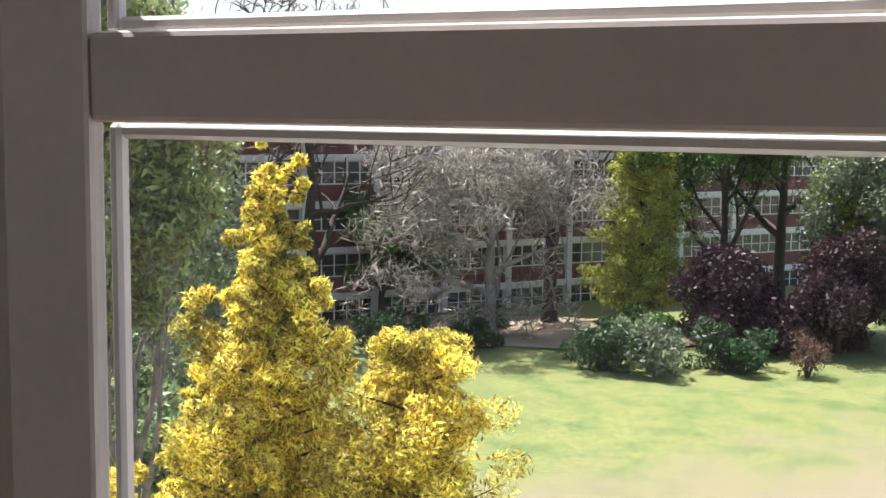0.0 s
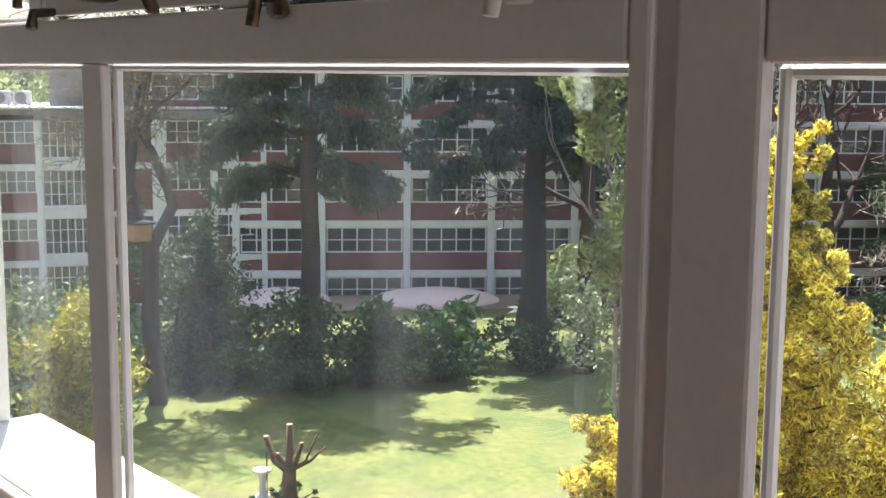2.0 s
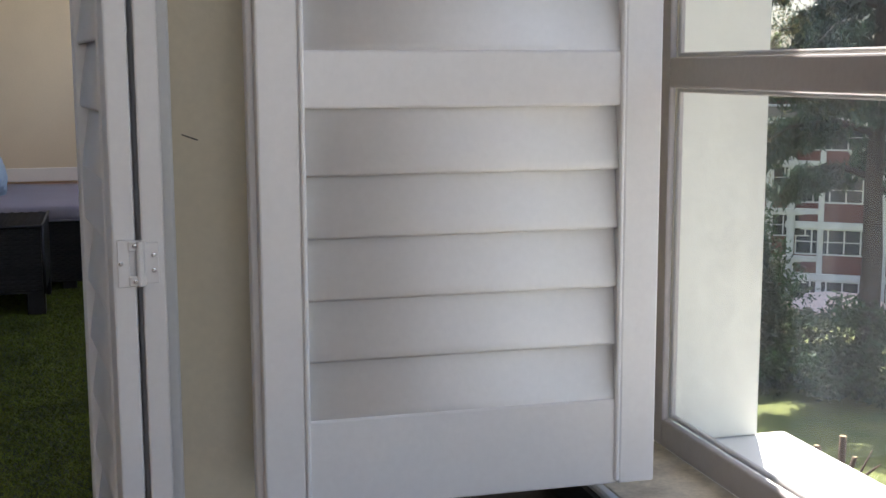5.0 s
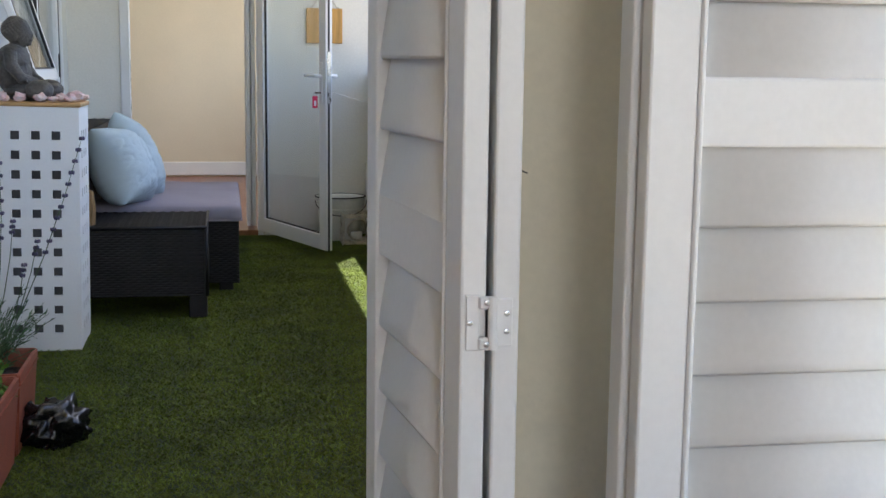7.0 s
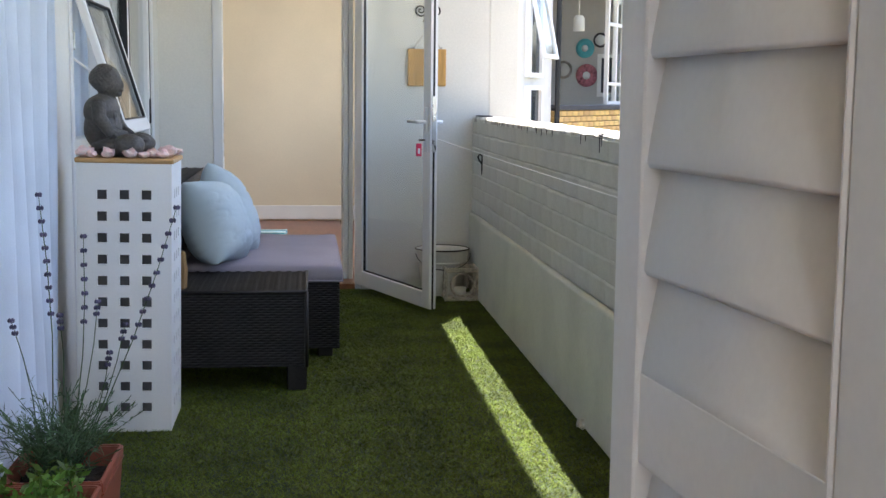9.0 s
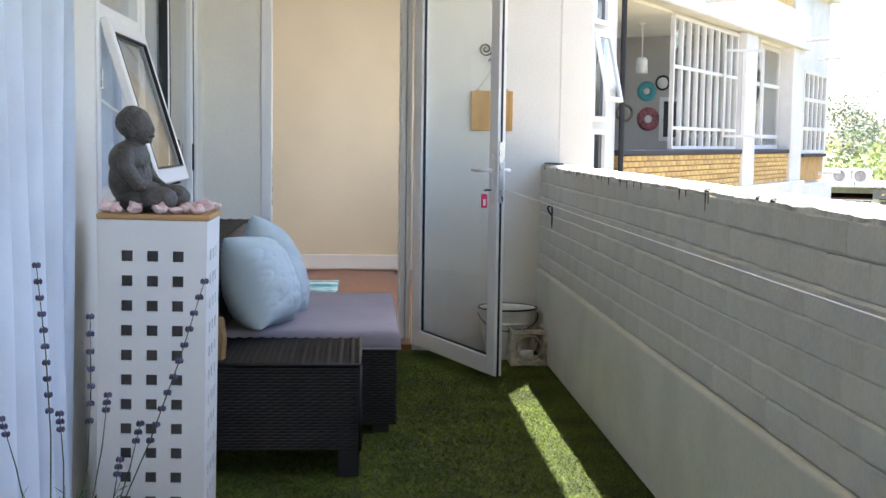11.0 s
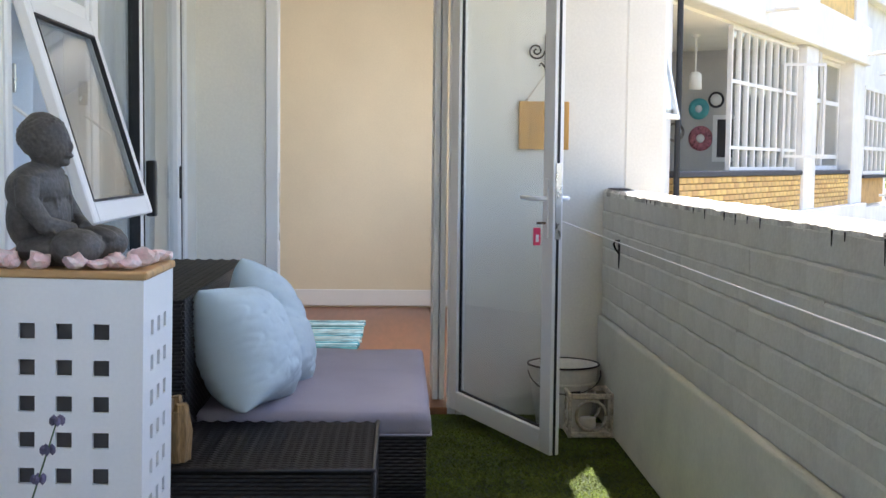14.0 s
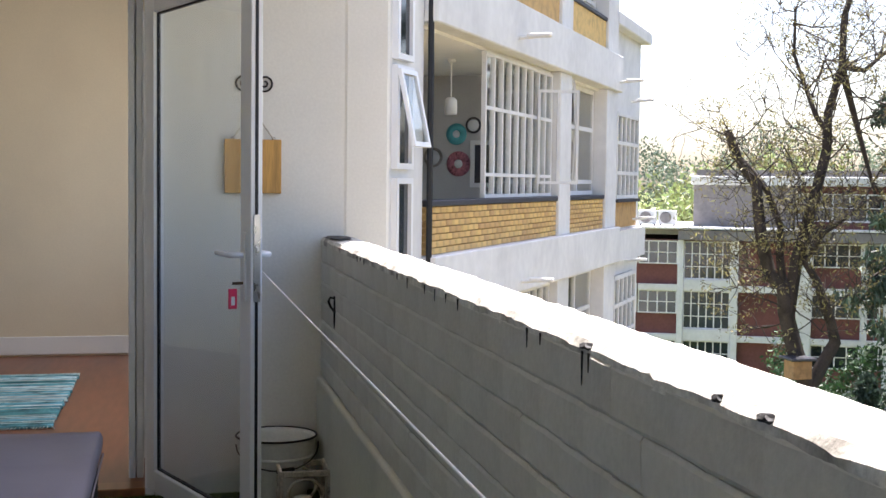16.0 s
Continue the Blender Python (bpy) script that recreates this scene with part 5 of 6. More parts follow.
def pollard():
    th = thing("pollarded_stump", (17.4, 25.4, GROUND_Z - 0.05), "pollarded tree stump with cut off limbs on the lawn", "tree stump")
    b = tube([(0, 0, 0), (0.03, 0, 0.4), (0.05, 0.02, 0.8), (0.02, 0, 1.0)], [0.26, 0.19, 0.18, 0.2], 12)
    STUMP = mat("brown_stump_bark", (0.13, 0.085, 0.055), 0.9, vary=0.25, coarse=3, fine=25, bump=1.0)
    cut = mat("cut_wood", (0.45, 0.32, 0.18), 0.8, vary=0.15, coarse=8)
    part("trunk", b, STUMP, th, "", True)
    V2 = Vector((0.809, -0.588, 0))
    for s, z, L, r0, k in ((-0.55, 2.35, 1.0, 0.09, 1), (-0.25, 1.75, 0.4, 0.07, 1), (0.05, 2.75, 1.2, 0.10, 1), (0.35, 2.1, 0.7, 0.07, 1), (0.95, 1.95, 0.6, 0.045, 0), (0.75, 2.4, 0.8, 0.035, 0)):
        p = V2 * s
        z *= 0.76
        q = [(0.02, 0, 0.85), tuple(p * 0.6 + Vector((0, 0, 1.12))), (p.x, p.y, z)]
        lb = part("limb", tube(q, [r0 * 1.2, r0, r0 * 0.9 if k else 0.02], 9), STUMP, th, "", True)
        if k:
            part("cut_end", lathe([(r0 * 0.85, 0), (r0 * 0.85, 0.02), (r0 * 0.3, 0.025)], 12), cut, lb, "pale sawn end", place=pose(p.x, p.y, z - 0.005))
    shrub((17.5, 25.2), 2.0, 0.22, 140, BUSH_LEAF, "low planting round the stump", 20, 24, 0.06)


pollard()
t = thing("sundial", Matrix.Translation((17.0, 26.0, GROUND_Z)) @ Matrix.Scale(0.8, 4), "small white stone sundial pedestal on the lawn", "sundial")
part("pedestal", lathe([(0.26, 0), (0.26, 0.08), (0.14, 0.16), (0.10, 0.5), (0.16, 0.82), (0.18, 0.9)], 16), WHITE_CONC, t, "", True)
part("dial", lathe([(0.30, 0.9), (0.30, 0.98), (0.05, 0.99)], 20), WHITE_CONC, t)
part("gnomon", tube([(0, -0.28, 0.2), (0, -0.28, 1.6)], 0.02, 6), BARK, t)
TERRA_FAR = mat("glazed_garden_pot", (0.5, 0.47, 0.42), 0.6, vary=0.1, coarse=3)
for x, y in ((34.0, 37.2), (31.0, 39.5), (36.6, 36.0)):
    t = thing("garden_pot", (x, y, GROUND_Z), "stone garden pot with a spiky plant", "plant pot", "garden pots")
    part("pot", lathe([(0.25, 0), (0.42, 0.35), (0.45, 0.7), (0.38, 0.8), (0.30, 0.78)], 16), TERRA_FAR, t, "", True)
    v, f = leaf_quads(np.array([(0, 0, 1.2)]), 0.75, 70, 0.16, int(x), 0.8, -0.4, 2.2)
    ob = from_arrays("plant", v, f, BUSH_LEAF)
    ob.parent = t
t = thing("bird_house", (18.75, 36.1, -4.1), "small wooden bird house in the tall tree", "bird house")
part("case", box(-0.3, 0.3, -0.3, 0.3, -0.3, 0.25, bevel=0.02), mat("weathered_box_wood", (0.35, 0.2, 0.09), 0.8, vary=0.15, coarse=5), t)
part("roof", box(-0.42, 0.42, -0.42, 0.42, 0.25, 0.33, bevel=0.02), DARK_SILL, t)
part("hanger", tube([(0, 0, 0.3), (0.1, 0.3, 0.6)], 0.02, 5), BARK, t)
# distant wooded hill
r = rng(9)
for i, (x0, y0, w, h, m1, nm) in enumerate(((52, 120, 46, 17.0, LIME_LEAF, "wood"), (75, 190, 100, 32.0, leaf_mat("hazy_foliage", (0.16, 0.20, 0.14)), "wood"), (150, 150, 90, 20.0, leaf_mat("hazy_foliage_far", (0.15, 0.19, 0.12)), "wood"), (150, 40, 90, 19.0, leaf_mat("hazy_foliage_east", (0.15, 0.19, 0.12)), "wood"))):
    d = Vector((y0, -x0, 0)).normalized()
    n = 150
    cs = np.array([(x0 + d.x * a + r.normal() * 6, y0 + d.y * a + r.normal() * 6, GROUND_Z + abs(r.uniform(0.05, 1.0)) * h * (0.55 + 0.45 * noise.noise(Vector((a * 0.05, i * 9.1, 0))))) for a in np.linspace(-w / 2, w / 2, n)])
    v, f = leaf_quads(cs, 3.6, 170, 0.32, 200 + i, 0.8, 0, 1.1)
    ob = from_arrays("distant_trees", v, f, m1)
    tagged(ob, "distant wooded slope of mixed green trees", "trees", kind="stuff")
# ---- balcony things ----
WHITE_MDF = mat("white_painted_board", (0.80, 0.80, 0.78), 0.5, vary=0.02, fine=120, bump=0.05)
BAMBOO = mat("bamboo_board", (0.55, 0.33, 0.14), 0.5, vary=0.15, coarse=8, fine=60, bump=0.1, stretch=(0.2, 3, 1))
STONE_GREY = mat("dark_grey_cast_stone", (0.095, 0.086, 0.078), 0.58, vary=0.28, coarse=14, fine=120, bump=0.6, dark=(0.045, 0.042, 0.04))
QUARTZ = mat("rose_quartz", (0.80, 0.53, 0.51), 0.35, vary=0.14, coarse=30, fine=120, bump=0.3, rand=0.15, dark=(0.78, 0.66, 0.62))
WICKER = mat("dark_brown_wicker", (0.013, 0.0115, 0.0125), 0.45, vary=0.25, coarse=12, fine=120, bump=0.2, spec=0.35, island=0.3)
WICKER_CORE = mat("wicker_shadow", (0.010, 0.008, 0.008), 0.8, vary=0.2)
GREY_FABRIC = mat("mauve_grey_canvas", (0.32, 0.292, 0.335), 0.9, vary=0.05, coarse=3, fine=500, bump=0.25)
BLUE_FABRIC = mat("pale_blue_linen", (0.50, 0.60, 0.64), 0.9, vary=0.05, coarse=4, fine=420, bump=0.3)
TERRA = mat("terracotta_plastic", (0.30, 0.085, 0.05), 0.5, vary=0.12, coarse=10, fine=100, bump=0.1)
SOIL = mat("dark_potting_soil", (0.02, 0.014, 0.01), 0.95, vary=0.4, coarse=30, fine=200, bump=1.0)
LAV_LEAF = mat("lavender_leaf", (0.10, 0.17, 0.075), 0.6, vary=0.2, coarse=20, bump=0, island=0.4, translucent=0.25)
LAV_FLOWER = mat("lavender_bud", (0.10, 0.09, 0.15), 0.7, vary=0.2, coarse=60, bump=0, island=0.3)
HERB = mat("bright_herb_leaf", (0.14, 0.26, 0.04), 0.55, vary=0.2, coarse=20, bump=0, island=0.35, translucent=0.3)
BAG = mat("black_bin_bag", (0.008, 0.008, 0.009), 0.22, vary=0.2, coarse=30, fine=120, bump=0.3, spec=0.6)
ENAMEL = mat("cream_enamel", (0.74, 0.72, 0.66), 0.3, vary=0.05, coarse=10, fine=80, bump=0.05)
LANTERN_WOOD = mat("whitewashed_driftwood", (0.55, 0.49, 0.40), 0.8, vary=0.2, coarse=30, fine=120, bump=0.5)
PINE = mat("varnished_pine", (0.60, 0.33, 0.09), 0.45, vary=0.16, coarse=10, fine=60, bump=0.08, stretch=(2.5, 1, 0.25))
IRON = mat("dark_wrought_iron", (0.03, 0.025, 0.022), 0.6, 0.5, vary=0.3, coarse=30)
ROPE = mat("white_nylon_line", (0.75, 0.74, 0.70), 0.6, vary=0.05, fine=300)
LOG = mat("rough_split_wood", (0.28, 0.17, 0.07), 0.8, vary=0.3, coarse=12, fine=80, bump=0.8, stretch=(3, 3, 0.4))
RUG_BLUE = mat("turquoise_rag", (0.16, 0.45, 0.52), 0.95, vary=0.3, coarse=9, fine=160, bump=0.6, island=0.35)
RUG_PALE = mat("pale_rag", (0.62, 0.76, 0.76), 0.95, vary=0.2, coarse=12, fine=160, bump=0.6, island=0.2)


def plinth():
    x0, x1, y0, y1, H, t = -0.682, -0.358, 5.17, 5.50, 0.955, 0.012
    w = x1 - x0
    lean = pose((x0 + x1) / 2 - 0.016, (y0 + y1) / 2, 0.001, 0, 0.95)
    th = thing("plinth", lean, "tall white square plinth pierced with rows of holes", "plinth")
    cols = [0.086, 0.162, 0.238]
    rows = [0.846 - 0.0757 * k for k in range(11)]
    s = 0.0168

    def face():
        b = bmesh.new()
        zs = [0.0] + sorted([z - s for z in rows] + [z + s for z in rows]) + [H]
        xs = [0.0] + sorted([c - s for c in cols] + [c + s for c in cols]) + [w]
        v = [[[b.verts.new((x, y, z)) for z in zs] for x in xs] for y in (0, t)]
        nx, nz = len(xs) - 1, len(zs) - 1

        def solid(p, q):
            return 0 <= p < nx and 0 <= q < nz and not (p % 2 and q % 2)

        for p in range(nx):
            for q in range(nz):
                if not solid(p, q):
                    continue
                for g in v:
                    b.faces.new((g[p][q], g[p + 1][q], g[p + 1][q + 1], g[p][q + 1]))
                for dp, dq, e0, e1 in ((-1, 0, (p, q), (p, q + 1)), (1, 0, (p + 1, q), (p + 1, q + 1)), (0, -1, (p, q), (p + 1, q)), (0, 1, (p, q + 1), (p + 1, q + 1))):
                    if not solid(p + dp, q + dq):
                        b.faces.new((v[0][e0[0]][e0[1]], v[0][e1[0]][e1[1]], v[1][e1[0]][e1[1]], v[1][e0[0]][e0[1]]))
        bmesh.ops.recalc_face_normals(b, faces=b.faces)
        return b

    part("front_panel", face(), WHITE_MDF, th, place=pose(-w / 2, -w / 2, 0))
    part("side_panel", face(), WHITE_MDF, th, place=pose(w / 2, -w / 2 + t + 0.0005, 0, 0, 0, 90) @ Matrix.Diagonal(((w - 2 * t - 0.001) / w, 1, 1, 1)))
    part("side_panel", face(), WHITE_MDF, th, place=pose(-w / 2, w / 2 - t - 0.0005, 0, 0, 0, -90) @ Matrix.Diagonal(((w - 2 * t - 0.001) / w, 1, 1, 1)))
    part("back_panel", face(), WHITE_MDF, th, place=pose(w / 2, w / 2, 0, 0, 0, 180))
    part("top", box(-w / 2 + t, w / 2 - t, -w / 2 + t, w / 2 - t, H - 0.012, H), WHITE_MDF, th)
    # Added core whose dark grey stands in for the shade inside the holes.
    part("liner", box(-w / 2 + 0.03, w / 2 - 0.03, -w / 2 + 0.03, w / 2 - 0.03, 0.0, H - 0.03), mat("plinth_hole_shade", (0.15, 0.15, 0.155), 0.8, vary=0.1), th)
    b = tagged(part("serving_board", box(-w / 2 - 0.006, w / 2 + 0.008, -w / 2 - 0.004, w / 2 - 0.01, 0, 0.018, bevel=0.006, segs=3), BAMBOO), "thin bamboo board lying on the white plinth", "board")
    b.matrix_basis = lean @ Matrix.Translation((0, 0, H + 0.0005))


plinth()
TOP = 0.975


def statue():
    """A plain seated figure, one mesh, facing +x."""
    b = blob(0.092, 0.118, 0.042, 0.05, at=(0.02, 0, 0.038), detail=3)
    for sg in (-1, 1):
        blob(0.056, 0.054, 0.042, 0.05, at=(0.085, sg * 0.082, 0.044), bm=b)          # knees
        blob(0.075, 0.030, 0.026, 0.05, at=(0.055, sg * 0.050, 0.060), bm=b)          # shins
        tube([(-0.022, sg * 0.082, 0.190), (-0.015, sg * 0.098, 0.140), (0.02, sg * 0.090, 0.092), (0.062, sg * 0.035, 0.078)], [0.027, 0.026, 0.022, 0.017], 12, bm=b)
        blob(0.012, 0.006, 0.024, at=(-0.012, sg * 0.044, 0.258), bm=b, detail=2)      # ears
    blob(0.066, 0.088, 0.085, 0.03, at=(-0.030, 0, 0.105), bm=b)
    blob(0.062, 0.098, 0.062, 0.03, at=(-0.032, 0, 0.165), bm=b)
    blob(0.048, 0.082, 0.030, 0.03, at=(-0.026, 0, 0.198), bm=b)
    tube([(-0.024, 0, 0.195), (-0.012, 0, 0.235)], [0.030, 0.026], 14, bm=b)
    blob(0.048, 0.043, 0.055, 0.0, at=(-0.004, 0, 0.262), bm=b)
    blob(0.056, 0.050, 0.050, 0.02, 9, at=(-0.018, 0, 0.280), bm=b)                    # hair cap
    blob(0.030, 0.028, 0.014, 0.0, at=(-0.022, 0, 0.322), bm=b, detail=2)
    for i in range(240):                                                               # rows of curls
        f, a = 1 - 2 * (i + 0.5) / 240, 2.39996 * i
        q = Vector((math.cos(a) * math.sqrt(1 - f * f), math.sin(a) * math.sqrt(1 - f * f), f))
        if q.z > -0.35 and q.x < 0.45 + 0.5 * q.z:
            blob(0.0052, 0.0052, 0.0052, at=(-0.018 + q.x * 0.055, q.y * 0.049, 0.280 + q.z * 0.049), bm=b, detail=1)
    for i in range(5):                                                                 # folds of the robe
        tube([(-0.055 + 0.014 * i, -0.062, 0.190 - 0.006 * i), (-0.028 + 0.012 * i, -0.098, 0.135 - 0.010 * i), (0.022 + 0.010 * i, -0.092, 0.088 - 0.006 * i)], [0.002, 0.0055, 0.003], 6, bm=b)
        tube([(0.000, -0.05 + 0.025 * i, 0.196), (0.024, -0.040 + 0.022 * i, 0.150), (0.026, -0.03 + 0.02 * i, 0.098)], [0.003, 0.005, 0.003], 6, bm=b)
    blob(0.007, 0.008, 0.013, at=(0.043, 0, 0.260), bm=b, detail=2)                    # nose
    blob(0.010, 0.014, 0.006, at=(0.040, 0, 0.240), bm=b, detail=2)
    blob(0.014, 0.016, 0.010, at=(0.028, 0, 0.226), bm=b, detail=2)
    ob = part("seated_statue", b, STONE_GREY, None, "", True, pose(-0.583, 5.315, TOP - 0.002, 0, 0, -6) @ Matrix.Scale(0.98, 4))
    tagged(ob, "dark grey stone statue of a seated meditating figure", "statue")
    m = ob.modifiers.new("fuse", "REMESH")
    m.mode, m.voxel_size, m.use_smooth_shade = "VOXEL", 0.0026, True
    m = ob.modifiers.new("soften", "SMOOTH")
    m.factor, m.iterations = 0.5, 2


statue()
r = rng(77)
for x, y, s in ((-0.655, 5.205, 0.030), (-0.632, 5.188, 0.026), (-0.575, 5.185, 0.030), (-0.500, 5.188, 0.032), (-0.455, 5.192, 0.026), (-0.425, 5.215, 0.034), (-0.392, 5.200, 0.030),
                (-0.375, 5.245, 0.032), (-0.395, 5.290, 0.030), (-0.380, 5.340, 0.028), (-0.66, 5.27, 0.028), (-0.365, 5.400, 0.026), (-0.43, 5.17 + 0.07, 0.022)):
    b = bmesh.new()
    bmesh.ops.create_icosphere(b, subdivisions=2, radius=1)
    k = r.uniform(0.7, 1.3, 3)
    for v in b.verts:
        n = 1 + 0.45 * noise.noise(v.co * 1.4 + Vector((x * 90, y * 70, 0)))
        v.co = Vector((v.co.x * s * k[0], v.co.y * s * k[1] * 0.8, v.co.z * s * 0.62 * k[2] + s * 0.5)) * n
    low = min(v.co.z for v in b.verts)
    for v in b.verts:
        v.co.z -= low
    tagged(part("quartz_stone", b, QUARTZ, place=pose(x, y, TOP - 0.001, 0, 0, r.uniform(0, 360))), "rough pink rose quartz stone on the board", "stone", "rose quartz stones")


# ---- wicker seating ----
def weave(x0, x1, z0, z1, y, pitch=0.0105, along="x", out=-1):
    """Rows of flat strands that bow in and out between stakes; along x (facing y) or along y (facing x)."""
    b = bmesh.new()
    n = max(1, int((z1 - z0) / pitch))
    stake = 0.045
    L = x1 - x0
    m = max(8, int(L / stake * 4))
    for i in range(n):
        z = z0 + (z1 - z0) * (i + 0.5) / n
        h = (z1 - z0) / n * 0.46
        prev = None
        for k in range(m + 1):
            u = x0 + L * k / m
            d = 0.0028 * math.cos(math.pi * k / 2 + math.pi * (i % 2)) + 0.003 + 0.0010 * noise.noise(Vector((u * 9, z * 40, 0)))
            pts = [(u, y + out * (d - 0.002), z - h), (u, y + out * (d + 0.002), z), (u, y + out * (d - 0.002), z + h)]
            if along == "y":
                pts = [(q[1], q[0], q[2]) for q in pts]
            cur = [b.verts.new(q) for q in pts]
            if prev:
                b.faces.new((prev[0], cur[0], cur[1], prev[1]))
                b.faces.new((prev[1], cur[1], cur[2], prev[2]))
            prev = cur
    return b


def weave_top(x0, x1, y0, y1, z, pitch=0.012):
    b = bmesh.new()
    n = int((y1 - y0) / pitch)
    m = int((x1 - x0) / 0.045 * 4)
    for i in range(n):
        y = y0 + (y1 - y0) * (i + 0.5) / n
        h = (y1 - y0) / n * 0.46
        prev = None
        for k in range(m + 1):
            u = x0 + (x1 - x0) * k / m
            d = 0.0014 * math.cos(math.pi * k / 2) + 0.0022 * math.cos(math.pi * k / 2 + math.pi * (i % 2)) + 0.003
            cur = [b.verts.new(q) for q in ((u, y - h, z + d - 0.002), (u, y, z + d + 0.002), (u, y + h, z + d - 0.002))]
            if prev:
                b.faces.new((prev[0], cur[0], cur[1], prev[1]))
                b.faces.new((prev[1], cur[1], cur[2], prev[2]))
            prev = cur
    return b


def strap_side(th, x0, x1, z0, z1, y, along="x", out=-1):
    tagged(part("weave", weave(x0, x1, z0, z1, y, along=along, out=out), WICKER, th, "", True), kind="stuff")


def ottoman():
    x0, x1, y0, y1, H = -0.56, 0.106, 5.745, 6.34, 0.408
    th = thing("ottoman", (0, 0, 0), "dark brown woven wicker ottoman on short legs", "ottoman")
    part("core", box(x0 + 0.006, x1 - 0.006, y0 + 0.006, y1 - 0.006, 0.105, H - 0.004, bevel=0.008), WICKER_CORE, th)
    strap_side(th, x0, x1, 0.10, H, y0 + 0.004)
    strap_side(th, y0, y1, 0.10, H, x1 - 0.004, "y", 1)
    tagged(part("top_weave", weave_top(x0, x1, y0, y1, H - 0.004), WICKER, th, "", True), kind="stuff")
    b = bmesh.new()
    for q in (((x0, y0, H), (x1, y0, H), (x1, y1, H)), ((x1, y0, 0.10), (x1, y0, H))):
        tube(q, 0.008, 6, bm=b)
    part("edge_braid", b, WICKER, th, "", True)
    for x in (x0, x1 - 0.085):
        for y in (y0, y1 - 0.085):
            part("leg", box(x + 0.004, x + 0.085, y + 0.004, y + 0.085, 0.0, 0.105, bevel=0.006), WICKER, th)


ottoman()


def soft_box(x0, x1, y0, y1, z0, z1, puff=0.012, r=0.022, seed=1):
    """An upholstered slab: rounded edges, swollen faces and a little unevenness."""
    b = bmesh.new()
    bmesh.ops.create_cube(b, size=1)
    bmesh.ops.subdivide_edges(b, edges=list(b.edges), cuts=13, use_grid_fill=True)
    X, Y, Z = (x1 - x0), (y1 - y0), (z1 - z0)
    for v in b.verts:
        u, w, h = v.co.x * 2, v.co.y * 2, v.co.z * 2
        k = (1 - u ** 4) * (1 - w ** 4)
        e = (1 - abs(h) ** 3)
        dx, dy = e * r * 0.6 * math.copysign(abs(u) ** 6, u), e * r * 0.6 * math.copysign(abs(w) ** 6, w)
        co = Vector(((x0 + x1) / 2 + u * (X / 2 - r * 0.6) + dx, (y0 + y1) / 2 + w * (Y / 2 - r * 0.6) + dy, (z0 + z1) / 2 + h * Z / 2))
        if h > 0:
            co.z += puff * k * h + 0.005 * noise.noise(co * 6 + Vector((seed, 0, 0)))
        v.co = co
    return b


def sofa():
    th = thing("wicker_sofa", (0, 0, 0), "dark brown wicker chaise sofa with a grey seat cushion", "sofa")
    x0, x1, y0, y1 = -0.73, 0.255, 6.39, 7.62
    part("base", box(x0, x1 - 0.008, y0 + 0.008, y1, 0.04, 0.348, bevel=0.008), WICKER_CORE, th)
    strap_side(th, x0, x1, 0.04, 0.349, y0 + 0.006)
    strap_side(th, y0, y1, 0.04, 0.349, x1 - 0.006, "y", 1)
    for x in (x0 + 0.02, x1 - 0.10):
        for y in (y0 + 0.02, y1 - 0.10):
            part("leg", box(x, x + 0.07, y, y + 0.07, 0.0, 0.042, bevel=0.004), WICKER, th)
    back = part("backrest", box(x0 + 0.01, -0.46, 6.15, y1 - 0.1, 0.04, 0.803, bevel=0.02, segs=3), WICKER_CORE, th)
    tagged(part("back_top", weave_top(x0 + 0.01, -0.445, 6.14, y1 - 0.1, 0.800, 0.020), WICKER, back, "", True), kind="stuff")
    tagged(part("back_end", weave(x0 + 0.01, -0.445, 0.04, 0.800, 6.148), WICKER, back, "", True), kind="stuff")
    tagged(part("back_face", weave(6.14, y1 - 0.1, 0.30, 0.800, -0.455, along="y", out=1), WICKER, back, "", True), kind="stuff")
    part("seat_cushion", soft_box(-0.455, 0.270, 6.380, 7.64, 0.350, 0.432), GREY_FABRIC, th, "mauve grey canvas seat cushion", True)
    part("piping", tube([(-0.45, 6.379, 0.358), (0.270, 6.379, 0.358), (0.272, 7.6, 0.358)], 0.004, 6), GREY_FABRIC, th, "", True)


sofa()


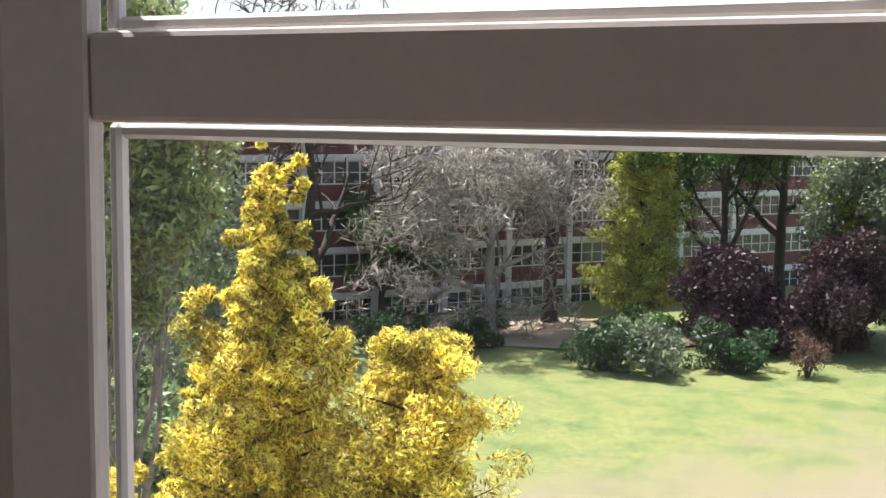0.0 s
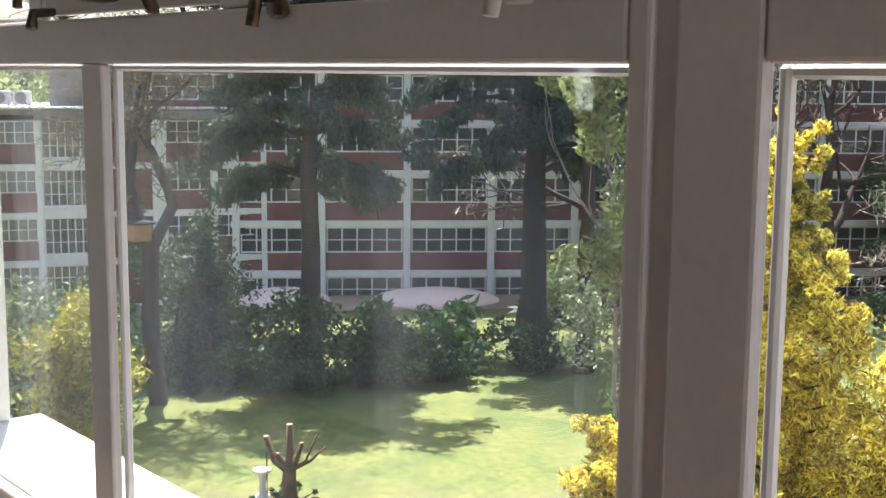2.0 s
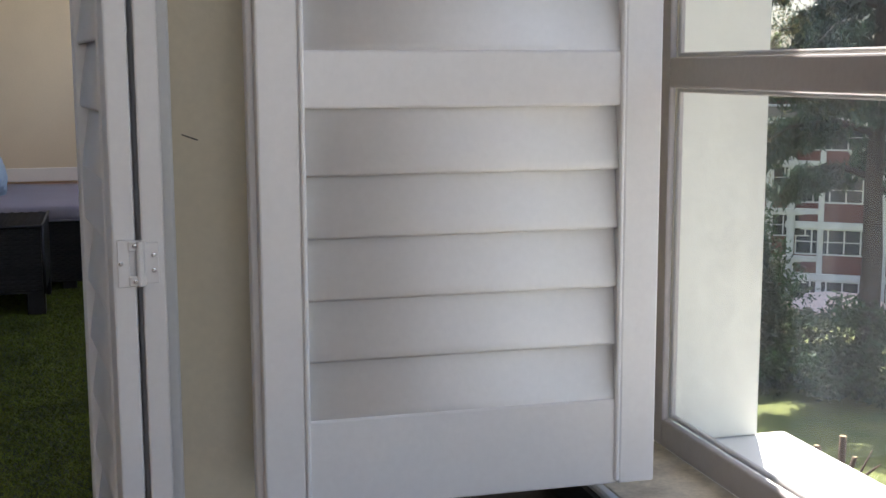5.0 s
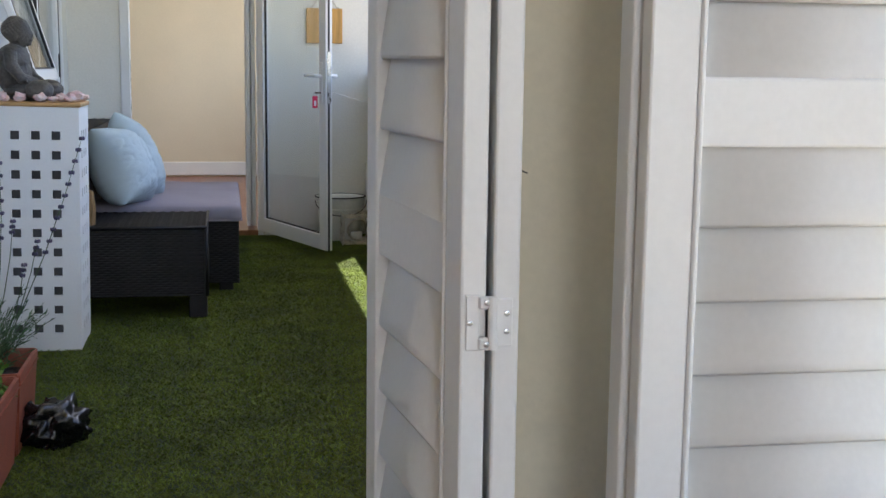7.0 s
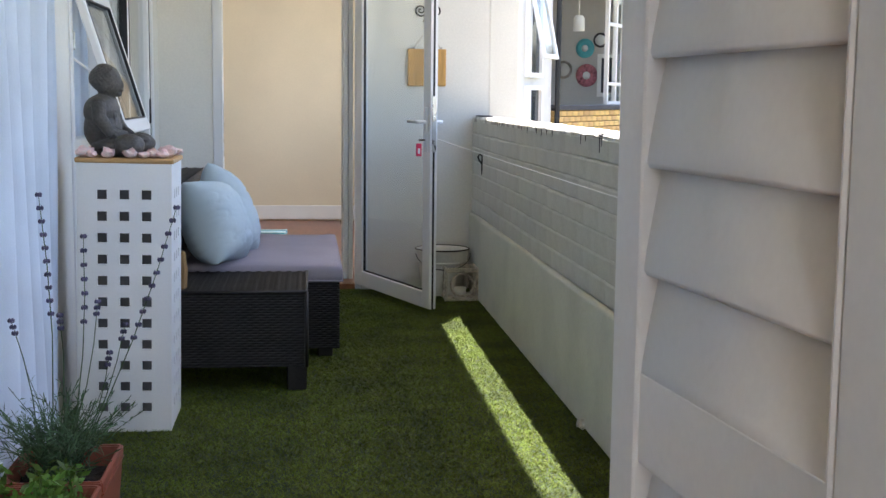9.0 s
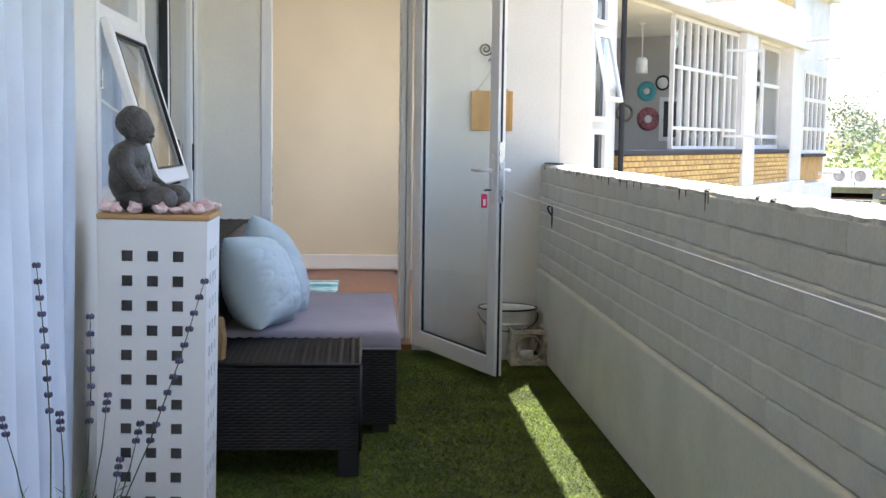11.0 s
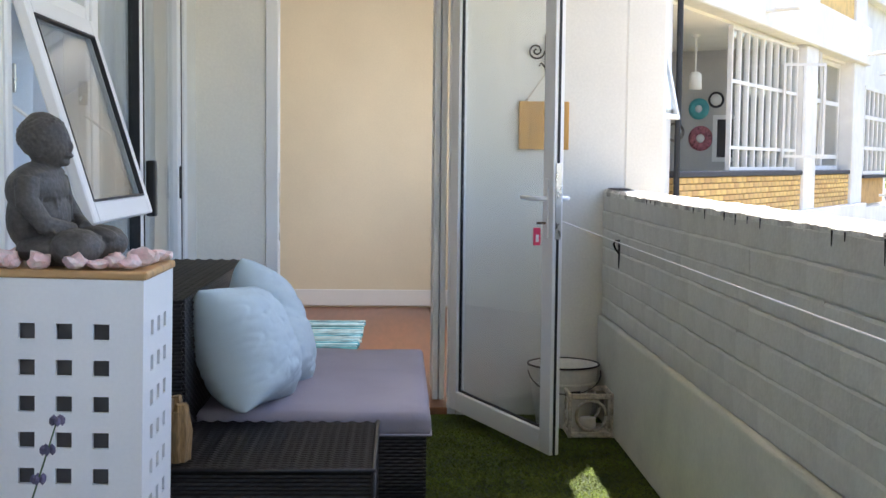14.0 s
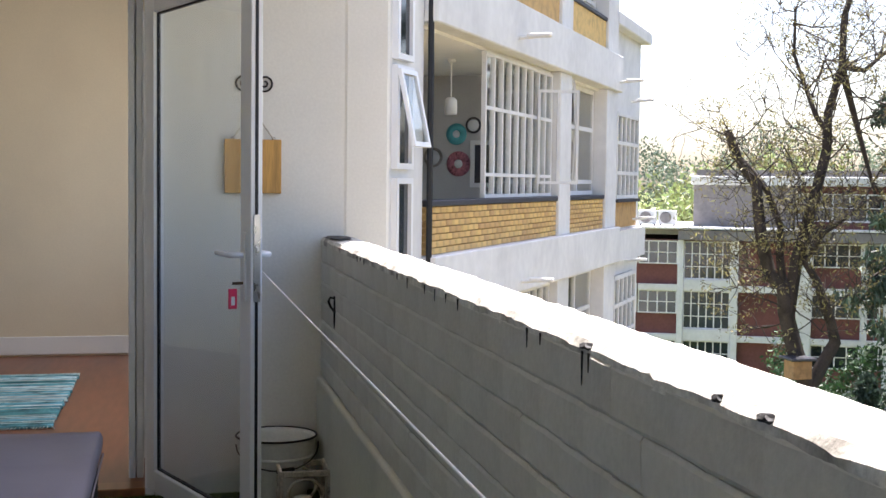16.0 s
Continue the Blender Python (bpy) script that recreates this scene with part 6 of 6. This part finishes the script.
def cushion(place, size, thick, seed, label):
    b = bmesh.new()
    n = 44
    grids = []
    for side in (1, -1):
        g = []
        for i in range(n + 1):
            row = []
            for j in range(n + 1):
                u, v = 2 * i / n - 1, 2 * j / n - 1
                pinch = 1 - 0.06 * (1 - u * u) * abs(v) ** 3
                pinch2 = 1 - 0.06 * (1 - v * v) * abs(u) ** 3
                h = max(0.0, (1 - abs(u) ** 2.6) * (1 - abs(v) ** 2.6)) ** 0.48
                edge = max(abs(u), abs(v)) ** 3
                wr = 0.005 * noise.noise(Vector((u * 1.5 + seed, v * 2.5, side))) + 0.010 * edge * noise.noise(Vector((u * 3 + seed, v * 9, side))) - 0.045 * max(0.0, 0.16 - abs(noise.noise(Vector((u * 1.3 + seed, v * 4.2 - u * 0.8, side * 2))))) - 0.03 * max(0.0, 0.12 - abs(noise.noise(Vector((u * 2.2 - v + seed * 2, v * 7.0, side * 3)))))
                row.append(b.verts.new((u * size / 2 * pinch2, side * (thick / 2 * h + wr * min(1, h * 1.5)), v * size / 2 * pinch)))
            g.append(row)
        grids.append(g)
    for g, s in zip(grids, (1, -1)):
        for i in range(n):
            for j in range(n):
                q = (g[i][j], g[i + 1][j], g[i + 1][j + 1], g[i][j + 1])
                b.faces.new(q if s < 0 else q[::-1])
    bmesh.ops.remove_doubles(b, verts=b.verts, dist=0.0015)
    ob = part("scatter_cushion", b, BLUE_FABRIC, None, "", True, place)
    sb = ob.modifiers.new("smooth", "SUBSURF")
    sb.levels = sb.render_levels = 1
    return tagged(ob, label, "cushion", "scatter cushions")


cushion(pose(-0.312, 6.47, 0.618, -24, 4, 76), 0.40, 0.29, 3.0, "pale blue linen scatter cushion leaning on the sofa back")
cushion(pose(-0.268, 6.86, 0.618, -22, 20, 84), 0.43, 0.25, 8.0, "pale blue linen scatter cushion behind the other cushion")

log = thing("split_log", pose(-0.42, 5.84, 0.413, 0, 0, 20), "rough split log standing on the ottoman", "log")
for k in range(7):
    a = k * 0.9
    b = tube([(0.022 * math.cos(a), 0.022 * math.sin(a), 0), (0.025 * math.cos(a), 0.025 * math.sin(a), 0.08), (0.022 * math.cos(a + 0.2), 0.026 * math.sin(a), 0.15 + 0.02 * math.sin(k * 2.1))], [0.020, 0.022, 0.014], 6)
    for v in b.verts:
        v.co += Vector((noise.noise(v.co * 60), noise.noise(v.co * 60 + Vector((9, 0, 0))), 0)) * 0.006
    part("splinter", b, LOG, log)


# ---- planters, lavender and bag ----
def planter(y0, y1, x0, x1, H=0.25):
    th = thing("planter", ((x0 + x1) / 2, (y0 + y1) / 2, 0), "terracotta coloured rectangular planter with dark soil", "planter", "terracotta planters")
    w, d = (x1 - x0) / 2, (y1 - y0) / 2
    b = bmesh.new()
    rings = []
    for k, z in ((0.86, 0.0), (0.985, H - 0.03), (1.0, H - 0.03), (1.0, H), (0.91, H), (0.86, 0.03)):
        rings.append([b.verts.new((sx * w * k, sy * d * k, z)) for sx, sy in ((-1, -1), (1, -1), (1, 1), (-1, 1))])
    for r0, r1 in zip(rings, rings[1:]):
        for i in range(4):
            b.faces.new((r0[i], r0[(i + 1) % 4], r1[(i + 1) % 4], r1[i]))
    b.faces.new(rings[0][::-1])
    b.faces.new(rings[-1])
    bmesh.ops.bevel(b, geom=[e for e in b.edges], offset=0.004, segments=2, affect="EDGES")
    part("trough", b, TERRA, th)
    s = bmesh.new()
    bmesh.ops.create_grid(s, x_segments=14, y_segments=14, size=1)
    for v in s.verts:
        v.co = Vector((v.co.x * w * 0.90, v.co.y * d * 0.90, H - 0.055 + 0.012 * noise.noise(v.co * 5)))
    part("soil", s, SOIL, th)


planter(3.815, 4.155, -0.645, -0.388)
planter(3.46, 3.80, -0.645, -0.388)


def lavender(cx, cy, z, seed):
    r = rng(seed)
    th = thing("lavender_plant", (cx, cy, z), "lavender plant with tall flower spikes in the planter", "plant")
    b = bmesh.new()
    for k in range(170):
        a, lean = r.uniform(0, 2 * math.pi), r.uniform(0.1, 1.0) ** 0.7
        L = r.uniform(0.10, 0.25)
        p0 = Vector((r.normal() * 0.03, r.normal() * 0.03, r.uniform(0, 0.06)))
        d = Vector((math.cos(a) * lean, math.sin(a) * lean, 1.1 - 0.5 * lean)).normalized()
        q = p0 + d * L
        tube([p0, p0.lerp(q, 0.5) + Vector((0, 0, 0.01)), q], [0.0016, 0.0013, 0.0008], 3, bm=b, closed_ends=False)
        for j in range(8):
            c = p0.lerp(q, 0.25 + 0.75 * j / 8)
            s = (Vector(r.normal(size=3)) + d * 0.9).normalized()
            n = s.cross(d).normalized() * 0.0022
            ln = r.uniform(0.022, 0.045)
            e = c + s * ln + Vector((0, 0, -0.004))
            m = c + s * ln * 0.5
            b.faces.new([b.verts.new(t) for t in (c, m + n, e, m - n)])
    part("leaves", b, LAV_LEAF, th)
    spikes = (((-0.02, 0.0), (-0.03, 0.0, 0.745), 0.34), ((0.02, 0.01), (0.08, -0.01, 0.64), 0.26), ((0.04, 0.0), (0.31, 0.03, 0.71), 0.40), ((0.03, 0.02), (0.17, 0.05, 0.40), 0.06),
              ((0.0, 0.03), (0.10, 0.06, 0.46), 0.05), ((-0.05, 0.0), (-0.11, 0.01, 0.42), 0.05), ((0.03, -0.02), (0.14, -0.02, 0.34), 0.05), ((-0.01, -0.02), (0.02, -0.03, 0.44), 0.05))
    for (ax, ay), (ex, ey, ez), buds in spikes:
        st, fl = bmesh.new(), bmesh.new()
        pts = [Vector((ax, ay, 0.02)).lerp(Vector((ex, ey, ez)), f) + Vector((0.02 * math.sin(f * 3.1), 0, 0)) for f in (0, 0.25, 0.5, 0.75, 1)]
        tube(pts, [0.0022, 0.002, 0.0018, 0.0016, 0.001], 4, bm=st, closed_ends=False)
        n = max(3, int(buds / 0.034))
        L = (pts[-1] - pts[0]).length
        for i in range(n):
            f = 1 - buds / L * i / n
            k = min(3, int(f * 4))
            c = pts[k].lerp(pts[k + 1], f * 4 - k)
            for q in range(5):
                a = 1.26 * q + i
                blob(0.0040, 0.0040, 0.0065, at=(c.x + 0.0058 * math.cos(a), c.y + 0.0058 * math.sin(a), c.z), bm=fl, detail=1)
        s = part("stalk", st, LAV_LEAF, th)
        tagged(part("flower_spike", fl, LAV_FLOWER, s, "grey violet lavender buds"), kind="stuff")


lavender(-0.535, 4.02, 0.195, 5)
v, f = leaf_quads(np.array([(x, y, 0.04 + 0.05 * math.sin(x * 40)) for x in np.linspace(-0.1, 0.09, 7) for y in np.linspace(-0.1, 0.1, 6)]), 0.05, 22, 0.013, 8, 0.8, 0, 1.2)
herb = from_arrays("herb_plant", v, f, HERB)
herb.matrix_basis = pose(-0.53, 3.70, 0.195)
tagged(herb, "low bright green herb in the front planter", "plant")
b = blob(0.13, 0.115, 0.085, 0.55, 3.2, 4, at=(0, 0, 0.06))
for v in b.verts:
    v.co += Vector((noise.noise(v.co * 22), noise.noise(v.co * 22 + Vector((5, 5, 5))), noise.noise(v.co * 25 + Vector((9, 1, 2))))) * 0.020
    v.co.z = max(v.co.z, 0.001)
tagged(part("bin_bag", b, BAG, None, "", True, pose(-0.325, 3.95, 0.0, 0, 0, 30) @ Matrix.Diagonal((0.74, 0.74, 0.9, 1))), "crumpled shiny black plastic bag on the turf", "plastic bag")


# ---- far corner ----
def bucket():
    th = thing("enamel_bucket", (0.925, 8.19, 0), "cream enamel bucket with a black rim and wire handle", "bucket")
    part("body", lathe([(0.118, 0.0), (0.122, 0.01), (0.158, 0.265), (0.163, 0.28), (0.158, 0.28), (0.152, 0.262), (0.115, 0.02), (0.02, 0.018)], 36), ENAMEL, th, "", True)
    b = bmesh.new()
    tube([(0.163 * math.cos(a), 0.163 * math.sin(a), 0.281) for a in np.linspace(0, 2 * math.pi, 37)], 0.0045, 8, bm=b)
    part("rim", b, IRON, th, "black rolled rim", True)
    part("hoop", lathe([(0.1485, 0.195), (0.1525, 0.198), (0.1535, 0.206), (0.149, 0.21)], 36), ENAMEL, th, "", True)
    pts = [(0.166 * math.cos(a), -0.04 - 0.135 * math.sin(a), 0.255 - 0.085 * math.sin(a)) for a in np.linspace(0, math.pi, 15)]
    part("handle", tube(pts, 0.003, 6), IRON, th, "wire bail handle", True)
    part("grip", tube([(0.055, -0.178, 0.178), (-0.015, -0.182, 0.172)], 0.009, 10), IRON, th, "", True)


bucket()


def lantern():
    th = thing("wooden_lantern", (1.012, 7.995, 0), "small whitewashed wooden cube lantern with round openings", "lantern")
    s, t = 0.094, 0.016
    for sx in (-1, 1):
        for sy in (-1, 1):
            part("post", box(sx * s - t / 2, sx * s + t / 2, sy * s - t / 2, sy * s + t / 2, 0.0, 0.198, bevel=0.003), LANTERN_WOOD, th)
    for z in (0.014, 0.184):
        for sg in (-1, 1):
            part("rail", box(-s + t / 2, s - t / 2, sg * s - t / 2 + 0.001, sg * s + t / 2 - 0.001, z - 0.012, z + 0.012, bevel=0.003), LANTERN_WOOD, th)
            part("rail", box(sg * s - t / 2 + 0.001, sg * s + t / 2 - 0.001, -s + t / 2, s - t / 2, z - 0.012, z + 0.012, bevel=0.003), LANTERN_WOOD, th)
    part("base", box(-s, s, -s, s, 0.004, 0.012), LANTERN_WOOD, th)
    ring = [(0.066 * math.cos(a), 0, 0.098 + 0.066 * math.sin(a)) for a in np.linspace(0, 2 * math.pi, 25)]
    for k in range(2):
        part("hoop", tube(ring, 0.007, 6), LANTERN_WOOD, th, "", True, pose(0, (-1) ** k * -s * 0.98, 0))
        part("hoop", tube(ring, 0.007, 6), LANTERN_WOOD, th, "", True, pose((-1) ** k * s * 0.98, 0, 0, 0, 0, 90))
    part("candle", lathe([(0.036, 0.013), (0.036, 0.07), (0.008, 0.068)], 18), ENAMEL, th, "short cream candle", True)


lantern()


def wall_board():
    th = thing("pine_board", (0.838, END_Y - 0.012, 1.374), "varnished pine board hanging from a cord", "wall board")
    part("plank", box(-0.117, 0.117, -0.011, 0.010, -0.112, 0.112, bevel=0.003, segs=2), PINE, th)
    part("cord", tube([(-0.085, -0.006, 0.112), (0.0, 0.0, 0.235), (0.085, -0.006, 0.112)], 0.0032, 5), LANTERN_WOOD, th)
    for x in (-0.085, 0.085):
        part("ring", tube([(x + 0.006 * math.cos(a), -0.006, 0.115 + 0.006 * math.sin(a)) for a in np.linspace(0, 6.28, 9)], 0.0015, 4), IRON, th)
    sc = thing("iron_scroll_hook", (0.842, END_Y - 0.008, 1.70), "black wrought iron scroll hook on the wall", "hook")
    for sg in (-1, 1):
        pts = []
        for i in range(30):
            a = i / 29 * 3.6 * math.pi
            rr = 0.040 * (1 - i / 33)
            pts.append((sg * (0.044 - 0.0) + sg * rr * math.cos(a + math.pi) * 1.0, 0, 0.02 + rr * math.sin(a + math.pi)))
        part("scroll", tube(pts, 0.0042, 6), IRON, sc, "", True)
    part("stem", tube([(0, 0, 0.10), (0, 0, -0.06), (0, -0.02, -0.09), (0, -0.03, -0.075)], 0.0045, 6), IRON, sc, "", True)
    for sg in (-1, 1):
        part("curl", tube([(0, 0, 0.06 - 0.12 * (sg < 0)), (sg * 0.02, 0, 0.085 - 0.12 * (sg < 0)), (sg * 0.03, 0, 0.07 - 0.12 * (sg < 0))], 0.004, 6), IRON, sc, "", True)


wall_board()
pts = [(0.862 - 0.02 * f, END_Y - 0.002 - 6.45 * f, 0.952 + 0.018 * f - 0.004 * math.sin(math.pi * f)) for f in np.linspace(0, 1, 18)]
line = part("washing_line", tube(pts, 0.0024, 6), ROPE, None, "", True)
tagged(line, "thin white washing line stretched along the balcony", "washing line")
b = tube([(0, 0, 0.03), (-0.02, 0, 0.035), (-0.028, 0, 0.02), (-0.02, 0, 0.0), (-0.005, 0, -0.02)], 0.005, 6)
tube([(-0.004, -0.012, 0.02), (-0.006, -0.012, -0.05), (-0.006, -0.012, -0.085)], [0.005, 0.004, 0.002], 6, bm=b)
box(-0.006, 0.0, -0.02, 0.02, -0.01, 0.04, bm=b, bevel=0.002)
tagged(part("wall_hook", b, IRON, None, "", True, pose(1.130, 7.94, 0.83)), "rusty iron line hook on the parapet", "hook")
b = blob(0.02, 0.025, 0.02, 0.6, 3, 2, at=(0, 0, 0.018))
tagged(part("mortar_crumb", b, PARAPET_TOP, None, "", False, pose(1.105, 5.10, 0.0)), "chipped mortar crumb beside the parapet", "rubble")
b = box(0, 0.022, -0.0006, 0.0005, -0.0008, 0.0008)
tagged(part("wall_scratch", b, DARK_STAIN, None, "", False, pose(0.515, CROSS_Y - 0.0008, 1.022, 0, 20, 0)), "short dark scratch on the cream wall", "scratch")


# ---- rag rug ----
def rug():
    th = thing("rag_rug", (0, 0, ROOM_Z - 0.010), "turquoise and white woven rag rug with fringes", "rug")
    c = [Vector((-0.77, 9.75)), Vector((-0.095, 9.77)), Vector((-0.075, 11.5)), Vector((-0.765, 11.49))]
    r = rng(3)
    a, p = bmesh.new(), bmesh.new()
    n = 84
    for i in range(n):
        f = i / n
        l, q = c[0].lerp(c[3], f), c[1].lerp(c[2], f)
        b = a if r.uniform() < 0.62 else p
        pts = [(l.x + (q.x - l.x) * k / 8 + (r.normal() * 0.006), l.y + (q.y - l.y) * k / 8 + r.normal() * 0.002, 0.006) for k in range(9)]
        tube(pts, 0.0115, 5, bm=b)
    tagged(part("woven_blue", a, RUG_BLUE, th, "", True), kind="stuff")
    tagged(part("woven_pale", p, RUG_PALE, th, "", True), kind="stuff")
    fr = bmesh.new()
    for e, g, s in ((c[0], c[1], -1), (c[3], c[2], 1)):
        for k in range(40):
            u = e.lerp(g, k / 39)
            tube([(u.x, u.y, 0.008), (u.x + r.normal() * 0.012, u.y + s * 0.05, 0.004)], 0.0025, 4, bm=fr)
    part("fringe", fr, RUG_PALE, th, "", True)


rug()
# ---- artificial grass ----
r = rng(21)
N = 300000
px, py = r.uniform(-0.77, 1.127, N), 1.90 + (END_Y - 1.90) * r.uniform(0, 1, N)
h = r.uniform(0.005, 0.012, N)
a = r.uniform(0, 2 * np.pi, N)
lean = r.normal(size=(N, 2)) * 0.013
w = 0.0022
base = np.stack([px, py, np.zeros(N)], 1)
side = np.stack([np.cos(a) * w, np.sin(a) * w, np.zeros(N)], 1)
tip = base + np.stack([lean[:, 0], lean[:, 1], h], 1)
v = np.stack([base - side, base + side, tip], 1).reshape(-1, 3)
grass = from_arrays("artificial_grass", v, np.arange(len(v)).reshape(-1, 3), TURF)
tagged(grass, "dense dark green artificial grass on the balcony floor", "grass", kind="stuff")

# ---- pieces of walls ----
core = bpy.data.objects["parapet_core"]
r = rng(4)
brick_mes = []
for k in range(4):
    b = bmesh.new()
    rings = []
    for i in range(6):
        f = i / 5
        e = 4 * f * (1 - f)
        lo, hi, out = (e * noise.noise(Vector((f * 3, k * 5.0, j))) for j in (0.3, 4.3, 8.3))
        lo, hi = 0.0022 + 0.004 * lo, 0.0795 + 0.004 * hi
        x = 0.0025 * out
        rings.append([b.verts.new((p, 0.235 * f, q)) for p, q in ((0.0145, lo - 0.0025), (x + 0.0042, lo - 0.0025), (x, lo + 0.005), (x, hi - 0.005), (x + 0.0042, hi + 0.0025), (0.0145, hi + 0.0025))])
    for p, q in zip(rings, rings[1:]):
        for j in range(5):
            b.faces.new((p[j], p[j + 1], q[j + 1], q[j]))
    b.faces.new(rings[0][::-1])
    b.faces.new(rings[-1])
    bmesh.ops.recalc_face_normals(b, faces=b.faces)
    brick_mes.append(shared("brick", b, PARAPET_PAINT))
for row in range(7):
    z = 0.488 + row * 0.0812
    y = 1.845 - (0.118 if row % 2 else 0.0)
    while y < END_Y - 0.02:
        y0, y1 = max(y, 1.845), min(y + 0.235, END_Y - 0.002)
        if y1 - y0 > 0.03:
            piece("brick", brick_mes[r.randint(4)], core, pose(1.1275 + 0.0016 * math.sin(row * 2.3 + y * 0.8) + r.uniform(-0.0006, 0.0006), y0 - 0.0008, z + 0.003 * math.sin(y * 1.7 + row) + r.uniform(-0.001, 0.001), r.normal() * 0.25, -1.2) @ Matrix.Diagonal((1, (y1 - y0 + 0.0016) / 0.235, 1, 1)))
        y += 0.235
# uneven painted coping with chips and bitumen drips
b = bmesh.new()
n, m = 260, 6
rows_ = []
for i in range(n + 1):
    y = 1.842 + (END_Y - 1.845) * i / n
    ring = []
    chip = 0.012 * max(0.0, noise.noise(Vector((y * 5.3, 1.0, 0))) - 0.15)
    for j, (x, z) in enumerate(((1.1265, 1.048), (1.1255, 1.066), (1.134, 1.079), (1.20, 1.082), (1.262, 1.077), (1.268, 1.066), (1.267, 1.048))):
        wob = 0.004 * noise.noise(Vector((y * 9, j * 3.1, 0))) + 0.003 * noise.noise(Vector((y * 31, j * 2.0, 5)))
        ring.append(b.verts.new((x + (wob * 0.8 if j in (0, 1, 5, 6) else 0) + (chip if j in (1, 2) else 0), y, z + wob * (j in (1, 2, 3, 4, 5)) - (chip * 1.2 if j in (1, 2, 3) else 0))))
    rows_.append(ring)
for p, q in zip(rows_, rows_[1:]):
    for j in range(m):
        b.faces.new((p[j], p[j + 1], q[j + 1], q[j]))
    b.faces.new((p[m], p[0], q[0], q[m]))
b.faces.new(rows_[0])
b.faces.new(rows_[-1][::-1])
bmesh.ops.recalc_face_normals(b, faces=b.faces)
structure("parapet_coping", b, PARAPET_TOP, "chipped sunlit white coping of the parapet")
tagged(part("coping_stain", blob(0.05, 0.16, 0.004, 0.3, 2, 3, at=(1.18, 8.24, 1.084)), DARK_STAIN), "black bitumen patch on the parapet top", "stain", "bitumen marks")
for y, L in ((7.35, 0.03), (7.28, 0.02), (7.20, 0.03), (6.6, 0.03), (6.45, 0.05), (6.22, 0.04), (6.10, 0.05), (5.98, 0.035), (5.86, 0.045), (5.32, 0.06), (5.24, 0.035), (5.02, 0.09), (4.99, 0.05)):
    d = tube([(1.1235, y, 1.062), (1.1238, y + 0.002, 1.062 - L * 0.6)], [0.0024, 0.001], 5)
    tagged(part("drip_mark", d, DARK_STAIN), "thin black bitumen drip on the parapet face", "stain", "bitumen marks")
for y, s in ((5.01, 0.020), (4.55, 0.012), (4.43, 0.016)):
    tagged(part("chip_mark", blob(s * 0.6, s, 0.006, 0.5, 3, 2, at=(1.129, y, 1.070)), DARK_STAIN), "dark chipped spot on the coping edge", "stain", "bitumen marks")

# tan bricks of the wing's open storey
b = box(0, 0.075, 0.004, 0.222, 0.004, 0.071, bevel=0.004)
me = shared("brick", b, TAN_BRICK)
for y0, y1 in ((0.06, 5.98), (6.72, 9.55)):
    for row in range(7):
        y = y0 - (0.113 if row % 2 else 0.0)
        while y < y1 - 0.02:
            a0, a1 = max(y, y0), min(y + 0.226, y1)
            if a1 - a0 > 0.04:
                piece("brick", me, wing, pose(-0.075 + r.uniform(-0.002, 0.002), a0, 0.503 + row * 0.0765) @ Matrix.Diagonal((1, (a1 - a0) / 0.226, 1, 1)))
            y += 0.226
for k in (-3, -2, -1, 1, 2):
    for y0, y1 in ((0.06, 5.98), (6.72, 9.55)):
        part("brick_band", box(-0.075, -0.002, y0, y1, 3.2 * k + 0.5, 3.2 * k + 1.038), TAN_BRICK, wing)
